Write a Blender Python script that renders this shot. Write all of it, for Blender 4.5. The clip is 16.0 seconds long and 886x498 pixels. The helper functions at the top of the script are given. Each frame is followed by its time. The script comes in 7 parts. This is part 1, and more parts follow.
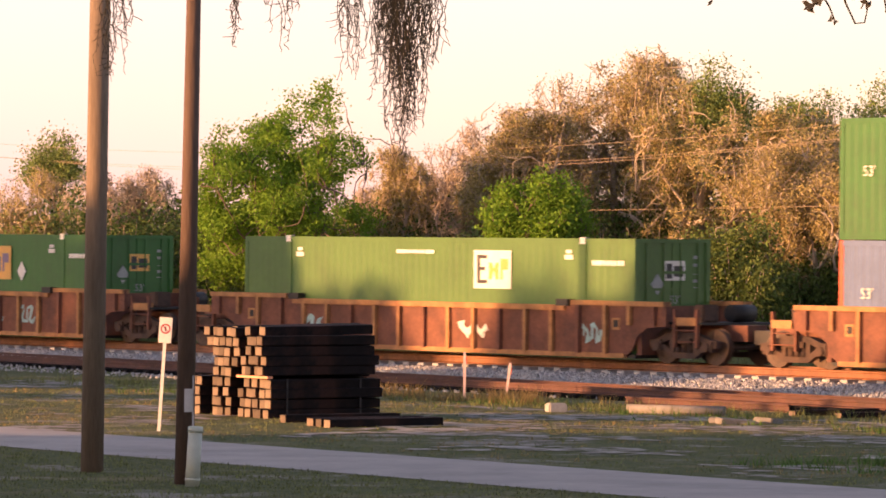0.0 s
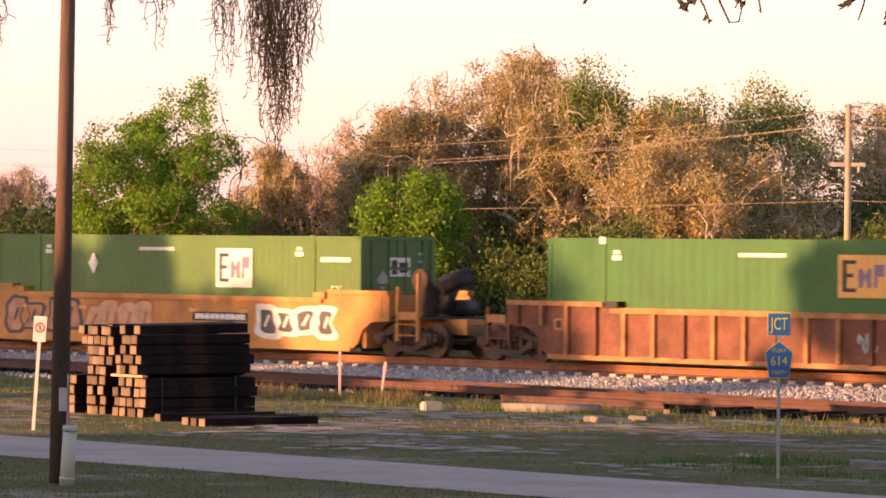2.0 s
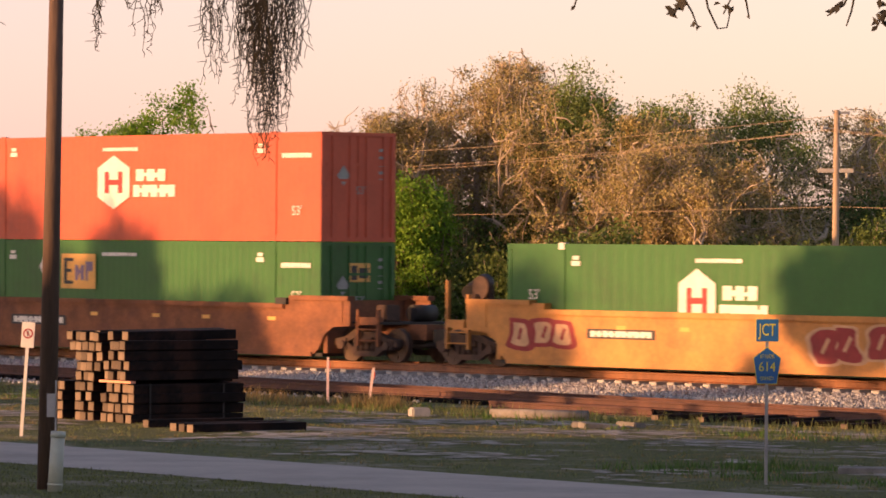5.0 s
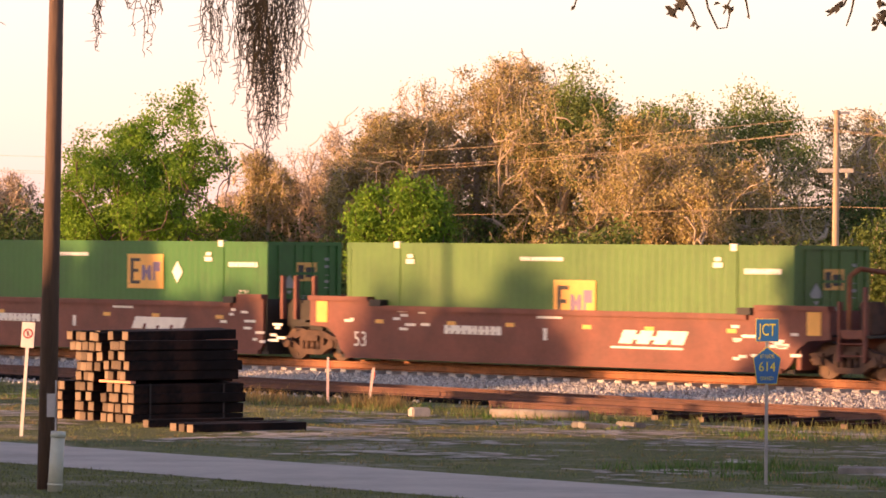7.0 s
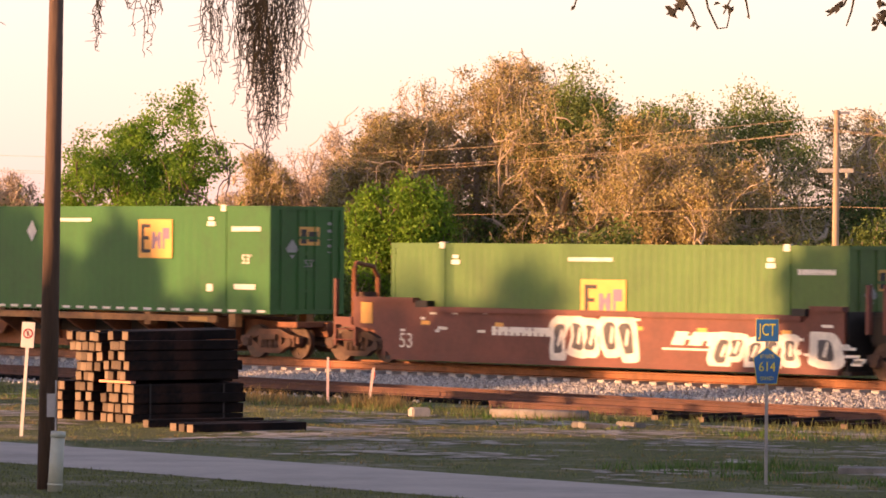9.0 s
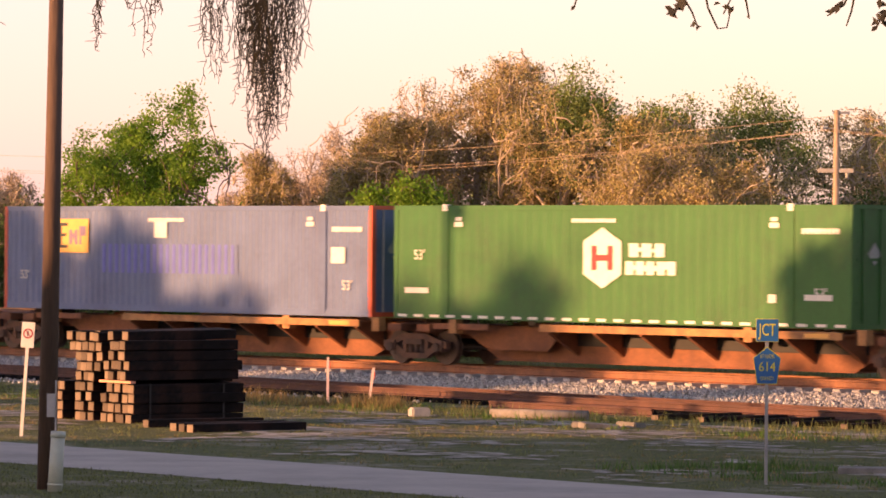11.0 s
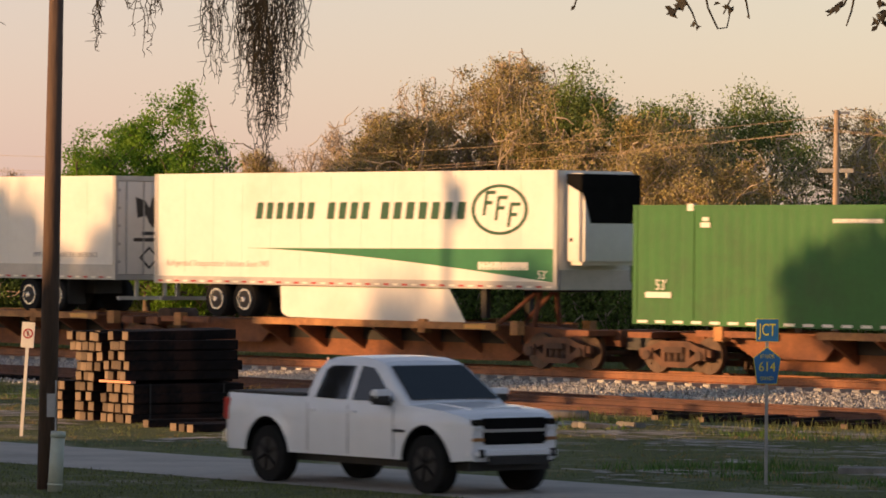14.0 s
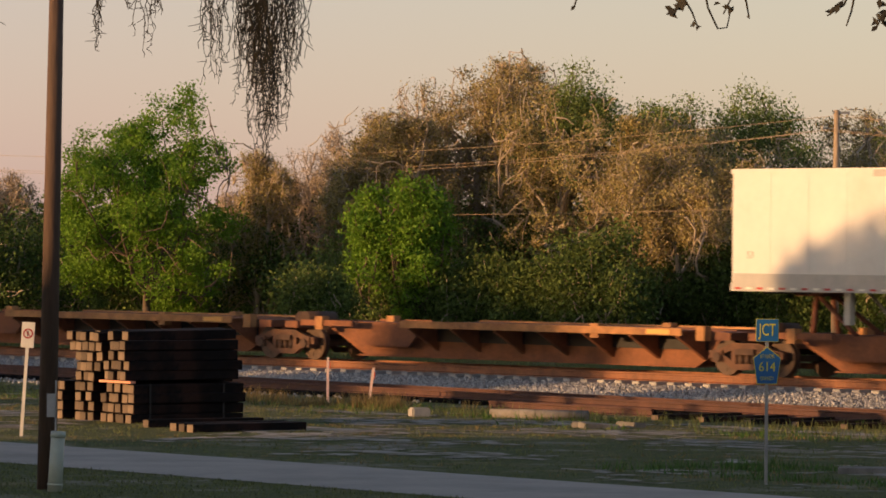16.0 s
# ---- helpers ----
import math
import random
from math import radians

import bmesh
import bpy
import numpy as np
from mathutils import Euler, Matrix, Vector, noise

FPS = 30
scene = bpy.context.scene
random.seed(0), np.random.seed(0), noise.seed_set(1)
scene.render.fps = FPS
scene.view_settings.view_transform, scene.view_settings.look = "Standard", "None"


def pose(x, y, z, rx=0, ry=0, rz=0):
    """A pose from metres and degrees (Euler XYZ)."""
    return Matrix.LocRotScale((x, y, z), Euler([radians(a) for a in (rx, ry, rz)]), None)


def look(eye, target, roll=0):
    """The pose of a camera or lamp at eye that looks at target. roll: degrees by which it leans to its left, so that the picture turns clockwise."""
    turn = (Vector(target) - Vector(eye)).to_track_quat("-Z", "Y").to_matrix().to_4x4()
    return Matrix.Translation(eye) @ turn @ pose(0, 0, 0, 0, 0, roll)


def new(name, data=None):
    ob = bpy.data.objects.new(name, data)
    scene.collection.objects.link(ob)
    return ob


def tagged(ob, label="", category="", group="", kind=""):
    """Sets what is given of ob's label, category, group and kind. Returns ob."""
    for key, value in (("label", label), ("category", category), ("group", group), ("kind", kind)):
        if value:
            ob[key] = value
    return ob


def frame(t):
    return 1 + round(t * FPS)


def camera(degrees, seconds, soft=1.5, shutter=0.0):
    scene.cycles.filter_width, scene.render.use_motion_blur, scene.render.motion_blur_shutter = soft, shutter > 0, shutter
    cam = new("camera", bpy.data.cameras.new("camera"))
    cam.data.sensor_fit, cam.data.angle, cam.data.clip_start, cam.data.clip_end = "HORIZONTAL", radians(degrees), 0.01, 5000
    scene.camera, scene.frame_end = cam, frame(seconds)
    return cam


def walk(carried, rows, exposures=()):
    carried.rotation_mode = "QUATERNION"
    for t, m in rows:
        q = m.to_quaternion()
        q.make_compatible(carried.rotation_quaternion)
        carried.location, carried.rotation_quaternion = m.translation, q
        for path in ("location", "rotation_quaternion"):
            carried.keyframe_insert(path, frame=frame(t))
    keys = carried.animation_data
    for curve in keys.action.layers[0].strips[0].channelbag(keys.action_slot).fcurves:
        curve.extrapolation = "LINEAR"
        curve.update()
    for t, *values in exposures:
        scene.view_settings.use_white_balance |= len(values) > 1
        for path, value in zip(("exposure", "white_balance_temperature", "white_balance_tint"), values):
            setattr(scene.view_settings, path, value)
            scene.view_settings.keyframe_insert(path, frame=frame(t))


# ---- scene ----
# The camera stands still on a rise beside the road and pans to the right at the start.
TH = radians(48.35)                      # the railway's angle across the view
TC, TS = math.cos(TH), math.sin(TH)
EYE = 3.65                               # eye height over the ground
RAIL = 0.576                             # height of the rail heads
NEAR = 114.17                            # distance of the train's near side, straight ahead

cam = camera(11.318, 16.0, soft=1.7, shutter=0.16)
PAN = ((0.0, 1.752, -0.121), (0.5, 1.340, -0.118), (1.0, 0.941, -0.125), (1.5, 0.384, -0.121), (2.0, 0.152, -0.126),
       (2.5, 0.065, -0.093), (3.0, 0.011, -0.056), (3.5, 0.0, -0.051), (4.0, 0.0, -0.049), (16.0, 0.0, -0.049))
EXPOSE = ((0.0, 1.03, 7000, 32), (1.5, 1.06, 7000, 35), (2.0, 1.03, 7000, 35), (2.5, 0.85, 7000, 37), (3.0, 0.80, 7000, 35), (4.2, 0.73, 7000, 35), (6.0, 0.40, 6700, 23), (6.5, 0.40, 6700, 23), (7.0, 1.06, 7000, 32), (8.5, 1.02, 7050, 33), (9.2, 0.97, 7050, 33), (11.5, 0.86, 7100, 35), (12.2, 0.93, 7050, 34), (12.5, 1.10, 7050, 33), (13.0, 1.14, 7000, 30),
          (13.5, 0.84, 6850, 25), (13.8, 0.53, 6700, 17), (14.0, 0.22, 6600, 14), (14.2, -0.07, 6650, 15), (14.6, -0.70, 6800, 14), (15.2, -0.98, 6900, 16), (15.6, -0.75, 6800, 16), (16.0, -0.02, 6500, 12))
walk(cam, [(t, pose(0, 0, EYE, 90 + pitch, -0.449, yaw)) for t, yaw, pitch in PAN], exposures=EXPOSE)

# ---- world and sun ----
SUN_AZ, SUN_EL = radians(65), radians(6.5)     # low evening sun, from behind and to one side
TO_SUN = Vector((-math.sin(SUN_AZ) * math.cos(SUN_EL), -math.cos(SUN_AZ) * math.cos(SUN_EL), math.sin(SUN_EL)))
world = bpy.data.worlds.new("world")
scene.world = world
world.use_nodes = True
wn, wl = world.node_tree.nodes, world.node_tree.links
sky = wn.new("ShaderNodeTexSky")
sky.sky_type, sky.sun_disc = "NISHITA", False
sky.sun_elevation, sky.sun_rotation = SUN_EL, math.atan2(TO_SUN.x, TO_SUN.y)
sky.air_density, sky.dust_density, sky.ozone_density = 1.0, 0.7, 1.5
SKY_STRENGTH = 0.135
# a pale dusk haze lies along the whole horizon, rosier to one side and yellower to the other
geo = wn.new("ShaderNodeTexCoord")
split = wn.new("ShaderNodeSeparateXYZ")
wl.new(geo.outputs["Generated"], split.inputs[0])


def wmath(op, a, b):
    m = wn.new("ShaderNodeMath")
    m.operation = op
    for s, v in zip(m.inputs, (a, b)):
        if isinstance(v, (int, float)):
            s.default_value = v
        else:
            wl.new(v, s)
    return m.outputs[0]


height = wmath("POWER", wmath("SUBTRACT", 1.0, wmath("ABSOLUTE", split.outputs[2], 0)), 2.2)
side = wn.new("ShaderNodeMapRange")
side.interpolation_type = "SMOOTHSTEP"
side.inputs[1].default_value, side.inputs[2].default_value = -0.16, 0.12
wl.new(split.outputs[0], side.inputs[0])
tone = wn.new("ShaderNodeMix")
tone.data_type = "RGBA"
wl.new(side.outputs[0], tone.inputs[0])
tone.inputs[6].default_value, tone.inputs[7].default_value = (0.316, 0.188, 0.268, 1), (0.294, 0.196, 0.234, 1)
haze = wn.new("ShaderNodeBackground")
wl.new(tone.outputs[2], haze.inputs[0])
wl.new(height, haze.inputs[1])
wl.new(sky.outputs[0], wn["Background"].inputs[0])
wn["Background"].inputs[1].default_value = SKY_STRENGTH
both = wn.new("ShaderNodeAddShader")
wl.new(wn["Background"].outputs[0], both.inputs[0]), wl.new(haze.outputs[0], both.inputs[1])
wl.new(both.outputs[0], wn["World Output"].inputs[0])
sun = new("sun", bpy.data.lights.new("sun", "SUN"))
sun.data.energy, sun.data.angle, sun.data.color = 5.0, radians(0.6), (1.0, 0.545, 0.225)
sun.matrix_world = look((0, 0, 60), Vector((0, 0, 60)) - TO_SUN)


# ---- materials ----
def mat(name, color, rough=0.6, metal=0.0, vary=0.25, scale=3.0, bump=0.0, bscale=40.0, dirt=None, dirt_amount=0.4, dscale=1.2, stretch=(1, 1, 1),
        rand=0.0, spec=0.5, threshold=0.5):
    """A painted, rusted, wooden or earthen surface: two scales of variation, a second colour in patches, fine relief."""
    m = bpy.data.materials.new(name)
    m.use_nodes = True
    n, l = m.node_tree.nodes, m.node_tree.links
    b = n["Principled BSDF"]
    b.inputs["Roughness"].default_value, b.inputs["Metallic"].default_value = rough, metal
    b.inputs["Specular IOR Level"].default_value = spec
    co = n.new("ShaderNodeTexCoord")
    mp = n.new("ShaderNodeMapping")
    mp.inputs["Scale"].default_value = stretch
    l.new(co.outputs["Object"], mp.inputs[0])

    def tex(sc, detail=4.0, rough_=0.6):
        t = n.new("ShaderNodeTexNoise")
        t.inputs["Scale"].default_value, t.inputs["Detail"].default_value, t.inputs["Roughness"].default_value = sc, detail, rough_
        l.new(mp.outputs[0], t.inputs["Vector"])
        return t.outputs[0]

    def ramp(src, a, c):
        r = n.new("ShaderNodeMapRange")
        r.inputs[1].default_value, r.inputs[2].default_value, r.inputs[3].default_value, r.inputs[4].default_value = 0.3, 0.7, a, c
        l.new(src, r.inputs[0])
        return r.outputs[0]

    def mix(fac, a, c, kind="MIX"):
        x = n.new("ShaderNodeMix")
        x.data_type, x.blend_type = "RGBA", kind
        for s, v in ((x.inputs[0], fac), (x.inputs[6], a), (x.inputs[7], c)):
            if isinstance(v, (int, float)):
                s.default_value = v
            elif isinstance(v, tuple):
                s.default_value = (*v, 1)
            else:
                l.new(v, s)
        return x.outputs[2]

    grain = ramp(tex(scale * 9, 3), 1 - vary * 0.5, 1 + vary * 0.5)
    broad = ramp(tex(scale), 1 - vary, 1 + vary)
    col = color
    if dirt:
        r = n.new("ShaderNodeMapRange")
        r.inputs[1].default_value, r.inputs[2].default_value, r.inputs[4].default_value = threshold, threshold + 0.18, dirt_amount
        l.new(tex(dscale, 6, 0.65), r.inputs[0])
        col = mix(r.outputs[0], color, dirt)
    g = n.new("ShaderNodeMath")
    g.operation = "MULTIPLY"
    l.new(grain, g.inputs[0]), l.new(broad, g.inputs[1])
    last = g.outputs[0]
    if rand:
        oi = n.new("ShaderNodeObjectInfo")
        rr = n.new("ShaderNodeMapRange")
        rr.inputs[3].default_value, rr.inputs[4].default_value = 1 - rand, 1 + rand
        l.new(oi.outputs["Random"], rr.inputs[0])
        g2 = n.new("ShaderNodeMath")
        g2.operation = "MULTIPLY"
        l.new(last, g2.inputs[0]), l.new(rr.outputs[0], g2.inputs[1])
        last = g2.outputs[0]
    comb = n.new("ShaderNodeCombineColor")
    for k in range(3):
        l.new(last, comb.inputs[k])
    l.new(mix(1.0, col, comb.outputs[0], "MULTIPLY"), b.inputs["Base Color"])
    if bump:
        bp = n.new("ShaderNodeBump")
        bp.inputs["Strength"].default_value, bp.inputs["Distance"].default_value = bump, 0.02
        l.new(tex(bscale, 4), bp.inputs["Height"])
        l.new(bp.outputs[0], b.inputs["Normal"])
    return m


def leaf_mat(name, color, rand=0.5, through_=0.3):
    """Leaves: each clump its own shade, some light passing through."""
    m = bpy.data.materials.new(name)
    m.use_nodes = True
    n, l = m.node_tree.nodes, m.node_tree.links
    b = n["Principled BSDF"]
    b.inputs["Roughness"].default_value, b.inputs["Specular IOR Level"].default_value = 0.65, 0.25
    geo = n.new("ShaderNodeNewGeometry")
    r = n.new("ShaderNodeMapRange")
    r.inputs[3].default_value, r.inputs[4].default_value = 1 - rand, 1 + rand
    l.new(geo.outputs["Random Per Island"], r.inputs[0])
    x = n.new("ShaderNodeMix")
    x.data_type, x.blend_type = "RGBA", "MULTIPLY"
    x.inputs[0].default_value, x.inputs[6].default_value = 1.0, (*color, 1)
    comb = n.new("ShaderNodeCombineColor")
    for k in range(3):
        l.new(r.outputs[0], comb.inputs[k])
    l.new(comb.outputs[0], x.inputs[7])
    l.new(x.outputs[2], b.inputs["Base Color"])
    tr = n.new("ShaderNodeBsdfTranslucent")
    l.new(x.outputs[2], tr.inputs[0])
    ms = n.new("ShaderNodeMixShader")
    ms.inputs[0].default_value = through_
    l.new(b.outputs[0], ms.inputs[1]), l.new(tr.outputs[0], ms.inputs[2])
    l.new(ms.outputs[0], n["Material Output"].inputs[0])
    return m


GRIME = (0.06, 0.05, 0.035)
M_GREEN = mat("green_paint", (0.018, 0.135, 0.020), 0.5, dirt=(0.024, 0.09, 0.022), dirt_amount=0.6, dscale=0.5, vary=0.12, scale=0.8)
M_FADED = mat("faded_green_paint", (0.068, 0.165, 0.032), 0.5, dirt=(0.065, 0.125, 0.032), dirt_amount=0.6, dscale=0.5, vary=0.12, scale=0.8)
M_ORANGE = mat("orange_red_paint", (0.62, 0.105, 0.045), 0.5, dirt=(0.40, 0.08, 0.04), dirt_amount=0.5, dscale=0.6, vary=0.1, scale=0.8)
M_BLUEGREY = mat("blue_grey_paint", (0.11, 0.165, 0.30), 0.5, dirt=(0.075, 0.105, 0.20), dirt_amount=0.6, dscale=0.6, vary=0.12, scale=0.8)
M_LILAC = mat("lilac_paint", (0.13, 0.16, 0.50), 0.5, vary=0.1)
M_RUST = mat("rusted_brown_steel", (0.19, 0.072, 0.04), 0.75, dirt=(0.10, 0.04, 0.028), dirt_amount=0.8, vary=0.3, scale=1.5, bump=0.3)
M_RUSTEDGE = mat("worn_ochre_steel", (0.42, 0.20, 0.07), 0.7, dirt=(0.2, 0.08, 0.04), dirt_amount=0.7, vary=0.3, scale=2.0, bump=0.2)
M_YELLOW = mat("dirty_yellow_paint", (0.56, 0.25, 0.06), 0.6, dirt=(0.30, 0.14, 0.05), dirt_amount=0.6, dscale=0.8, vary=0.2, scale=1.2)
M_MAROON = mat("oxide_brown_paint", (0.16, 0.052, 0.036), 0.6, dirt=(0.11, 0.045, 0.035), dirt_amount=0.6, dscale=0.8, vary=0.2, scale=1.2)
M_SPINE = mat("rusted_orange_steel", (0.225, 0.085, 0.035), 0.75, dirt=(0.13, 0.05, 0.03), dirt_amount=0.8, vary=0.3, scale=1.5, bump=0.3)
M_TRUCK = mat("grimy_cast_iron", (0.085, 0.048, 0.032), 0.8, dirt=(0.035, 0.022, 0.018), dirt_amount=0.8, vary=0.3, scale=4, bump=0.3)
M_RUSTTRUCK = mat("rusty_cast_iron", (0.135, 0.066, 0.038), 0.8, dirt=(0.07, 0.04, 0.03), dirt_amount=0.8, vary=0.3, scale=4, bump=0.3)
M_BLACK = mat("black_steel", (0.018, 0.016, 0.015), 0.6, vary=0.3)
M_WHEEL = mat("worn_wheel_steel", (0.10, 0.062, 0.042), 0.55, metal=0.3, vary=0.3, scale=5)
M_WHITE = mat("white_panel_paint", (0.80, 0.78, 0.72), 0.4, dirt=(0.62, 0.58, 0.50), dirt_amount=0.4, dscale=0.4, vary=0.04, scale=0.5)
M_MARK = mat("white_lettering", (0.78, 0.76, 0.68), 0.5, vary=0.1)
M_AMBER = mat("amber_panel", (0.78, 0.42, 0.10), 0.5, vary=0.1)
M_DARKMARK = mat("dark_lettering", (0.03, 0.03, 0.03), 0.5, vary=0.1)
M_VIOLET = mat("violet_lettering", (0.22, 0.16, 0.26), 0.5, vary=0.1)
M_FOREST = mat("dark_green_lettering", (0.015, 0.17, 0.06), 0.45, vary=0.08)
M_DEEPGREEN = mat("deep_green_lettering", (0.008, 0.075, 0.03), 0.45, vary=0.08)
M_REDMARK = mat("red_lettering", (0.42, 0.035, 0.03), 0.5, vary=0.1)
M_GREYRAIL = mat("grey_aluminium", (0.45, 0.44, 0.42), 0.4, metal=0.3, vary=0.1)
M_TYRE = mat("black_rubber", (0.012, 0.012, 0.012), 0.85, spec=0.2, vary=0.2)
M_GRILLE = mat("matt_black_mesh", (0.010, 0.010, 0.010), 1.0, spec=0.05, vary=0.2)
M_CHROME = mat("polished_alloy", (0.75, 0.74, 0.72), 0.25, metal=0.9, vary=0.05)
M_RAIL = mat("rusty_rail_steel", (0.26, 0.105, 0.045), 0.65, dirt=(0.12, 0.05, 0.03), dirt_amount=0.6, vary=0.3, scale=2, bump=0.2)
M_RAILDARK = mat("dark_rusty_rail", (0.095, 0.040, 0.027), 0.7, dirt=(0.06, 0.03, 0.025), dirt_amount=0.7, vary=0.3, scale=2)
M_CONCRETE = mat("pale_concrete", (0.45, 0.43, 0.39), 0.85, vary=0.15, scale=2, bump=0.2)
M_OLDCONCRETE = mat("stained_old_concrete", (0.24, 0.225, 0.20), 0.9, vary=0.25, scale=3, bump=0.3)
M_BALLAST = mat("ballast_bed", (0.20, 0.18, 0.16), 0.9, vary=0.4, scale=3, bump=0.6)
M_ASPHALT = mat("pale_worn_asphalt", (0.45, 0.405, 0.345), 0.85, dirt=(0.33, 0.295, 0.25), dirt_amount=0.7, dscale=0.35, vary=0.12, scale=0.8, bump=0.25, bscale=60)
M_TIE = mat("creosoted_tie", (0.008, 0.006, 0.006), 0.8, spec=0.2, dirt=(0.075, 0.03, 0.018), dirt_amount=0.45, vary=0.4, scale=3, bump=0.4, bscale=20)
M_ENDGRAIN = mat("weathered_end_grain", (0.18, 0.135, 0.095), 0.8, dirt=(0.045, 0.03, 0.022), dirt_amount=0.9, dscale=5, vary=0.3, scale=9, rand=0.45)
M_POLE = mat("weathered_pole_wood", (0.20, 0.150, 0.105), 0.85, dirt=(0.12, 0.075, 0.05), dirt_amount=0.7, dscale=2, vary=0.3, scale=4, bump=0.5, bscale=25, stretch=(1, 1, 0.12))
M_POLEPALE = mat("sun_bleached_pole", (0.44, 0.33, 0.22), 0.85, dirt=(0.25, 0.18, 0.12), dirt_amount=0.5, dscale=2, vary=0.2, scale=4, bump=0.4, bscale=25, stretch=(1, 1, 0.12))
M_POLEDARK = mat("dark_treated_pole", (0.105, 0.065, 0.045), 0.8, dirt=(0.05, 0.03, 0.022), dirt_amount=0.7, dscale=2, vary=0.3, scale=4, bump=0.5, bscale=25, stretch=(1, 1, 0.12))
M_POST = mat("galvanised_steel", (0.38, 0.37, 0.35), 0.45, metal=0.6, vary=0.15)
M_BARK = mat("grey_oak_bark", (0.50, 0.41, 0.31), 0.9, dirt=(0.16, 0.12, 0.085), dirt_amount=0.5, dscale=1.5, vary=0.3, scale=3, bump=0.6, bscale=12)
# Darker copy of the bark, with the crown's shade put into its colour.
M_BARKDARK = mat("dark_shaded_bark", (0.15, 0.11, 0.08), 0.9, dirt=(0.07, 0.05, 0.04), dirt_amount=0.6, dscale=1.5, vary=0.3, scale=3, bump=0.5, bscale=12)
M_BLUESIGN = mat("blue_sign_face", (0.015, 0.13, 0.36), 0.4, vary=0.05)
M_YELLOWMARK = mat("yellow_sign_lettering", (0.62, 0.60, 0.06), 0.4, vary=0.05)
M_PVC = mat("pale_green_plastic", (0.52, 0.56, 0.45), 0.5, dirt=(0.3, 0.31, 0.24), dirt_amount=0.4, dscale=3, vary=0.08)
M_STAKEPALE = mat("pale_pink_stake_paint", (0.85, 0.62, 0.55), 0.6, vary=0.1)
M_STAKE = mat("orange_stake_paint", (0.85, 0.38, 0.22), 0.6, vary=0.1)
M_TRUCKPAINT = mat("white_car_paint", (0.86, 0.87, 0.89), 0.16, vary=0.02)
M_GLASS = mat("tinted_glass", (0.012, 0.014, 0.016), 0.06, vary=0.02)
M_LENS = mat("clear_lamp_lens", (0.80, 0.80, 0.78), 0.12, vary=0.05)
M_REDLAMP = mat("red_lamp_plastic", (0.5, 0.02, 0.02), 0.3, vary=0.05)
# Near-black: the shade overhead is put into the moss, twig and leaf colour.
M_SHADED_MOSS = leaf_mat("spanish_moss", (0.045, 0.042, 0.032), 0.4, 0.1)
M_LEAF_GREEN = leaf_mat("fresh_green_leaves", (0.18, 0.33, 0.035), 0.35, 0.4)
M_LEAF_BROWN = leaf_mat("sparse_brown_leaves", (0.42, 0.35, 0.145), 0.5, 0.3)
M_LEAF_PINE = leaf_mat("dull_green_needles", (0.22, 0.29, 0.08), 0.5, 0.25)
M_LEAF_DARK = leaf_mat("dark_scrub_leaves", (0.095, 0.15, 0.038), 0.6, 0.3)
M_LEAF_SCRUB = leaf_mat("sunny_scrub_leaves", (0.13, 0.185, 0.045), 0.6, 0.35)
M_LEAF_TWIG = leaf_mat("bare_twig_haze", (0.46, 0.37, 0.25), 0.4, 0.2)
M_GRASS = leaf_mat("grass_blades", (0.175, 0.20, 0.068), 0.55, 0.3)
M_WEED = leaf_mat("rank_green_weeds", (0.085, 0.17, 0.035), 0.5, 0.3)
M_DRY = leaf_mat("dry_straw_blades", (0.30, 0.22, 0.09), 0.45, 0.3)


def ground_mat():
    """Sandy soil under patchy mown grass, straw and bare pale sand."""
    m = bpy.data.materials.new("patchy_grass_ground")
    m.use_nodes = True
    n, l = m.node_tree.nodes, m.node_tree.links
    b = n["Principled BSDF"]
    b.inputs["Roughness"].default_value, b.inputs["Specular IOR Level"].default_value = 0.95, 0.1
    co = n.new("ShaderNodeTexCoord")

    def noise_(sc, detail=5.0):
        t = n.new("ShaderNodeTexNoise")
        t.inputs["Scale"].default_value, t.inputs["Detail"].default_value, t.inputs["Roughness"].default_value = sc, detail, 0.65
        l.new(co.outputs["Object"], t.inputs["Vector"])
        return t.outputs[0]

    def step(src, a, c, top=1.0):
        r = n.new("ShaderNodeMapRange")
        r.inputs[1].default_value, r.inputs[2].default_value, r.inputs[4].default_value = a, c, top
        l.new(src, r.inputs[0])
        return r.outputs[0]

    def mix(fac, a, c):
        x = n.new("ShaderNodeMix")
        x.data_type = "RGBA"
        l.new(fac, x.inputs[0])
        for s, v in ((x.inputs[6], a), (x.inputs[7], c)):
            if isinstance(v, tuple):
                s.default_value = (*v, 1)
            else:
                l.new(v, s)
        return x.outputs[2]

    col = mix(step(noise_(7.0), 0.35, 0.65), (0.095, 0.122, 0.050), (0.18, 0.19, 0.09))
    col = mix(step(noise_(0.55), 0.54, 0.68, 0.6), col, (0.33, 0.27, 0.15))
    col = mix(step(noise_(0.42, 8.0), 0.54, 0.64, 0.75), col, (0.38, 0.35, 0.29))
    l.new(col, b.inputs["Base Color"])
    bp = n.new("ShaderNodeBump")
    bp.inputs["Strength"].default_value, bp.inputs["Distance"].default_value = 0.8, 0.06
    l.new(noise_(14.0), bp.inputs["Height"])
    l.new(bp.outputs[0], b.inputs["Normal"])
    return m


M_GROUND = ground_mat()
M_SAND = mat("pale_bare_sand", (0.46, 0.42, 0.355), 0.95, dirt=(0.15, 0.145, 0.075), dirt_amount=0.95, threshold=0.46, dscale=2.2, vary=0.2, scale=1.5, bump=0.4, spec=0.1)


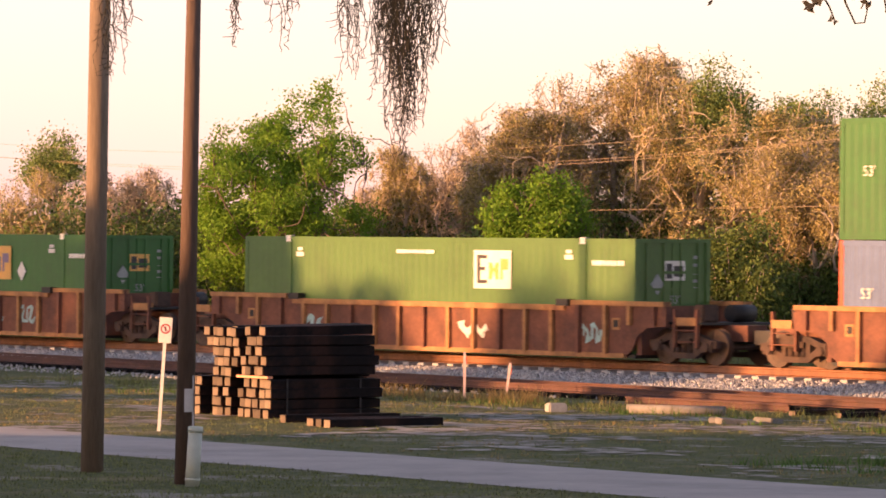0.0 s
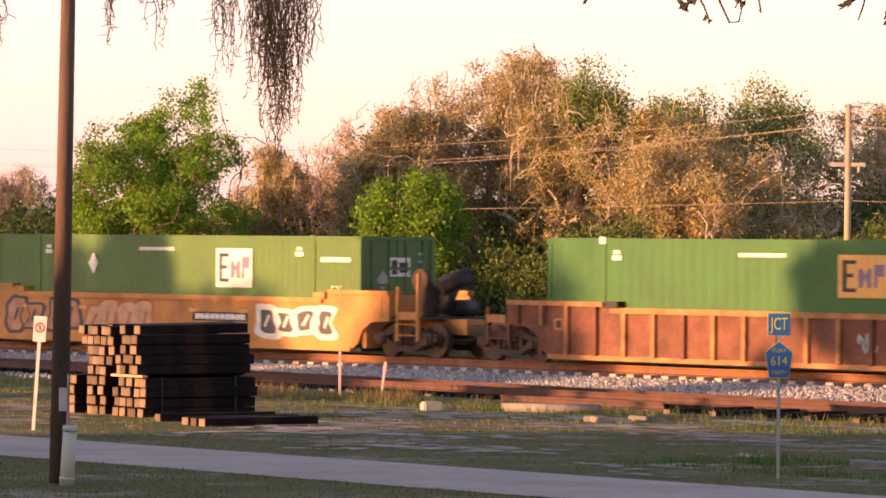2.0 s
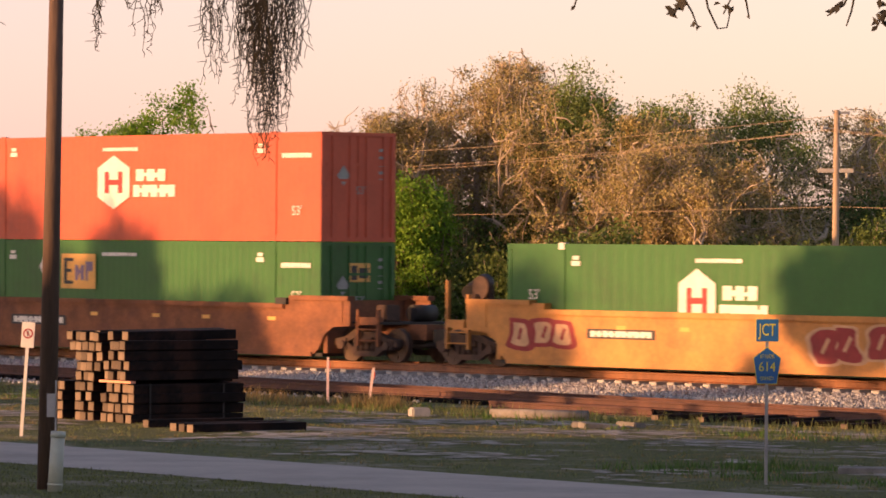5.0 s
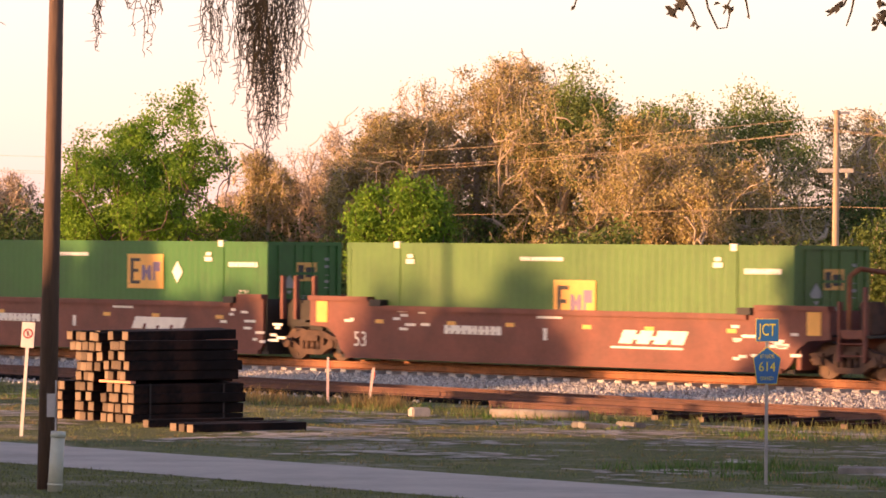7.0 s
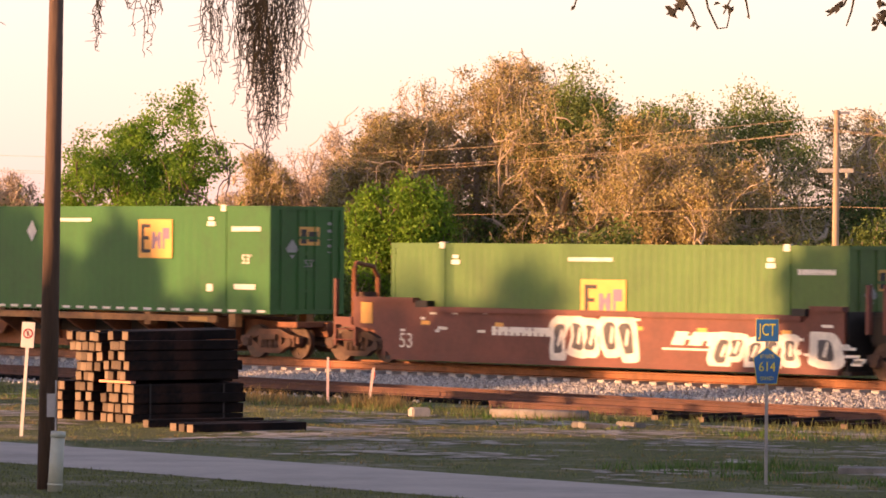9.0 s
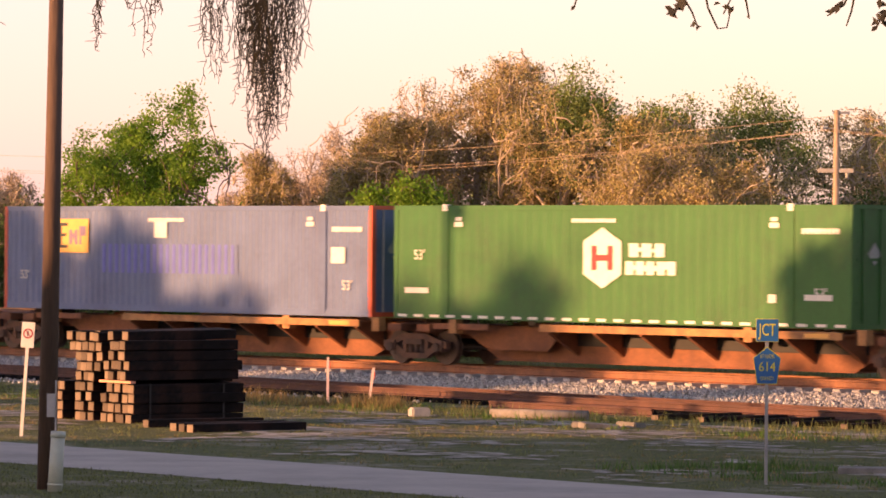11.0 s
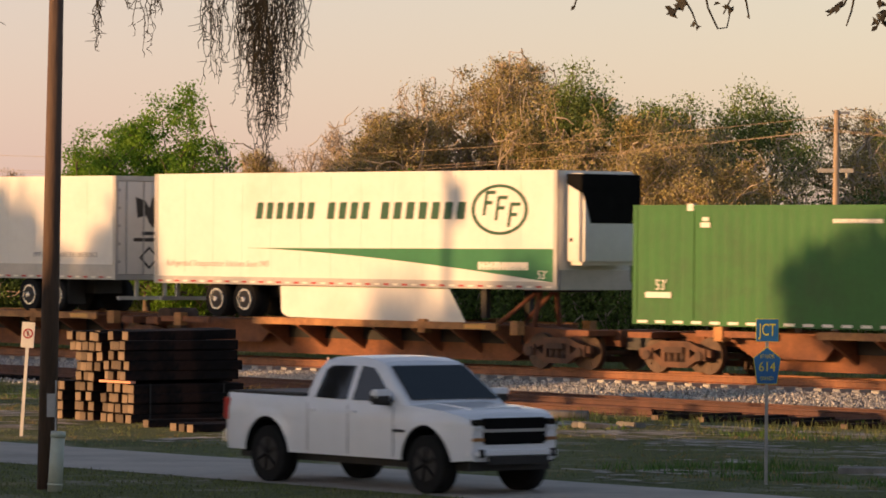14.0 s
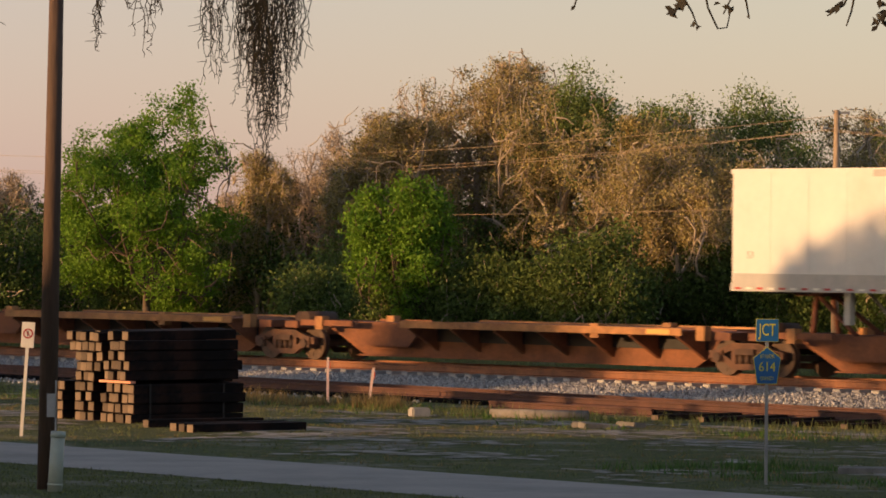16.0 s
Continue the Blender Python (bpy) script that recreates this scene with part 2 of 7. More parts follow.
# ---- shaping helpers ----
def box(bm, x0, x1, y0, y1, z0, z1):
    v = [bm.verts.new((x, y, z)) for x in (x0, x1) for y in (y0, y1) for z in (z0, z1)]
    for f in ((0, 1, 3, 2), (4, 6, 7, 5), (0, 4, 5, 1), (2, 3, 7, 6), (0, 2, 6, 4), (1, 5, 7, 3)):
        bm.faces.new([v[i] for i in f])
    return bm


def boxes(*rows):
    bm = bmesh.new()
    for r in rows:
        box(bm, *r)
    return bm


def rod(bm, a, b, r0, r1=None, seg=8, caps=True):
    a, b = Vector(a), Vector(b)
    r1 = r0 if r1 is None else r1
    z = (b - a).normalized()
    x = z.orthogonal().normalized()
    y = z.cross(x)
    rings = []
    for c, r in ((a, r0), (b, r1)):
        rings.append([bm.verts.new(c + x * (r * math.cos(k * math.tau / seg)) + y * (r * math.sin(k * math.tau / seg))) for k in range(seg)])
    for k in range(seg):
        f = bm.faces.new((rings[0][k], rings[0][(k + 1) % seg], rings[1][(k + 1) % seg], rings[1][k]))
        f.smooth = seg > 6
    if caps:
        bm.faces.new(rings[0][::-1]), bm.faces.new(rings[1])
    return bm


def slab(bm, pts, y0, y1, axis="y"):
    """A polygon in x and z, pushed from y0 to y1 (or one in y and z along x, or in x and y along z)."""
    def at(a, b, c):
        return {"y": (a, c, b), "x": (c, a, b), "z": (a, b, c)}[axis]
    lo = [bm.verts.new(at(a, b, y0)) for a, b in pts]
    hi = [bm.verts.new(at(a, b, y1)) for a, b in pts]
    n = len(pts)
    bm.faces.new(lo), bm.faces.new(hi[::-1])
    for k in range(n):
        bm.faces.new((lo[k], hi[k], hi[(k + 1) % n], lo[(k + 1) % n]))
    return bm


def mesh_of(name, bm, material):
    bmesh.ops.recalc_face_normals(bm, faces=bm.faces)
    me = bpy.data.meshes.new(name)
    bm.to_mesh(me)
    bm.free()
    me.materials.append(material)
    return me


def part(name, bm, material, parent=None, label="", bevel=0.0):
    """Links a bmesh (or a mesh already made) as one mesh object under a thing or a part."""
    if isinstance(bm, bpy.types.Mesh):
        me = bm
    else:
        if bevel:
            bmesh.ops.bevel(bm, geom=bm.edges[:], offset=bevel, segments=2, affect="EDGES", clamp_overlap=True)
        me = mesh_of(name, bm, material)
    ob = new(name, me)
    ob.parent = parent
    if label:
        tagged(ob, label)
    return ob


def thing(name, label, category, group="", m=None):
    ob = new(name)
    tagged(ob, label, category, group)
    if m is not None:
        ob.matrix_basis = m
    return ob


def letters(name, text, size, material, parent, m, width=None, depth=0.004, shear=0.0, bold=0.0):
    """Writing in the built-in font, as a mesh: stands in its own x and y, its middle at the pose m."""
    cu = bpy.data.curves.new(name, "FONT")
    cu.body, cu.size, cu.align_x, cu.align_y, cu.extrude, cu.shear, cu.offset = text, size, "CENTER", "CENTER", depth, shear, bold
    cu.resolution_u = 3
    tmp = bpy.data.objects.new(name, cu)
    me = bpy.data.meshes.new_from_object(tmp)
    bpy.data.objects.remove(tmp)
    bpy.data.curves.remove(cu)
    if width:
        xs = [v.co.x for v in me.vertices]
        k = width / (max(xs) - min(xs))
        for v in me.vertices:
            v.co.x *= k
    me.materials.clear()
    me.materials.append(material)
    ob = new(name, me)
    ob.parent = parent
    ob.matrix_basis = m
    return ob


def on_track(p, off=1.3, z=RAIL):
    """A pose beside the railway: p metres along it, off metres behind the train's near side."""
    return pose(p * TC + off * TS, NEAR - p * TS + off * TC, z, 0, 0, -48.35)


def travel(t):
    """How far the train has run at t seconds: it slows by a hair."""
    return 20.3 * t if t < 9 else 182.7 + (t - 9) * 20.18 if t < 11.3 else 229.1 + (t - 11.3) * 20.1


RUNNING = []     # (thing, its place in the train)
WHEELS = []      # (wheelset, its height, its offset along its truck, its place in the train)
# ---- the train: cars ----
FRONT = -1.0     # the side that faces the road
CACHE = {}


def shared(key, make, material):
    """A mesh that alike parts share."""
    if key not in CACHE:
        CACHE[key] = mesh_of(key, make(), material)
    return CACHE[key]


def side_frame():
    bm = bmesh.new()
    # cast frame: an arched top chord, a dropped bottom chord and two columns round the springs
    slab(bm, [(-1.22, 0.42), (-1.22, 0.60), (-0.85, 0.66), (-0.45, 0.80), (0.45, 0.80), (0.85, 0.66), (1.22, 0.60), (1.22, 0.42),
              (0.95, 0.46), (0.42, 0.64), (-0.42, 0.64), (-0.95, 0.46)], -1.13, -0.97)
    slab(bm, [(-0.95, 0.46), (-0.80, 0.56), (-0.36, 0.30), (0.36, 0.30), (0.80, 0.56), (0.95, 0.46), (0.42, 0.16), (-0.42, 0.16)], -1.13, -0.97)
    for s in (-1, 1):
        box(bm, s * 0.42 - 0.07, s * 0.42 + 0.07, -1.12, -0.98, 0.25, 0.68)
        box(bm, s * 0.92 - 0.17, s * 0.92 + 0.17, -1.18, -0.94, 0.34, 0.62)
    return bm


def springs():
    bm = bmesh.new()
    for x in (-0.22, 0.0, 0.22):
        rod(bm, (x, -1.05, 0.28), (x, -1.05, 0.52), 0.085, seg=8)
    box(bm, -0.32, 0.32, -1.2, 1.2, 0.52, 0.66)
    return bm


def wheelset():
    bm = bmesh.new()
    for s in (-1, 1):
        rod(bm, (0, s * 0.70, 0), (0, s * 0.84, 0), 0.44, seg=28)
        rod(bm, (0, s * 0.675, 0), (0, s * 0.70, 0), 0.47, seg=28)
        rod(bm, (0, s * 0.84, 0), (0, s * 0.86, 0), 0.20, seg=14)
        for k in range(6):
            a = k * math.tau / 6
            rod(bm, (0.31 * math.cos(a), s * 0.84, 0.31 * math.sin(a)), (0.31 * math.cos(a), s * 0.85, 0.31 * math.sin(a)), 0.05, seg=6)
    rod(bm, (0, -1.1, 0), (0, 1.1, 0), 0.08, seg=10)
    return bm


def bearing_cap():
    bm = bmesh.new()
    rod(bm, (0, -1.24, 0), (0, -1.10, 0), 0.12, seg=12)
    return bm


def rail_truck(car, x, place, iron=None):
    iron = iron or M_TRUCK
    frame_mesh = shared("truck_frame_" + iron.name, side_frame, iron)
    t = part("truck", frame_mesh, None, car, "grimy cast-iron four-wheel truck" if iron is M_TRUCK else "rusty cast-iron four-wheel truck")
    t.location = (x, 0, 0.12)
    far = part("side_frame", frame_mesh, None, t)
    far.rotation_euler = (0, 0, math.pi)
    part("bolster", shared("springs", springs, M_TRUCK), None, t)
    for s in (-0.89, 0.89):
        w = part("wheelset", shared("wheelset", wheelset, M_WHEEL), None, t, "steel wheels on an axle")
        w.location = (s, 0, 0.45)
        part("bearing_cap", shared("bearing_cap", bearing_cap, M_TRUCK), None, t).location = (s, 0, 0.45)
        WHEELS.append((w, s, place + x))


def handrail(car, pts, r=0.025, name="handrail", material=None):
    bm = bmesh.new()
    for a, b in zip(pts, pts[1:]):
        rod(bm, a, b, r, seg=6)
    return part(name, bm, material or M_RUST, car)


def coupler(car, s, x0=10.4, x1=11.7):
    bm = bmesh.new()
    a, b = sorted((s * x0, s * (x1 - 0.35)))
    box(bm, a, b, -0.11, 0.11, 0.70, 0.95)
    a, b = sorted((s * (x1 - 0.4), s * (x1 + 0.04)))
    slab(bm, [(a, -0.2), (b, -0.12), (b, 0.1), (a, 0.22)], 0.64, 1.0, "z")
    part("coupler", bm, M_BLACK, car, "black knuckle coupler", bevel=0.02)


def splash(car, x, z, w, h, material, seed, y, label, n=7):
    """A painted scrawl: one fat stroke bent to and fro, laid on the side."""
    rnd = random.Random(seed)
    pts = []
    m = n * 4
    for k in range(m + 1):
        u = k / m
        a = u * n * math.pi + rnd.uniform(-0.5, 0.5)
        pts.append(Vector((x - w / 2 + w * u + 0.5 * w / n * math.sin(2 * a + seed), z + h * 0.40 * math.sin(a) * rnd.uniform(0.75, 1.1))))
    bm = bmesh.new()
    rows = []
    fat = min(w / n * 0.30, h * 0.2)
    for k, q in enumerate(pts):
        d = (pts[min(k + 1, m)] - pts[max(k - 1, 0)]).normalized()
        s = Vector((-d.y, d.x)) * fat * rnd.uniform(0.5, 1.25)
        yy = y - 0.0006 - 0.00004 * k
        rows.append([bm.verts.new((v.x, yy + e, v.y)) for v, e in ((q - s, -0.002), (q + s, -0.002), (q + s, 0.001), (q - s, 0.001))])
    for a, b in zip(rows, rows[1:]):
        for i in range(4):
            bm.faces.new((a[i], a[(i + 1) % 4], b[(i + 1) % 4], b[i]))
    part("graffiti", bm, material, car, label)


def throw_up(car, x, z, w, h, n, edge, fill, seed, y, label, lean=0.15, thin=0.62):
    """Fat sprayed shapes side by side: each a rounded slab with a rim of one colour and a core of another."""
    rnd = random.Random(seed)
    step = w / n
    for k in range(n):
        cx = x - w / 2 + (k + 0.5) * step + rnd.uniform(-0.15, 0.15) * step
        hh = h * rnd.uniform(0.78, 1.0)
        cz = z + rnd.uniform(-0.5, 0.5) * (h - hh)
        tilt = lean + rnd.uniform(-0.3, 0.3)
        waist, bite, turn = rnd.uniform(0.5, 0.95), rnd.uniform(0.08, 0.22), rnd.uniform(0, 6)
        for colour, kw, kh, dy in ((edge, 0.72, 0.5, 0.0), (fill, 0.72 * thin, 0.5 * (thin + 0.12), -0.007)):
            pts = []
            for i in range(22):
                a = i * math.tau / 22
                u = math.copysign(abs(math.cos(a)) ** 0.55, math.cos(a))
                v = math.copysign(abs(math.sin(a)) ** 0.55, math.sin(a))
                ww = kw * step * (waist + (1 - waist) * abs(v) + bite * math.sin(3 * a + turn))
                pts.append((cx + ww * u + tilt * hh * kh * v, cz + hh * kh * v * (1 + 0.5 * bite * math.sin(2 * a + turn))))
            part("graffiti", slab(bmesh.new(), pts, y + dy - 0.0003 * k - 0.001, y + dy - 0.0003 * k + 0.002), colour, car, label if colour is fill else "")
        a, b = rnd.uniform(-0.2, 0.0) * step, rnd.uniform(0.05, 0.2) * step
        cut = slab(bmesh.new(), [(cx + a, cz - 0.12 * h), (cx + a + 0.09, cz - 0.16 * h), (cx + b + 0.06 + tilt * 0.1, cz + 0.14 * h), (cx + b - 0.02 + tilt * 0.1, cz + 0.2 * h)], y - 0.018, y - 0.008)
        part("graffiti", cut, edge, car)


def bars(car, rows, material, name="lettering", label=""):
    """Flat bars on the near side: x, z of the middle, width, height, y of the surface."""
    for x, z, w, h, y in rows:
        last = part(name, boxes((x - w / 2, x + w / 2, y - 0.004, y + 0.002, z - h / 2, z + h / 2)), material, car, label)
    return last


def word(car, x, z, w, h, y, material, n=8, seed=1, lean=0.0, label=""):
    """A brand's name or number as one plain notched bar of its size and colour."""
    rnd = random.Random(seed)
    step = w / n
    low, high = [], []
    for k in range(n):
        a, b = x - w / 2 + k * step, x - w / 2 + (k + 1) * step
        g = step * rnd.uniform(0.10, 0.16)
        cut = h * rnd.choice((0.3, 0.42, 0.36))
        top_cut = h * rnd.choice((0.0, 0.3, 0.42))
        top_cut = max(top_cut, 0.02 * h)
        low += [(a + g, z - h / 2), (b - g, z - h / 2)]
        high += [(a + g, z + h / 2), (b - g, z + h / 2)]
        if k < n - 1:
            low += [(b - g, z - h / 2 + cut), (b + g, z - h / 2 + cut)]
            high += [(b - g, z + h / 2 - top_cut), (b + g, z + h / 2 - top_cut)]
    pts = [(px + lean * (pz - z) / h, pz) for px, pz in low + high[::-1]]
    return part("lettering", slab(bmesh.new(), pts, y - 0.004, y + 0.002), material, car, label)


def side_outline(top, raised, end, inner, low=0.28, arch=7.9, blunt=False):
    if blunt:
        # the joint end is cut off short and square
        return [(-arch, low), (7.85, low), (8.05, 0.48), (8.05, raised), (inner, raised), (inner - 0.25, top), (-inner + 0.25, top), (-inner, raised), (-end, raised), (-end, 1.06),
                (-arch - 0.80, 1.02), (-arch - 0.45, 0.80), (-arch - 0.25, 0.45)]
    return [(-arch, low), (arch, low), (arch + 0.25, 0.45), (arch + 0.45, 0.80), (arch + 0.80, 1.02), (end, 1.06), (end, raised), (inner, raised),
            (inner - 0.25, top), (-inner + 0.25, top), (-inner, raised), (-end, raised), (-end, 1.06), (-arch - 0.80, 1.02),
            (-arch - 0.45, 0.80), (-arch - 0.25, 0.45)]


def well_car(place, style, left_truck=True, right_truck=True, left_end=True, right_end=True, seed=0, label=""):
    """A well car: deep side girders, a floor, raised ends over the trucks. x along the train, from its middle."""
    car = thing("well_car", label, "railway car", "well cars of the train")
    body = {"ribbed": M_RUST, "yellow": M_YELLOW, "maroon": M_MAROON, "brown": M_SPINE}[style]
    edge = M_RUSTEDGE if style == "ribbed" else body
    top, raised = (1.53, 1.66) if style == "ribbed" else (1.60, 1.82)
    end = 9.4
    inner = 5.9 if style == "ribbed" else 7.0
    pts = side_outline(top, raised, end, inner, blunt=not right_end)
    for s in (-1, 1):
        y0, y1 = (-1.43, -1.36) if s < 0 else (1.36, 1.43)
        part("side_girder", slab(bmesh.new(), pts, y0, y1), body, car)
        chord = boxes((-inner + 0.25, inner - 0.25, y0 - 0.08, y1 + 0.05, top - 0.12, top + 0.02))
        part("top_chord", chord, edge, car, "worn top chord of the side girder", bevel=0.015)
        sill = boxes((-7.9, 7.9, y0 - 0.05, y1 + 0.02, 0.24, 0.36))
        part("bottom_sill", sill, edge if style == "ribbed" else body, car)
        for e in (-1, 1):
            a, b = sorted((e * inner, e * (8.05 if e > 0 and not right_end else end)))
            part("end_chord", boxes((a, b, y0 - 0.08, y1 + 0.1, raised - 0.10, raised + 0.02)), edge, car)
            a, b = sorted((e * (inner - 0.55), e * (inner - 0.1)))
            part("lock_box", boxes((a, b, y0 - 0.1, y1 + 0.1, top, top + 0.17)), M_BLACK if style != "yellow" else body, car)
    if style == "ribbed":
        xs = [-9.0, -8.1] + [-7.2 + 14.4 * k / 14 for k in range(15)] + [8.1, 9.0]
        for k, x in enumerate(xs):
            low = 0.34 if abs(x) < 7.9 else 1.08
            hi = top - 0.12 if abs(x) < inner - 0.2 else raised - 0.1
            r = part("rib", boxes((x - 0.06, x + 0.06, -1.53, -1.43, low, hi)), edge if k % 3 else body, car)
        for s in (-1, 1):
            part("hatch", boxes((s * 7.55 - 0.15, s * 7.55 + 0.15, -1.45, -1.42, 0.95, 1.25)), M_RUSTEDGE, car)
            part("hatch_hole", boxes((s * 7.55 - 0.07, s * 7.55 + 0.10, -1.455, -1.44, 1.02, 1.20)), M_BLACK, car)
    else:
        for k in range(6):
            x = -6.6 + k * 2.5 + (0.3 if k % 2 else 0)
            part("reflector", boxes((x - 0.16, x + 0.16, -1.436, -1.43, 1.16, 1.26)), M_AMBER, car, "amber reflective strip")
        for e in (-1, 1):
            if e > 0 and not right_end:
                continue
            part("step_panel", boxes((e * 8.9 - 0.22, e * 8.9 + 0.22, -1.45, -1.43, 1.15, 1.7)), M_AMBER if style == "maroon" else body, car)
    part("floor", boxes((-8.2, 8.2, -1.36, 1.36, 0.24, 0.33)), M_BLACK, car)
    for e in (-1, 1):
        a, b = sorted((e * 8.25, e * 8.4))
        is_end = left_end if e < 0 else right_end
        if e > 0 and not is_end:
            a, b = 7.98, 8.1
        part("bulkhead", boxes((a, b, -1.34, 1.34, 0.33, raised - 0.1)), body if is_end else M_BLACK, car)
        far = 11.2 if is_end else 9.75
        a, b = sorted((e * 8.4, e * far))
        part("centre_sill", boxes((a, b, -0.34, 0.34, 0.72, 1.12)), M_BLACK if not is_end else body, car)
        a, b = sorted((e * 9.3, e * (10.5 if is_end else 9.6)))
        part("end_platform", boxes((a, b, -1.25, 1.25, 1.12, 1.18)), M_BLACK, car)
        if is_end:
            coupler(car, e, 11.0, 11.68)
            # corner posts, ladder rungs and the stand of the brake wheel
            tall = style in ("yellow", "maroon")
            for x in (9.55, 10.35):
                part("stanchion", boxes((e * x - 0.04, e * x + 0.04, -1.3, -1.2, 0.55, (1.95 if x < 10 else 2.3) if tall else 1.5)), body, car)
            for z in (0.7, 0.98, 1.26):
                handrail(car, [(e * 9.6, -1.28, z), (e * 10.3, -1.28, z)], 0.02, "ladder_rung", body)
            if style == "maroon":
                handrail(car, [(e * 9.75, -1.15, 1.2), (e * 9.75, -1.15, 2.55), (e * 9.9, -0.95, 2.72), (e * 10.1, -0.2, 2.62), (e * 10.25, 0.1, 2.35), (e * 10.25, 0.1, 1.2)], 0.06, "grab_rail", M_SPINE)
            if style == "yellow":
                bm = rod(bmesh.new(), (e * 9.75, -0.7, 2.12), (e * 9.75, -0.55, 2.12), 0.30, seg=18)
                part("brake_wheel", bm, M_TRUCK, car)
                part("brake_stand", slab(bmesh.new(), [(e * 9.5, 1.18), (e * 9.9, 1.18), (e * 9.95, 2.0), (e * 9.75, 2.3), (e * 9.6, 2.2)], -0.55, -0.35), M_TRUCK, car)
                bm = rod(bmesh.new(), (e * 10.3, -0.4, 1.3), (e * 10.5, 0.0, 2.15), 0.16, seg=8)
                rod(bm, (e * 10.35, -0.5, 1.95), (e * 10.6, 0.3, 2.25), 0.24, seg=12)
                part("end_gear", bm, M_BLACK, car)
            part("brake_housing", boxes((e * 9.95 - 0.2, e * 9.95 + 0.2, -0.85, -0.3, 1.18, 1.62 if not tall else 1.95)), M_TRUCK, car, bevel=0.04)
            part("brake_cylinder", rod(bmesh.new(), (e * 10.0, 0.2, 1.4), (e * 10.0, 0.95, 1.4), 0.22, seg=14), M_BLACK, car)
            part("end_step", boxes((e * 10.0 - 0.35, e * 10.0 + 0.35, -1.32, -1.1, 1.1, 1.3)), edge, car)
        else:
            for x in (8.6, 9.15) if e > 0 else (9.5,):
                part("guide_post", boxes((e * x - 0.05, e * x + 0.05, -1.25, -1.13, 1.2, 2.35)), M_TRUCK if style != "maroon" else M_MAROON, car, "upright container guide post")
            part("joint_casting", boxes((8.15, 9.7, -0.75, 0.75, 0.92, 1.7) if e > 0 else (-9.75, -9.4, -0.7, 0.7, 0.9, 1.5)), M_BLACK, car, bevel=0.08)
    if left_truck:
        rail_truck(car, -9.7, place)
    if right_truck:
        rail_truck(car, 9.7, place)
    RUNNING.append((car, place))
    return car


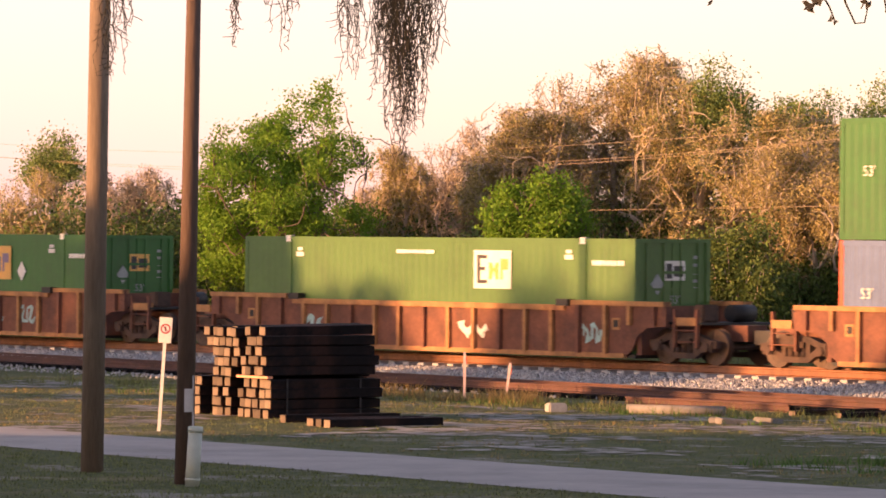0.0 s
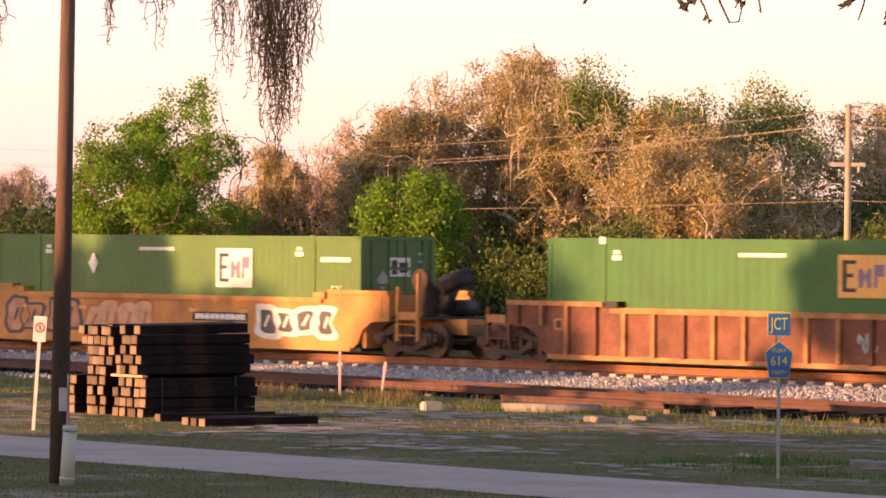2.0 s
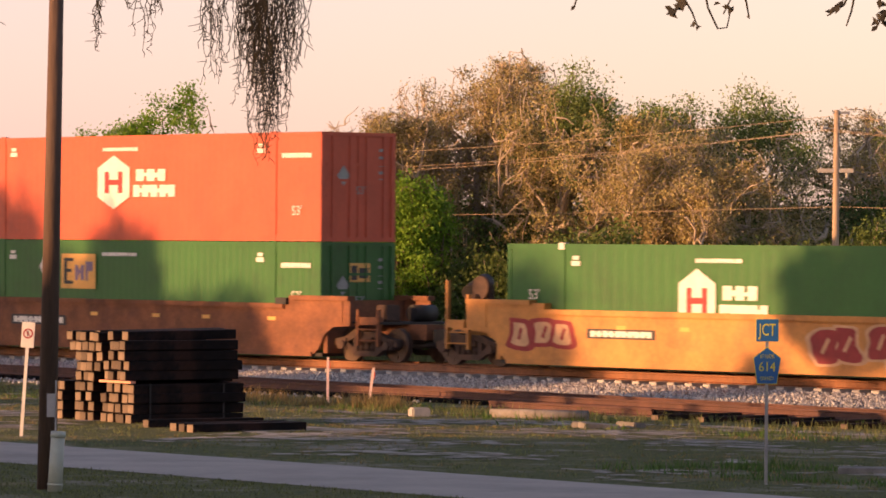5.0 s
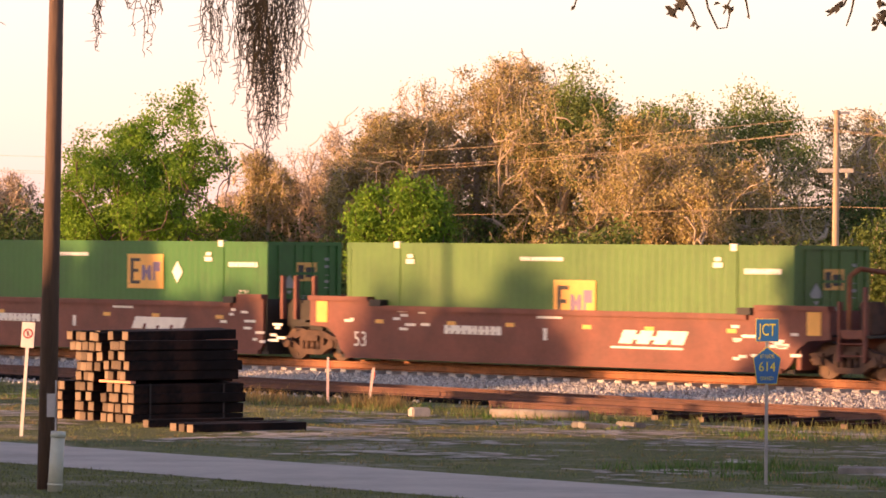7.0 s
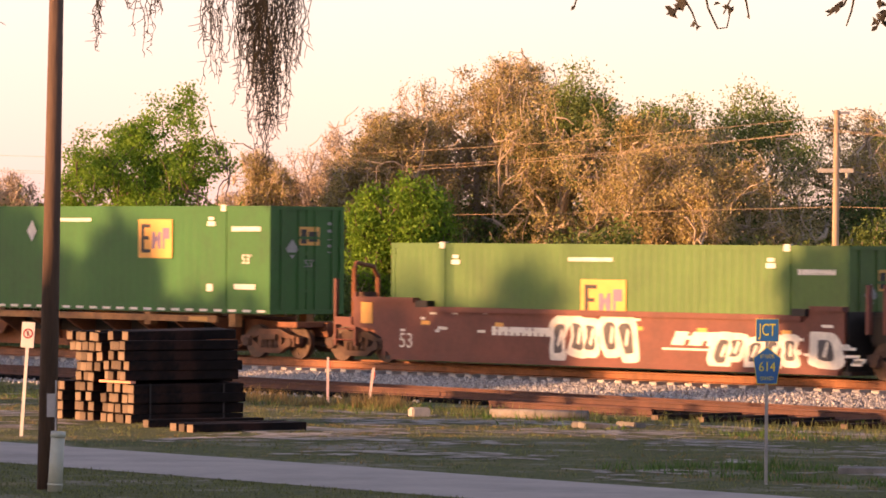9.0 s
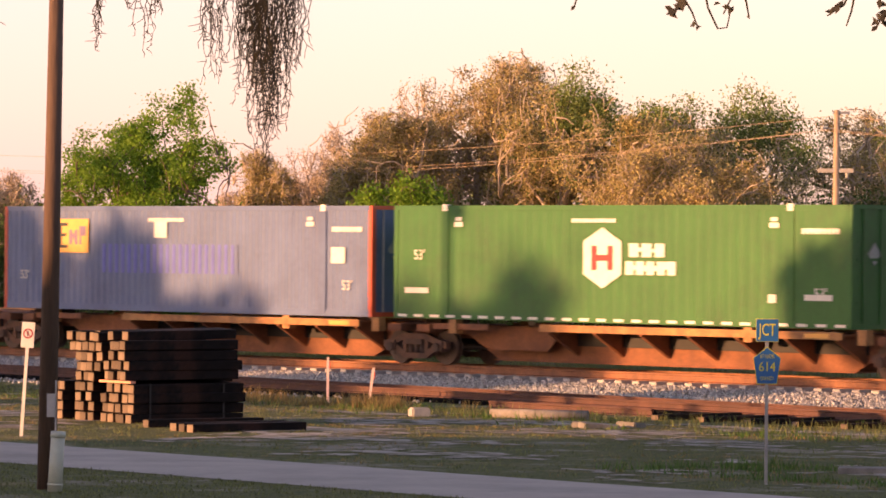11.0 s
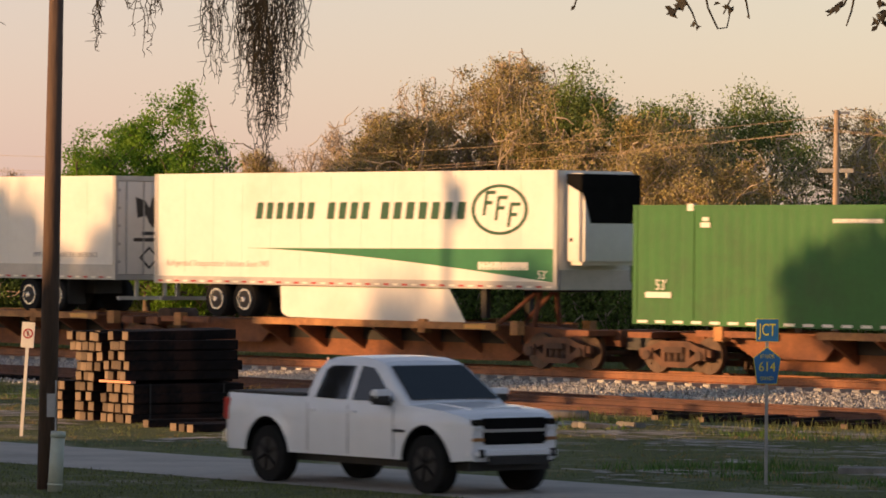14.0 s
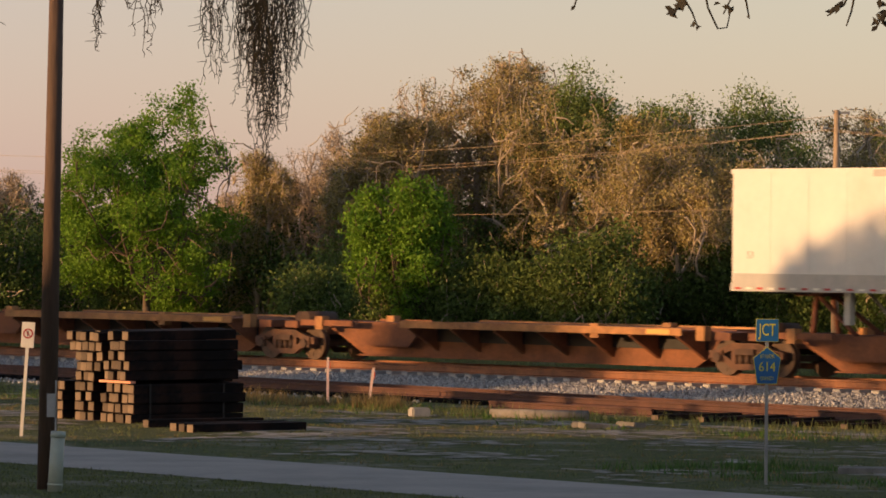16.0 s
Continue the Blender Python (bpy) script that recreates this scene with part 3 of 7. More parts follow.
def spine_unit(place, half, left_truck=True, right_truck=False, left_end=False, right_end=False, hitch=0, label=""):
    """A spine car's unit: a deep centre beam, narrow decks on brackets, a hitch for a trailer's kingpin."""
    car = thing("spine_car_unit", label or "rusted open spine car unit with narrow decks", "railway car", "spine car units of the train")
    h = half
    beam = [(-h + 0.3, 0.82), (-h + 1.4, 0.80), (-h + 2.4, 0.30), (h - 2.4, 0.30), (h - 1.4, 0.80), (h - 0.3, 0.82), (h - 0.3, 1.08), (h - 1.6, 1.16), (-h + 1.6, 1.16), (-h + 0.3, 1.08)]
    part("centre_beam", slab(bmesh.new(), beam, -0.36, 0.36), M_SPINE, car)
    # No real web: this black sheet stands for the shade between the brackets.
    part("underframe", boxes((-h + 5.1, h - 2.0, -0.42, -0.37, 0.70, 1.13)), M_BLACK, car, "black sheet standing for the shade under the deck")
    part("beam_flange", boxes((-h + 2.3, h - 2.3, -0.48, 0.48, 0.27, 0.31)), M_SPINE, car)
    for s in (-1, 1):
        y0, y1 = (-1.38, -0.5) if s < 0 else (0.5, 1.38)
        part("deck", boxes((-h + 5.0, h - 1.9, y0, y1, 1.14, 1.19)), M_SPINE, car)
        yo = -1.42 if s < 0 else 1.36
        part("deck_edge", boxes((-h + 5.0, h - 1.9, yo, yo + 0.06, 1.06, 1.24)), M_RUSTEDGE, car, "worn ochre deck edge beam")
        part("end_deck_edge", boxes((-h + 0.9, -h + 3.0, yo + 0.1, yo + 0.16, 1.05, 1.2)), M_SPINE, car)
        n = 7
        for k in range(n):
            x = -h + 5.3 + k * (2 * h - 7.4) / (n - 1)
            bm = slab(bmesh.new(), [(s * 0.36, 0.45), (s * 1.36, 1.02), (s * 1.36, 1.14), (s * 0.36, 1.14)], x - 0.05, x + 0.05, "x")
            part("bracket", bm, M_SPINE, car)
        for x in (-h + 1.7, h - 1.3, 0.0 + h * 0.42):
            part("container_pedestal", boxes((x - 0.14, x + 0.14, s * 1.25 - 0.12, s * 1.25 + 0.12, 0.95, 1.30)), M_RUSTEDGE, car)
        part("side_panel", slab(bmesh.new(), [(-h + 1.5, 0.95), (-h + 2.7, 0.55), (-h + 4.6, 0.55), (-h + 5.2, 1.14), (-h + 1.5, 1.14)], s * 0.72 - 0.02, s * 0.72 + 0.02), M_SPINE, car)
        part("reflector", boxes((h - 3.1, h - 2.3, yo - 0.004, yo + 0.01, 1.09, 1.2)), M_AMBER, car, "amber reflective strip")
    for e, is_end in ((-1, left_end), (1, right_end)):
        if is_end:
            a, b = sorted((e * (h - 0.3), e * (h + 1.55)))
            part("end_sill", boxes((a, b, -0.4, 0.4, 0.72, 1.1)), M_SPINE, car)
            a, b = sorted((e * (h + 0.6), e * (h + 1.4)))
            part("end_beam", boxes((a, b, -1.35, 1.35, 0.98, 1.12)), M_SPINE, car)
            coupler(car, e, h + 1.3, h + 1.95)
        else:
            bm = rod(bmesh.new(), (e * (h - 0.1), -0.5, 1.2), (e * (h - 0.1), 0.5, 1.2), 0.2, seg=12)
            part("joint_casting", bm, M_TRUCK, car)
            part("cross_bearer", boxes((e * (h - 0.55) - 0.25, e * (h - 0.55) + 0.25, -1.35, 1.35, 0.98, 1.16)), M_SPINE, car)
    if hitch:
        hx = hitch * (h - 1.45)
        bm = bmesh.new()
        for y in (-0.45, 0.45):
            rod(bm, (hx - hitch * 0.1, y, 1.15), (hx - hitch * 0.05, y * 0.6, 2.08), 0.07, seg=8)
            rod(bm, (hx - hitch * 1.5, y, 1.15), (hx - hitch * 0.15, y * 0.6, 2.05), 0.06, seg=8)
        box(bm, hx - 0.45, hx + 0.45, -0.5, 0.5, 2.06, 2.16)
        part("trailer_hitch", bm, M_RUST, car, "rusty raised trailer hitch stand")
    if left_truck:
        rail_truck(car, -half, place, M_RUSTTRUCK)
    if right_truck:
        rail_truck(car, half, place, M_RUSTTRUCK)
    RUNNING.append((car, place))
    return car


# ---- the train: containers and trailers ----
LEN, HIGH = 16.15, 2.896
# Greyed copy of the white lettering: the door end's shade is in the colour.
M_DOORMARK = mat("faded_door_marks", (0.30, 0.32, 0.30), 0.6, vary=0.2)


def corrugated(x0, x1, z0, z1, y, pitch, deep, s):
    """A pressed steel side: shallow vertical folds between two heights."""
    bm = bmesh.new()
    n = max(1, round((x1 - x0) / pitch))
    w = (x1 - x0) / n
    pts = [(x0, y)]
    for k in range(n):
        a = x0 + k * w
        pts += [(a + 0.30 * w, y), (a + 0.45 * w, y - s * deep), (a + 0.85 * w, y - s * deep), (a + w, y)]
    lo = [bm.verts.new((x, yy, z0)) for x, yy in pts]
    hi = [bm.verts.new((x, yy, z1)) for x, yy in pts]
    for k in range(len(pts) - 1):
        bm.faces.new((lo[k], lo[k + 1], hi[k + 1], hi[k]))
    return bm


def brand_panel(box_, x, z, w, h, y, plate, seed=0, fade=False):
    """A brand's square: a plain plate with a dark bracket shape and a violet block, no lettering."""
    p = part("brand_panel", boxes((x - w / 2, x + w / 2, y - 0.006, y + 0.002, z - h / 2, z + h / 2)), plate, box_)
    bm = bmesh.new()
    a = x - w * 0.41
    box(bm, a, a + w * 0.085, y - 0.010, y - 0.005, z - h * 0.36, z + h * 0.38)
    for k, ww in ((-0.32, 0.27), (0.02, 0.22), (0.33, 0.27)):
        box(bm, a, a + w * ww, y - 0.0105, y - 0.005, z + h * k - h * 0.045, z + h * k + h * 0.045)
    part("brand_mark", bm, M_DARKMARK, p)
    bm = bmesh.new()
    second = M_VIOLET if not fade else M_AMBER
    slab(bm, [(x - w * 0.09, z - h * 0.26), (x - w * 0.01, z - h * 0.26), (x + w * 0.04, z - h * 0.02), (x + w * 0.09, z - h * 0.26), (x + w * 0.17, z - h * 0.26),
              (x + w * 0.17, z + h * 0.18), (x + w * 0.10, z + h * 0.18), (x + w * 0.04, z + h * 0.02), (x - w * 0.02, z + h * 0.18), (x - w * 0.09, z + h * 0.18)], y - 0.010, y - 0.005)
    box(bm, x + w * 0.22, x + w * 0.28, y - 0.010, y - 0.005, z - h * 0.26, z + h * 0.28)
    box(bm, x + w * 0.28, x + w * 0.42, y - 0.010, y - 0.005, z + h * 0.0, z + h * 0.28)
    part("brand_mark", bm, second, p)
    return p


def hexagon(box_, x, z, w, h, y):
    pts = [(x - w / 2, z - h * 0.27), (x, z - h / 2), (x + w / 2, z - h * 0.27), (x + w / 2, z + h * 0.27), (x, z + h / 2), (x - w / 2, z + h * 0.27)]
    p = part("brand_panel", slab(bmesh.new(), pts, y - 0.006, y + 0.002), M_MARK, box_, "white six-sided brand panel")
    part("brand_mark", boxes((x - w * 0.28, x - w * 0.14, y - 0.010, y - 0.005, z - h * 0.2, z + h * 0.2), (x + w * 0.14, x + w * 0.28, y - 0.010, y - 0.005, z - h * 0.2, z + h * 0.2),
                             (x - w * 0.14, x + w * 0.14, y - 0.010, y - 0.005, z - h * 0.05, z + h * 0.05)), M_REDMARK, p)


def diamond(box_, x, z, r, y, material=None):
    return part("placard", slab(bmesh.new(), [(x - r * 0.75, z), (x, z - r), (x + r * 0.75, z), (x, z + r)], y - 0.006, y + 0.002), material or M_MARK, box_)


def container(place, z, paint, label, plate=None, logo=None, hexa=None, gem=None, smooth=False, dash=False, posts=None, number_right=True, lilac=False, fade=False, low=0.0, seed=0):
    """A 53-foot container. x from its left end, z from its floor; the near side is y = -1.3."""
    c = thing("shipping_container", label, "container", "containers of the train")
    post = posts or paint
    y = -1.3
    key = paint.name
    for s in (-1, 1):
        part("side_wall", shared("wall_%s_%d_%d" % (key, s, smooth), lambda: corrugated(0.14, LEN - 0.14, 0.16, HIGH - 0.12, s * 1.285, 0.36 if smooth else 0.28, 0.002 if smooth else 0.020 if posts else 0.0028, s), paint), None, c)
        part("bottom_rail", boxes((0.1, LEN - 0.1, s * 1.3 - 0.05 * (s > 0), s * 1.3 + 0.05 * (s < 0), 0.0, 0.17)), paint, c)
        part("top_rail", boxes((0.1, LEN - 0.1, s * 1.3 - 0.05 * (s > 0), s * 1.3 + 0.05 * (s < 0), HIGH - 0.13, HIGH)), paint, c)
        for x in (0.0, LEN - 0.14):
            part("corner_post", boxes((x, x + 0.14, s * 1.3 - 0.14 * (s > 0), s * 1.3 + 0.14 * (s < 0), 0.0, HIGH)), post, c)
    for x in (1.98, LEN - 1.98):
        part("inner_post", boxes((x - 0.12, x + 0.12, y - 0.006, y + 0.1, 0.0, HIGH + 0.01)), paint, c)
        part("corner_casting", boxes((x - 0.1, x + 0.1, y - 0.012, y + 0.12, HIGH - 0.14, HIGH + 0.03)), M_MARK if seed % 2 else paint, c)
    part("roof", boxes((0.1, LEN - 0.1, -1.26, 1.26, HIGH - 0.06, HIGH - 0.02)), paint, c)
    part("floor", boxes((0.1, LEN - 0.1, -1.26, 1.26, 0.05, 0.16)), M_BLACK, c)
    # the doors close the right end, a plain wall the left
    part("end_wall", boxes((0.03, 0.08, -1.2, 1.2, 0.02, HIGH - 0.02)), paint, c)
    for k, (a, b) in enumerate(((-1.17, -0.01), (0.01, 1.17))):
        d = part("door", boxes((LEN - 0.10, LEN - 0.04, a, b, 0.12, HIGH - 0.1)), paint, c, bevel=0.012)
        for yy in (a + 0.28, b - 0.28):
            bm = bmesh.new()
            rod(bm, (LEN - 0.02, yy, 0.1), (LEN - 0.02, yy, HIGH - 0.1), 0.018, seg=6)
            part("lock_rod", bm, M_GREYRAIL if posts else paint, d)
        for zz in (0.5, 1.1, 1.75, 2.4):
            part("hinge", boxes((LEN - 0.05, LEN - 0.01, (a if k == 0 else b) - 0.06, (a if k == 0 else b) + 0.06, zz - 0.05, zz + 0.05)), paint, d)
    part("door_header", boxes((LEN - 0.14, LEN, -1.16, 1.16, HIGH - 0.1, HIGH)), post, c)
    part("door_sill", boxes((LEN - 0.14, LEN, -1.16, 1.16, 0.0, 0.12)), post, c)
    # markings
    for x, zz in ((1.0 if seed % 2 else 0.95, 1.62 if plate is None else 0.95), (LEN - 0.98, 0.80 if number_right else 1.45)):
        letters("length_mark", "53'", 0.36, M_MARK, c, pose(x, y - 0.012, zz + low, 90))
    word(c, LEN - 1.0, HIGH - 0.62, 1.25, 0.13, y - 0.012, M_MARK, 9, seed + 3)
    word(c, LEN * 0.5 - 0.6, HIGH - 0.38, 1.6, 0.10, y - 0.012, M_MARK, 12, seed + 5)
    bars(c, [(2.5, HIGH - 0.48, 0.32, 0.12, y - 0.012), (2.5, HIGH - 0.34, 0.22, 0.09, y - 0.012), (LEN - 2.5, HIGH - 0.48, 0.32, 0.12, y - 0.012), (LEN - 2.5, HIGH - 0.34, 0.22, 0.09, y - 0.012)], M_MARK, "size_mark")
    for zz in (0.62, 1.2, 1.62, 2.05):
        part("door_rib", boxes((LEN - 0.045, LEN - 0.022, -1.1, 1.1, zz - 0.035, zz + 0.035)), paint, c)
    bm = bmesh.new()
    box(bm, LEN - 0.042, LEN - 0.03, -0.25, 0.45, HIGH - 1.05, HIGH - 0.55)
    if plate:
        p = part("door_panel", bm, plate, c)
        part("door_mark", boxes((LEN - 0.032, LEN - 0.026, -0.20, 0.0, HIGH - 1.0, HIGH - 0.62), (LEN - 0.032, LEN - 0.026, 0.06, 0.38, HIGH - 0.95, HIGH - 0.68)), M_DARKMARK, p)
    else:
        bm.free()
    bm = bmesh.new()
    slab(bm, [(-0.72, 1.75), (-0.50, 1.48), (-0.28, 1.75), (-0.50, 2.02)], LEN - 0.044, LEN - 0.026, "x")
    part("placard", bm, M_DOORMARK, c)
    for k in range(5):
        part("lettering", boxes((LEN - 0.044, LEN - 0.028, 0.74, 0.90, HIGH - 0.5 - k * 0.2, HIGH - 0.42 - k * 0.2)), M_DOORMARK, c)
    letters("length_mark", "53'", 0.3, M_DOORMARK, c, pose(LEN - 0.03, 0.1, 1.35, 90, 0, 90))
    if logo:
        x, zz, w, h = logo
        brand_panel(c, x, zz, w, h, y - 0.014, plate, seed, fade)
    if hexa:
        x, zz, w, h = hexa
        hexagon(c, x, zz, w, h, y - 0.014)
        word(c, x + w * 1.15, zz + h * 0.13, w * 1.0, h * 0.22, y - 0.012, M_MARK, 3, seed)
        word(c, x + w * 1.25, zz - h * 0.16, w * 1.35, h * 0.22, y - 0.012, M_MARK, 5, seed + 1)
    if gem:
        diamond(c, gem[0], gem[1], 0.30, y - 0.012)
    if dash:
        bars(c, [(0.35 + k * (LEN - 0.7) / 25, 0.07, 0.34, 0.07, y - 0.004) for k in range(26)], M_MARK, "reflective_tape")
        bars(c, [(LEN - 1.05, 0.72, 0.9, 0.14, y - 0.012), (LEN - 2.55, 0.68, 0.26, 0.2, y - 0.012), (0.9, 0.72, 0.9, 0.14, y - 0.012)], M_MARK, "data_mark")
    if lilac:
        bm = corrugated(4.6, 10.6, 1.05, 1.85, -1.292, 0.28, 0.03, -1)
        part("painted_band", bm, M_LILAC, c, "lilac band over a painted-out name")
        bars(c, [(LEN - 1.35, HIGH - 1.3, 0.55, 0.42, y - 0.012), (7.25, HIGH - 0.62, 0.55, 0.5, y - 0.012)], M_MARK, "white_patch")
    RUNNING.append((c, place, z))
    return c


def trailer_wheels(tr, xs, z, r):
    for x in xs:
        for s in (-1, 1):
            w = part("wheel", rod(bmesh.new(), (x, s * 0.72, z), (x, s * 1.22, z), r, seg=26), M_TYRE, tr, bevel=0.0)
            rim = bmesh.new()
            rod(rim, (x, s * 1.19, z), (x, s * 1.232, z), r * 0.62, seg=24)
            part("rim", rim, M_CHROME, w, "polished alloy rim")
            hub = bmesh.new()
            rod(hub, (x, s * 1.22, z), (x, s * 1.245, z), r * 0.50, seg=16)
            part("hub_well", hub, M_BLACK, w)
            cap = bmesh.new()
            rod(cap, (x, s * 1.2, z), (x, s * 1.29, z), r * 0.2, r * 0.15, seg=12)
            part("hub_cap", cap, M_CHROME, w)


def trailer_body(tr, z0, z1, wall):
    L = LEN
    for s in (-1, 1):
        a, b = (-1.3, -1.25) if s < 0 else (1.25, 1.3)
        n = 13
        for k in range(n):
            x0, x1 = 0.08 + (L - 0.16) * k / n, 0.08 + (L - 0.16) * (k + 1) / n
            part("side_panel", boxes((x0 + 0.004, x1 - 0.004, a, b, z0 + 0.2, z1 - 0.1)), wall, tr)
        part("bottom_rail", boxes((0, L, a - 0.01 * (s < 0), b + 0.01 * (s > 0), z0, z0 + 0.2)), M_GREYRAIL, tr)
        part("top_rail", boxes((0, L, a - 0.01 * (s < 0), b + 0.01 * (s > 0), z1 - 0.11, z1)), M_GREYRAIL if wall is not M_WHITE else wall, tr)
    part("roof", boxes((0.02, L - 0.02, -1.26, 1.26, z1 - 0.05, z1 - 0.01)), M_WHITE, tr)
    part("floor", boxes((0.02, L - 0.02, -1.25, 1.25, z0 + 0.02, z0 + 0.15)), M_BLACK, tr)
    tape = []
    for k in range(44):
        tape.append((0.25 + k * (L - 0.5) / 43, z0 + 0.07, 0.2, 0.05, -1.312))
    bars(tr, tape[::2], M_REDMARK, "reflective_tape")
    bars(tr, tape[1::2], M_MARK, "reflective_tape")


def reefer_trailer(place):
    tr = thing("refrigerated_trailer", "white refrigerated semi-trailer with green swoosh and side skirt", "trailer")
    z0, z1 = 2.10, 5.09
    L = LEN
    trailer_body(tr, z0, z1, M_WHITE)
    part("rear_doors", boxes((0.0, 0.05, -1.25, 1.25, z0 + 0.05, z1 - 0.05)), M_WHITE, tr)
    part("front_wall", boxes((L - 0.05, L, -1.25, 1.25, z0, z1 - 0.02)), M_WHITE, tr)
    part("rear_frame", boxes((-0.03, 0.12, -1.315, -1.25, z0, z1)), M_GREYRAIL, tr)
    part("front_post", boxes((L - 0.1, L + 0.03, -1.315, -1.25, z0, z1)), M_GREYRAIL, tr)
    # cooling unit on the front wall
    unit = part("cooling_unit", boxes((L, L + 0.62, -1.02, 1.02, z0 + 0.62, z1 - 0.08)), M_WHITE, tr, "white cooling unit with a black grille", bevel=0.1)
    part("grille", slab(bmesh.new(), [(-0.72, z1 - 1.32), (0.98, z1 - 1.32), (0.98, z1 - 0.10), (-1.0, z1 - 0.10), (-1.0, z1 - 0.52)], L + 0.60, L + 0.635, "x"), M_GRILLE, unit)
    part("grille", slab(bmesh.new(), [(L + 0.08, z1 - 0.34), (L + 0.62, z1 - 0.58), (L + 0.62, z1 - 0.10), (L + 0.08, z1 - 0.10)], -1.035, -1.01), M_GRILLE, unit)
    bm = bmesh.new()
    for k in range(9):
        box(bm, L + 0.63, L + 0.645, -0.70, 0.95, z1 - 1.3 + k * 0.13, z1 - 1.26 + k * 0.13)
    part("grille_slats", bm, M_GRILLE, unit)
    part("latch", boxes((L + 0.2, L + 0.28, -1.035, -1.01, z0 + 1.2, z0 + 1.3)), M_BLACK, unit)
    part("front_apron", boxes((L - 0.1, L + 0.06, -1.2, 1.2, z0, z0 + 0.5)), M_GREYRAIL, tr)
    # swoosh, skirt and writing
    y = -1.306
    up = [(4.0 + (L - 4.06) * k / 16, z0 + 0.98) for k in range(17)]
    lowp = [(4.0 + (L - 4.06) * k / 16, z0 + 0.98 - 0.80 * (k / 16) ** 1.5 * (1 if k < 16 else 1)) for k in range(17)]
    up = [(x, z0 + 0.98 + 0.04 * (x - 4) / 12) for x, _ in up]
    bm = slab(bmesh.new(), lowp + [(u, v + 0.002) for u, v in up[::-1]], y - 0.004, y + 0.02)
    bmesh.ops.triangulate(bm, faces=[f for f in bm.faces if len(f.verts) > 4])
    part("swoosh", bm, M_FOREST, tr, "dark green swoosh")
    part("side_skirt", slab(bmesh.new(), [(5.35, z0 - 0.02), (5.4, z0 - 0.72), (5.65, z0 - 0.84), (12.75, z0 - 0.9), (12.1, z0 - 0.02)], -1.25, -1.22), M_WHITE, tr, "white aerodynamic side skirt")
    # the carrier's name as plain slanting bars, one a letter
    for a, w, n in ((4.4, 2.55, 6), (7.35, 1.85, 4), (9.5, 3.45, 7)):
        for k in range(n):
            b = a + w * k / n
            e = b + w / n * 0.60
            part("lettering", slab(bmesh.new(), [(b - 0.04, z0 + 1.76), (e - 0.04, z0 + 1.76), (e + 0.04, z0 + 2.2), (b + 0.04, z0 + 2.2)], y - 0.004, y + 0.002), M_DEEPGREEN, tr)
    bm = bmesh.new()
    loops = [[bm.verts.new((L - 2.1 + r * 1.06 * math.cos(k * math.tau / 48), yy, z0 + 2.0 + r * 0.64 * math.sin(k * math.tau / 48))) for k in range(48)]
             for r, yy in ((0.88, y + 0.01), (0.88, y - 0.004), (1.0, y - 0.004), (1.0, y + 0.01))]
    for a, b in zip(loops, loops[1:]):
        for k in range(48):
            bm.faces.new((a[k], a[(k + 1) % 48], b[(k + 1) % 48], b[k]))
    part("brand_ring", bm, M_DEEPGREEN, tr, "green oval brand ring")
    for k, (dx, dz) in enumerate(((-0.5, 0.18), (-0.05, 0.05), (0.42, -0.12))):
        bm = bmesh.new()
        x, z = L - 2.1 + dx, z0 + 2.0 + dz
        slab(bm, [(x - 0.14, z - 0.32), (x - 0.04, z - 0.32), (x + 0.08, z + 0.3), (x - 0.02, z + 0.3)], y - 0.004, y + 0.02)
        slab(bm, [(x - 0.0, z + 0.21), (x + 0.34, z + 0.21), (x + 0.36, z + 0.3), (x + 0.02, z + 0.3)], y - 0.005, y + 0.02)
        slab(bm, [(x + 0.02, z - 0.05), (x + 0.22, z - 0.05), (x + 0.24, z + 0.04), (x + 0.03, z + 0.04)], y - 0.006, y + 0.02)
        part("brand_mark", bm, M_DEEPGREEN, tr)
    letters("slogan", "Refrigerated Transportation Solutions Since 1943", 0.24, M_GREYRAIL, tr, pose(2.7, y, z0 + 0.55, 90), width=4.4, shear=0.2)
    word(tr, L - 1.95, z0 + 0.58, 1.9, 0.2, y - 0.006, M_MARK, 13, 5)
    letters("length_mark", "53'", 0.3, M_MARK, tr, pose(L - 0.5, y - 0.008, z0 + 0.36, 90))
    trailer_wheels(tr, (2.6, 3.8), 1.24 + 0.46, 0.47)
    part("bogie", boxes((1.6, 4.4, -0.5, 0.5, 1.75, z0 + 0.05)), M_BLACK, tr)
    part("rear_bumper", boxes((0.0, 0.1, -1.15, 1.15, 1.62, 1.72)), M_GREYRAIL, tr)
    part("bumper_leg", boxes((0.02, 0.09, -0.6, -0.5, 1.7, z0 + 0.1)), M_GREYRAIL, tr)
    for s in (-1, 1):
        part("landing_leg", boxes((L - 3.3, L - 3.1, s * 0.75 - 0.08, s * 0.75 + 0.08, 1.35, z0 + 0.05)), M_BLACK, tr)
    part("kingpin_plate", boxes((L - 1.9, L - 0.3, -0.5, 0.5, z0 - 0.06, z0 + 0.03)), M_BLACK, tr)
    RUNNING.append((tr, place, 0.0))


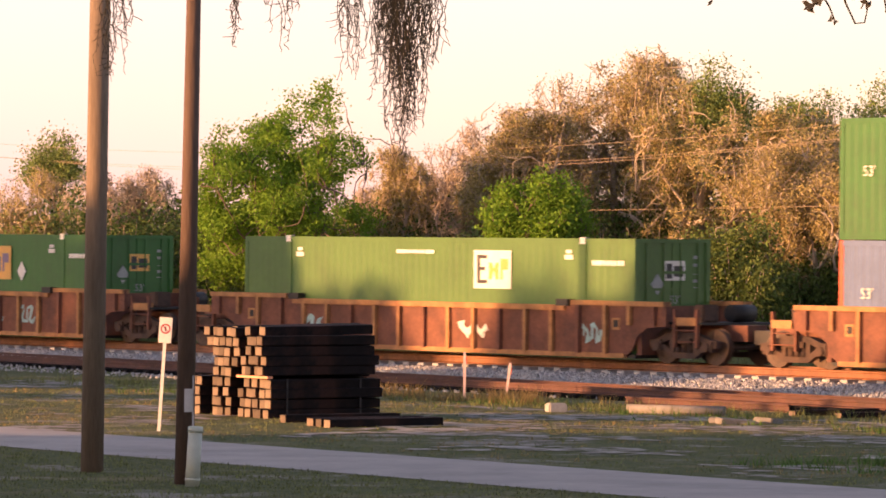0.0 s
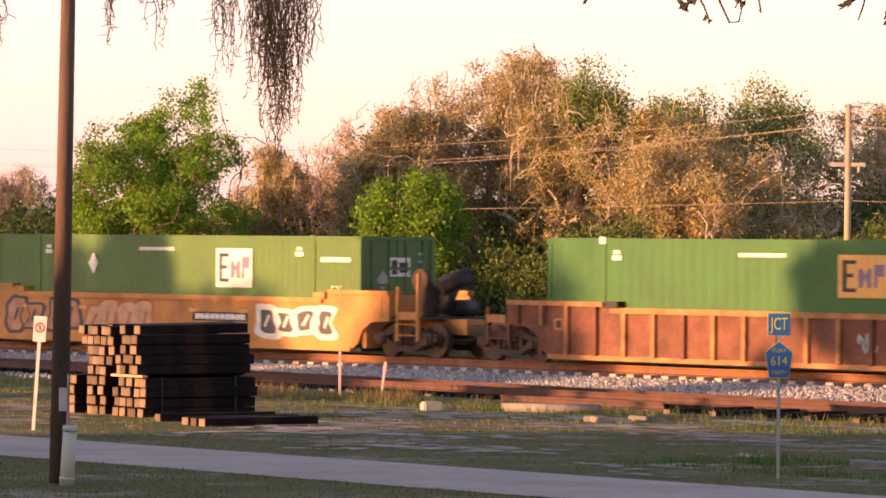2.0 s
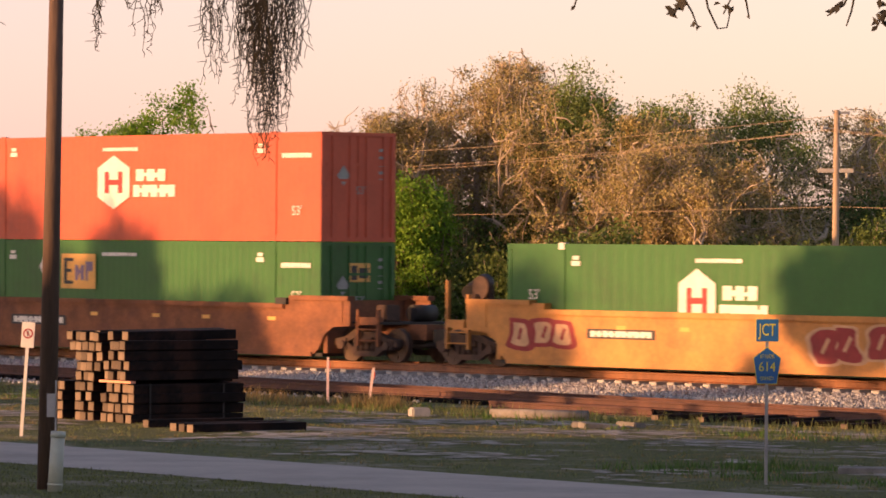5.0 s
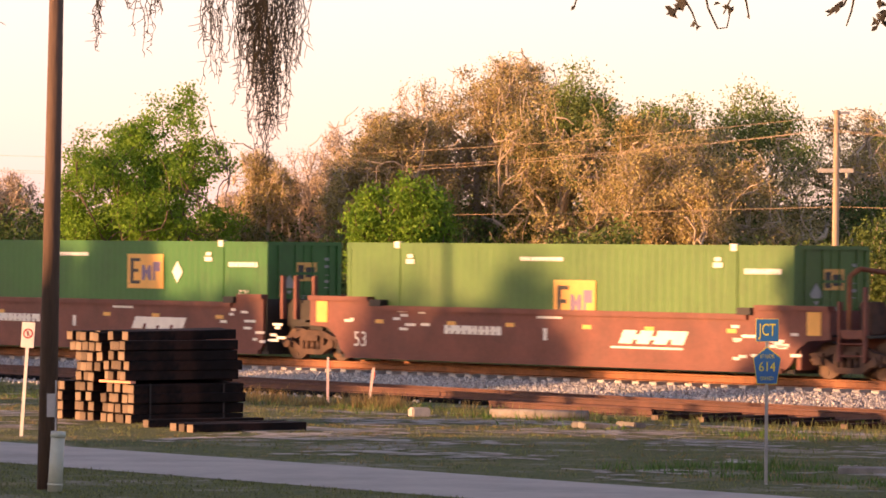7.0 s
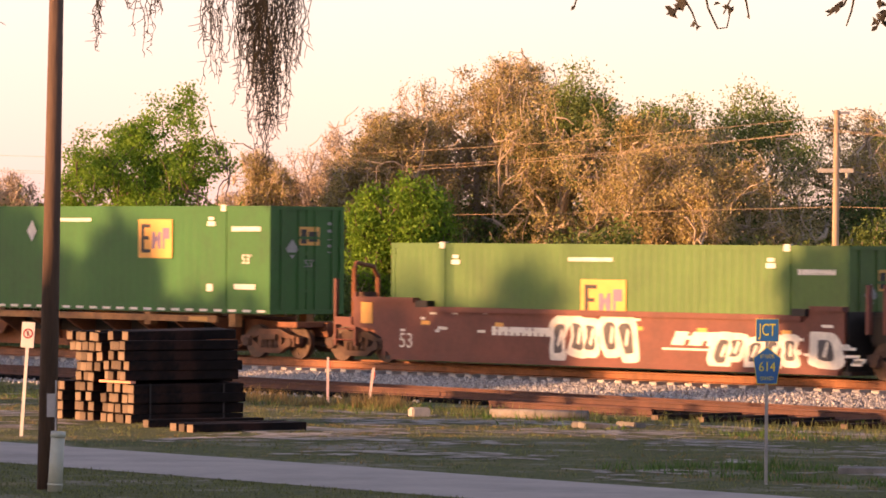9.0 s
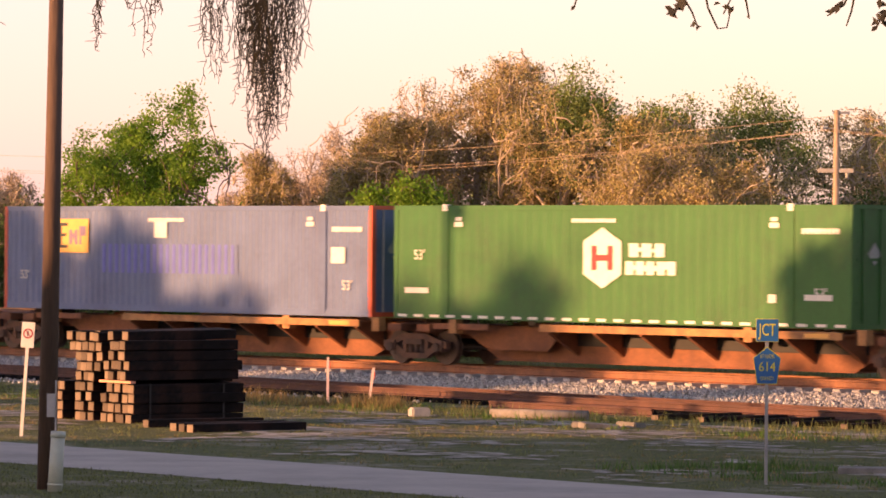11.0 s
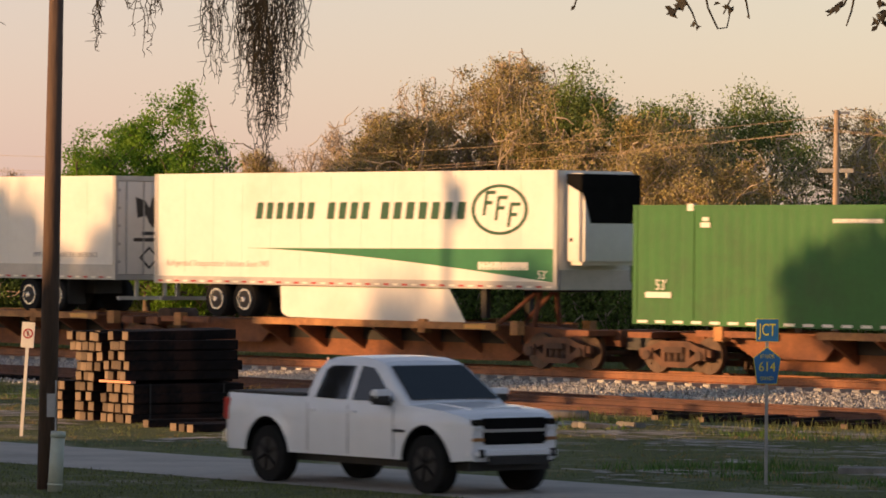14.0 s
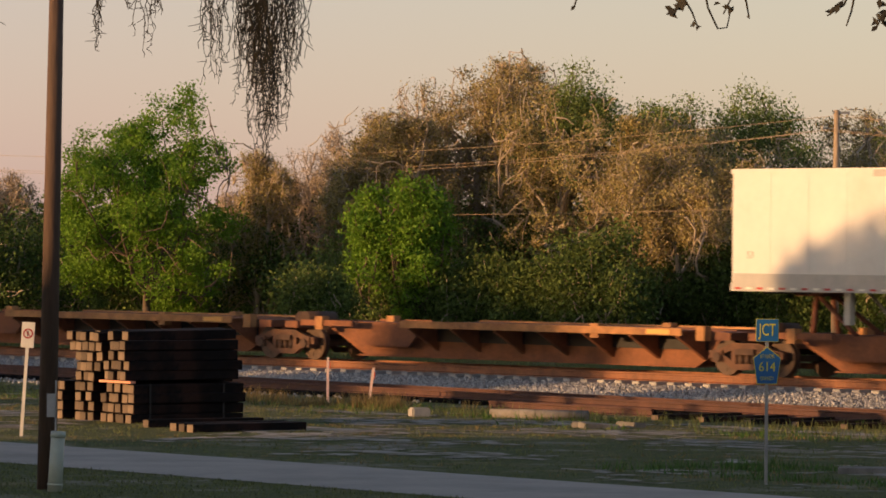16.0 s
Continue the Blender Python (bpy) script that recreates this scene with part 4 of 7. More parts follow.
def dry_trailer(place):
    tr = thing("dry_van_trailer", "off-white dry van semi-trailer with rear swing doors", "trailer")
    z0, z1 = 2.16, 5.06
    L = LEN
    trailer_body(tr, z0, z1, M_WHITE)
    part("front_wall", boxes((0.0, 0.05, -1.25, 1.25, z0, z1 - 0.02)), M_WHITE, tr)
    part("scuff_band", boxes((0.1, L - 0.1, -1.306, -1.26, z0 + 0.2, z0 + 0.42)), M_GREYRAIL, tr)
    part("rear_frame", boxes((L - 0.1, L + 0.03, -1.315, -1.22, z0, z1)), M_GREYRAIL, tr)
    part("rear_frame", boxes((L - 0.1, L + 0.03, 1.22, 1.315, z0, z1)), M_GREYRAIL, tr)
    part("rear_header", boxes((L - 0.1, L + 0.028, -1.22, 1.22, z1 - 0.14, z1 - 0.002)), M_GREYRAIL, tr)
    part("rear_sill", boxes((L - 0.1, L + 0.028, -1.22, 1.22, z0, z0 + 0.14)), M_GREYRAIL, tr)
    for a, b in ((-1.21, -0.01), (0.01, 1.21)):
        d = part("rear_door", boxes((L - 0.06, L - 0.005, a, b, z0 + 0.15, z1 - 0.15)), M_WHITE, tr, bevel=0.01)
        for yy in (a + 0.3, b - 0.3):
            part("lock_rod", rod(bmesh.new(), (L + 0.015, yy, z0 + 0.15), (L + 0.015, yy, z1 - 0.15), 0.018, seg=6), M_GREYRAIL, d)
        for zz in (0.5, 1.0, 1.5, 2.0, 2.5):
            yy = a if a < -1 else b
            part("hinge", boxes((L - 0.01, L + 0.02, yy - 0.08, yy + 0.08, z0 + zz - 0.04, z0 + zz + 0.04)), M_GREYRAIL, d)
    part("roof_flap", boxes((4.6, 10.4, -1.318, -1.26, z1 - 0.2, z1 - 0.04)), M_GREYRAIL, tr, "grey patch along the top rail")

    def bird(x, z, k, y=None, rear=False):
        pts = [(-0.48, 0.36), (-0.15, 0.26), (0.0, 0.06), (0.10, 0.32), (0.30, 0.52), (0.32, 0.30), (0.52, 0.24), (0.34, 0.10), (0.27, -0.10), (0.12, -0.28), (0.14, -0.50),
               (0.0, -0.35), (-0.12, -0.15), (-0.42, -0.22), (-0.22, 0.0), (-0.38, 0.10)]
        bm = bmesh.new()
        if rear:
            slab(bm, [(x + a * k, z + b * k) for a, b in pts], L - 0.004, L + 0.006, "x")
        else:
            slab(bm, [(x + a * k, z + b * k) for a, b in pts], -1.312, -1.28)
        bmesh.ops.triangulate(bm, faces=[f for f in bm.faces if len(f.verts) > 4])
        part("brand_mark", bm, M_DARKMARK, tr, "black spread-winged brand mark")

    bird(7.75, z0 + 1.82, 0.85)
    word(tr, 8.7, z0 + 1.85, 1.2, 0.28, -1.306, M_RUST, 5, 3, lean=0.05)
    word(tr, 8.6, z0 + 1.55, 1.15, 0.07, -1.306, M_RUST, 10, 4)
    p = diamond(tr, 7.75, z0 + 0.85, 0.30, -1.306, M_RUST)
    diamond(tr, 7.75, z0 + 0.85, 0.25, -1.309, M_WHITE)
    letters("slogan", "OUR DRIVERS MAKE THE DIFFERENCE", 0.2, M_GREYRAIL, tr, pose(L - 2.3, -1.308, z0 + 0.68, 90), width=3.0)
    letters("length_mark", "53", 0.24, M_GREYRAIL, tr, pose(0.65, -1.308, z0 + 0.85, 90))
    bird(-0.1, z1 - 0.95, 1.0, rear=True)
    bm = bmesh.new()
    for w, z in ((0.5, 1.3), (1.1, 1.12)):
        box(bm, L - 0.006, L + 0.004, -0.1 - w / 2, -0.1 + w / 2, z0 + z - 0.05, z0 + z + 0.05)
    slab(bm, [(-0.45, z0 + 0.62), (-0.1, z0 + 0.3), (0.25, z0 + 0.62), (-0.1, z0 + 0.94)], L - 0.006, L + 0.003, "x")
    part("lettering", bm, M_DARKMARK, tr)
    part("placard", slab(bmesh.new(), [(-0.36, z0 + 0.62), (-0.1, z0 + 0.38), (0.16, z0 + 0.62), (-0.1, z0 + 0.86)], L - 0.006, L + 0.006, "x"), M_WHITE, tr)
    trailer_wheels(tr, (L - 4.1, L - 2.85), 1.24 + 0.46, 0.47)
    part("bogie", boxes((L - 5.0, L - 2.0, -0.5, 0.5, 1.75, z0 + 0.05)), M_BLACK, tr)
    part("mud_flap", boxes((L - 2.3, L - 2.28, -1.2, -0.6, 1.45, z0)), M_BLACK, tr)
    part("rear_bumper", boxes((L - 0.1, L, -1.15, 1.15, 1.6, 1.7)), M_GREYRAIL, tr)
    for s in (-0.5, 0.5):
        part("bumper_leg", boxes((L - 0.09, L - 0.02, s - 0.05, s + 0.05, 1.66, z0 + 0.1)), M_GREYRAIL, tr)
    for s in (-1, 1):
        bm = boxes((3.25, 3.45, s * 0.75 - 0.08, s * 0.75 + 0.08, 1.4, z0 + 0.05))
        rod(bm, (3.35, s * 0.75, 1.5), (2.9, s * 0.4, z0), 0.04, seg=6)
        part("landing_leg", bm, M_GREYRAIL, tr)
    part("kingpin_plate", boxes((0.3, 1.9, -0.5, 0.5, z0 - 0.06, z0 + 0.03)), M_BLACK, tr)
    RUNNING.append((tr, place, 0.0))


WELL, FLAT = 0.354, 1.312
# the well cars, from the head of what is seen to its tail: places are of their middles
cars = {}
cars[0] = well_car(17.4, "ribbed", label="rusty brown ribbed well car carrying two stacked containers")
cars[1] = well_car(-6.0, "ribbed", label="rusty brown ribbed well car with small scrawls")
cars[2] = well_car(-29.0, "ribbed", label="rusty brown ribbed well car with pale blue scrawl")
cars[3] = well_car(-52.4, "yellow", True, True, False, True, label="dirty yellow well car unit with broad graffiti")
cars[4] = well_car(-71.7, "yellow", True, False, False, False, label="yellow well car unit with black and white graffiti")
cars[5] = well_car(-91.0, "yellow", True, False, True, False, label="yellow well car unit with dark red graffiti")
cars[6] = well_car(-114.4, "brown", label="orange-brown well car carrying two stacked containers")
cars[7] = well_car(-137.8, "maroon", True, True, False, True, label="oxide brown well car unit with white lettering")
cars[8] = well_car(-157.2, "maroon", True, False, False, False, label="oxide brown well car unit with large white number")
cars[9] = well_car(-176.6, "maroon", True, False, True, False, label="oxide brown well car unit with white bubble graffiti")
M_GRAFF_W = mat("white_spray_paint", (0.72, 0.70, 0.62), 0.6, vary=0.2)
M_GRAFF_R = mat("dark_red_spray_paint", (0.30, 0.03, 0.03), 0.6, vary=0.2)
M_GRAFF_P = mat("salmon_spray_paint", (0.48, 0.15, 0.07), 0.6, vary=0.2)
M_GRAFF_C = mat("cream_spray_paint", (0.60, 0.36, 0.20), 0.6, vary=0.2)
M_GRAFF_B = mat("pale_blue_spray_paint", (0.32, 0.52, 0.50), 0.6, vary=0.2)
Y = -1.431
for k, rows in {1: ((-4.6, 0.9, 0.6, 5), (1.9, 1.1, 0.5, 6), (6.6, 0.7, 0.6, 8)), 2: ((2.9, 0.55, 0.6, 9), (4.5, 0.8, 0.7, 10))}.items():
    for x, w, h, sd in rows:
        splash(cars[k], x, 0.85, w, h, M_GRAFF_B if sd != 6 else M_GRAFF_W, sd, Y, "pale sprayed scrawl", 4)
M_GRAFF_G = mat("charcoal_spray_paint", (0.075, 0.075, 0.08), 0.6, vary=0.3)
M_GRAFF_S = mat("faded_rose_spray_paint", (0.50, 0.25, 0.14), 0.6, vary=0.3)
throw_up(cars[3], -5.6, 0.95, 3.4, 1.1, 4, M_GRAFF_G, M_GRAFF_S, 21, Y, "faded charcoal graffiti", 0.2, 0.7)
throw_up(cars[3], -2.2, 0.95, 3.2, 1.05, 4, M_GRAFF_P, M_GRAFF_C, 22, Y, "salmon and cream graffiti", 0.1, 0.75)
splash(cars[3], 1.0, 0.62, 1.6, 0.5, M_GRAFF_P, 25, Y, "small red tag", 3)
throw_up(cars[3], 5.6, 0.95, 3.4, 0.95, 4, M_GRAFF_W, M_GRAFF_G, 23, Y, "charcoal and white graffiti", 0.1, 0.55)
throw_up(cars[4], -3.5, 0.95, 4.4, 1.2, 5, M_GRAFF_W, M_GRAFF_G, 32, Y, "charcoal slab graffiti", -0.15, 0.86)
throw_up(cars[4], 2.2, 0.92, 3.9, 1.2, 5, M_GRAFF_W, M_GRAFF_G, 34, Y, "charcoal slab graffiti", -0.2, 0.86)
throw_up(cars[4], 4.75, 0.9, 0.7, 0.9, 1, M_GRAFF_W, M_YELLOW, 35, Y, "small white tag", 0.1, 0.7)
word(cars[4], -0.4, 1.05, 1.8, 0.55, Y - 0.012, M_REDMARK, 3, 4, label="red company mark")
throw_up(cars[5], 4.3, 0.95, 3.4, 1.1, 4, M_GRAFF_C, M_GRAFF_R, 42, Y, "dark red graffiti", 0.1, 0.75)
throw_up(cars[5], -6.6, 1.0, 2.2, 0.9, 3, M_GRAFF_R, M_GRAFF_C, 43, Y, "faded red graffiti", 0.0, 0.6)
for k in (3, 5):
    bars(cars[k], [(-3.8 if k == 5 else 2.4, 1.05, 2.4, 0.24, Y)], M_DARKMARK, "number_panel", "black panel with the car's number")
    word(cars[k], -3.8 if k == 5 else 2.4, 1.05, 2.2, 0.15, Y - 0.006, M_MARK, 10, k)
for k in (4, 8, 9, 7):
    letters("length_mark", "53", 0.55, M_DARKMARK if k == 4 else M_MARK, cars[k], pose(-7.35, Y - 0.004, 0.72, 90))
bars(cars[6], [(-4.2, 1.0, 2.6, 0.28, Y)], M_DARKMARK, "number_panel", "black panel with the car's number")
word(cars[6], -4.2, 1.0, 2.4, 0.17, Y - 0.006, M_MARK, 10, 6)
for k in (7, 8, 9):
    sw = word(cars[k], 3.55, 1.0, 2.4, 0.33, Y, M_MARK, 4, k, lean=0.18, label="white slanting company mark")
    bars(cars[k], [(3.3, 0.74, 2.5, 0.05, Y)], M_MARK, "underline")
    word(cars[k], -3.0, 1.05, 2.2, 0.22, Y, M_MARK, 10, k + 20)
    rnd = random.Random(k)
    bars(cars[k], [(6.2 + rnd.uniform(0, 2.6), rnd.uniform(0.5, 1.45), rnd.uniform(0.15, 0.5), 0.07, Y) for _ in range(16)], M_MARK, "data_mark")
    bars(cars[k], [(-8.3 + rnd.uniform(0, 4), rnd.uniform(1.0, 1.5), rnd.uniform(0.15, 0.4), 0.07, Y) for _ in range(9)], M_MARK, "data_mark")
    bars(cars[k], [(rnd.uniform(-1, 2), 1.42, 0.9, 0.06, Y), (-0.3, 1.0, 0.14, 0.3, Y)], M_MARK, "data_mark")
throw_up(cars[9], -0.4, 0.95, 2.9, 1.25, 5, M_GRAFF_W, M_GRAFF_G, 51, Y - 0.004, "white bubble graffiti", -0.1, 0.5)
throw_up(cars[9], 5.2, 0.72, 2.9, 0.9, 5, M_GRAFF_W, M_GRAFF_G, 53, Y - 0.004, "white bubble graffiti", 0.15, 0.48)
throw_up(cars[9], 7.35, 0.8, 0.8, 1.1, 1, M_GRAFF_W, M_GRAFF_G, 54, Y - 0.004, "white bubble graffiti", -0.1, 0.45)

# the spine cars: places of the middles, half the spacing of the trucks
for k, (a, b) in enumerate(((-207.1, -189.85), (-224.3, -207.1), (-241.3, -224.3), (-258.5, -241.3), (-275.1, -258.5))):
    spine_unit((a + b) / 2, (b - a) / 2, True, k == 0, k == 4, k == 0,
               label="empty rusted spine car unit" if k == 3 else "rusted spine car unit under a container")
for k, (a, b) in enumerate(((-295.9, -279.3), (-312.9, -295.9), (-330.1, -312.9), (-347.3, -330.1), (-364.5, -347.3))):
    spine_unit((a + b) / 2, (b - a) / 2, True, k == 0, k == 4, k == 0, hitch=(1, -1, 0, 0, 0)[k],
               label="rusted spine car unit under a semi-trailer" if k < 2 else "empty rusted spine car unit")

# containers: place of the left end in the train, height of the floor over the rails
container(9.34, WELL, M_BLUEGREY, "blue-grey steel container with orange corner posts", posts=M_ORANGE, seed=2)
container(9.34, WELL + HIGH + 0.02, M_GREEN, "green steel container stacked on a grey one", seed=1)
container(-14.05, WELL, M_FADED, "faded olive-green container with a white brand square", plate=M_MARK, logo=(10.65, 2.07, 1.5, 1.0), fade=True, seed=3)
container(-37.1, WELL, M_GREEN, "green container with an amber brand square", plate=M_AMBER, logo=(10.75, 2.05, 1.6, 1.0), gem=(12.1, 1.8), smooth=True, seed=5)
container(-60.45, WELL, M_FADED, "faded green container with a white brand square", plate=M_MARK, logo=(10.9, 2.02, 1.55, 1.05), gem=(4.6, 2.1), number_right=False, seed=4)
container(-79.75, WELL, M_FADED, "faded green container with a cream brand square", plate=M_MARK, logo=(11.15, 2.02, 1.55, 1.05), gem=(4.6, 2.0), number_right=False, seed=6)
container(-99.05, WELL, M_GREEN, "smooth green container with a white brand panel", hexa=(6.75, 1.55, 1.25, 1.55), smooth=True, seed=7)
container(-122.5, WELL, M_GREEN, "green container with an amber brand square under an orange one", plate=M_AMBER, logo=(5.6, 2.03, 1.6, 0.98), gem=(4.0, 2.15), number_right=False, seed=8)
container(-122.5, WELL + HIGH + 0.02, M_ORANGE, "orange-red container stacked on a green one", hexa=(7.2, 1.6, 1.45, 1.5), seed=10)
container(-145.85, WELL, M_FADED, "green container with a low amber brand square", plate=M_AMBER, logo=(8.68, 1.45, 1.5, 1.1), seed=9)
container(-165.3, WELL, M_GREEN, "green container with an amber brand square and diamond", plate=M_AMBER, logo=(10.87, 2.06, 1.6, 0.95), gem=(12.3, 2.05), number_right=False, seed=11)
container(-184.7, WELL, M_FADED, "green container with a low amber brand square", plate=M_AMBER, logo=(7.95, 1.5, 1.6, 1.05), seed=13)
container(-205.8, FLAT, M_GREEN, "green container with an amber brand square on a spine car", plate=M_AMBER, logo=(11.2, 2.0, 1.5, 1.06), gem=(5.5, 2.2), number_right=False, dash=True, smooth=True, seed=15)
container(-224.95, FLAT, M_GREEN, "bright green container with a white brand panel", hexa=(7.8, 1.6, 1.35, 1.5), smooth=True, dash=True, seed=17)
container(-241.98, FLAT, M_BLUEGREY, "blue-grey container with orange posts and lilac band", plate=M_AMBER, logo=(3.24, 2.07, 1.5, 0.95), posts=M_ORANGE, lilac=True, seed=19)
container(-276.4, FLAT, M_GREEN, "green container with amber brand square and tape dashes", plate=M_AMBER, logo=(10.85, 2.06, 1.6, 0.95), gem=(12.35, 2.06), number_right=False, dash=True, smooth=True, seed=21)
reefer_trailer(-295.28)
dry_trailer(-313.25)
# ---- the large structure ----
def rise(off):
    """The ground climbs a little from the railway to the road."""
    return 0.25 * min(1.0, max(0.0, (-off - 8) / 16))


def ground():
    bm = bmesh.new()
    offs = [-900, -200, -90, -60, -36, -24, -20, -16, -12, -8, -4, 4, 20, 60, 200, 900, 3000]
    ps = [-3000, -600, -150] + list(range(-60, 91, 6)) + [150, 600, 3000]
    grid = []
    for p in ps:
        row = []
        for o in offs:
            m = on_track(p, o, 0).translation
            row.append(bm.verts.new((m.x, m.y, rise(o))))
        grid.append(row)
    for a, b in zip(grid, grid[1:]):
        for k in range(len(offs) - 1):
            bm.faces.new((a[k], a[k + 1], b[k + 1], b[k])).smooth = True
    tagged(part("ground", bm, M_GROUND), "patchy sandy grass beside the railway", "ground", kind="structure")


def strip(name, offs, zs, p0, p1, material, label, category, wobble=0.0, drift=0.0):
    """A band along the railway with the given section."""
    bm = bmesh.new()
    rows = []
    n = 80
    for k in range(n + 1):
        p = p0 + (p1 - p0) * k / n
        row = []
        for i, (o, z) in enumerate(zip(offs, zs)):
            o2 = o + (wobble * noise.noise((p * 0.6, o, 3)) if i in (0, len(offs) - 1) else 0)
            m = on_track(p, o2 + drift * (p - 32), 0).translation
            row.append(bm.verts.new((m.x, m.y, z)))
        rows.append(row)
    for a, b in zip(rows, rows[1:]):
        for i in range(len(offs) - 1):
            bm.faces.new((a[i], a[i + 1], b[i + 1], b[i]))
    return tagged(part(name, bm, material), label, category, kind="structure")


ground()
strip("road", (-35.35, -33.3, -31.4), (0.262, 0.275, 0.262), -260, 160, M_ASPHALT, "pale worn asphalt lane between grass verges", "road", 0.12, -0.04)
strip("ballast", (-4.5, -3.0, -0.3, 0.0, 2.6, 2.9, 6.0), (0.015, 0.12, 0.26, 0.275, 0.275, 0.26, 0.02), -160, 160, M_BALLAST, "grey crushed-stone ballast bed under the track", "ballast", 0.2)


def rail_section(tall):
    k = tall / 0.17
    return [(u, v * k) for u, v in ((-0.07, 0.0), (0.07, 0.0), (0.07, 0.02), (0.018, 0.04), (0.018, 0.125), (0.038, 0.135), (0.038, 0.17), (-0.038, 0.17), (-0.038, 0.135), (-0.018, 0.125), (-0.018, 0.04), (-0.07, 0.02))]


def rails(name, a, b, z, material, label, tall=0.17):
    """A straight rail between two points of the plan."""
    d = Vector((b[0] - a[0], b[1] - a[1], 0))
    n = Vector((-d.y, d.x, 0)).normalized()
    bm = bmesh.new()
    lo = [bm.verts.new((a[0] + n.x * u, a[1] + n.y * u, z + v)) for u, v in rail_section(tall)]
    hi = [bm.verts.new((b[0] + n.x * u, b[1] + n.y * u, z + v)) for u, v in rail_section(tall)]
    for k in range(12):
        bm.faces.new((lo[k], lo[(k + 1) % 12], hi[(k + 1) % 12], hi[k]))
    return tagged(part(name, bm, material), label, "rail", "rails of the railway", "structure")


def plan(p, off):
    m = on_track(p, off, 0).translation
    return (m.x, m.y)


for off in (0.58, 2.02):
    rails("rail", plan(-170, off), plan(170, off), RAIL - 0.22, M_RAIL, "rust-coloured running rail of the main track", 0.22)
# the siding draws in towards the main track
SID = lambda p, o: plan(p, -5.96 - 0.0961 * (p + 0.0) + o)
for o in (0.0, 1.5):
    rails("rail", SID(-60, o), SID(90, o), 0.10, M_RAILDARK, "dark rusty rail of the disused siding")


def sleepers():
    bm = bmesh.new()
    box(bm, -0.13, 0.13, -1.3, 1.3, -0.2, 0.0)
    bmesh.ops.bevel(bm, geom=bm.edges[:], offset=0.02, segments=1, affect="EDGES")
    me = mesh_of("concrete_tie", bm, M_CONCRETE)
    bed = thing("main_track_ties", "pale concrete ties half sunk in grey ballast", "railway ties")
    tagged(bed, kind="structure")
    for k in range(150):
        o = new("tie", me)
        o.parent = bed
        o.matrix_basis = on_track(-46 + k * 0.61, 1.3, RAIL - 0.20)
    bm = bmesh.new()
    box(bm, -0.11, 0.11, -1.3, 1.3, -0.16, 0.0)
    me = mesh_of("wooden_tie", bm, M_TIE)
    bed = thing("siding_ties", "dark wooden ties under the disused siding", "railway ties")
    tagged(bed, kind="structure")
    for k in range(110):
        p = -30 + k * 0.55
        o = new("tie", me)
        o.parent = bed
        o.matrix_basis = on_track(p, -5.96 - 0.0961 * p + 0.75, 0.10)


def stones():
    """Loose crushed stone on the near shoulder of the main track, and scattered about it."""
    rng = np.random.default_rng(5)
    n = 38000
    p = rng.uniform(-34, 30, n)
    o = -rng.power(0.9, n) * 4.7
    o[: n // 14] = rng.uniform(-7.5, -4.5, n // 14)
    ii = np.clip(-o / 4.5, 0, 1)
    z = np.where(o > -0.3, 0.265, np.where(o > -3.0, 0.26 - (-o - 0.3) / 2.7 * 0.14, 0.12 - np.clip(-o - 3, 0, 1.5) / 1.5 * 0.115)) + rng.uniform(-0.005, 0.03, n)
    x, y = p * TC + o * TS, NEAR - p * TS + o * TC
    base = np.array([(1, 0, 0), (-1, 0, 0), (0, 1, 0), (0, -1, 0), (0, 0, 1), (0, 0, -1)], float)
    size = rng.uniform(0.022, 0.055, (n, 1, 1)) * rng.uniform(0.6, 1.2, (n, 6, 1))
    a = rng.uniform(0, math.tau, n)
    rot = np.zeros((n, 3, 3))
    rot[:, 0, 0] = rot[:, 1, 1] = np.cos(a)
    rot[:, 0, 1], rot[:, 1, 0], rot[:, 2, 2] = -np.sin(a), np.sin(a), 1
    v = np.einsum("nij,nkj->nki", rot, base[None] * size) + np.stack([x, y, z], 1)[:, None]
    f = np.array([(0, 2, 4), (2, 1, 4), (1, 3, 4), (3, 0, 4), (2, 0, 5), (1, 2, 5), (3, 1, 5), (0, 3, 5)])
    quick("ballast_stones", v.reshape(-1, 3), (f[None] + 6 * np.arange(n)[:, None, None]).reshape(-1, 3), M_BALLAST_STONE, "loose grey crushed stones along the track shoulder", "stones")


def quick(name, v, f, material, label="", category="", parent=None, kind="stuff"):
    """A big mesh from arrays."""
    me = bpy.data.meshes.new(name)
    k = f.shape[1]
    me.vertices.add(len(v)), me.loops.add(f.size), me.polygons.add(len(f))
    me.vertices.foreach_set("co", np.ascontiguousarray(v, dtype=np.float32).ravel())
    me.loops.foreach_set("vertex_index", np.ascontiguousarray(f, dtype=np.int32).ravel())
    me.polygons.foreach_set("loop_start", np.arange(0, f.size, k, dtype=np.int32))
    me.update(calc_edges=True)
    me.validate()
    me.materials.append(material)
    ob = new(name, me)
    ob.parent = parent
    if label:
        tagged(ob, label, category, kind=kind)
    return ob


M_BALLAST_STONE = leaf_mat("crushed_stone", (0.46, 0.45, 0.43), 0.4, 0.0)


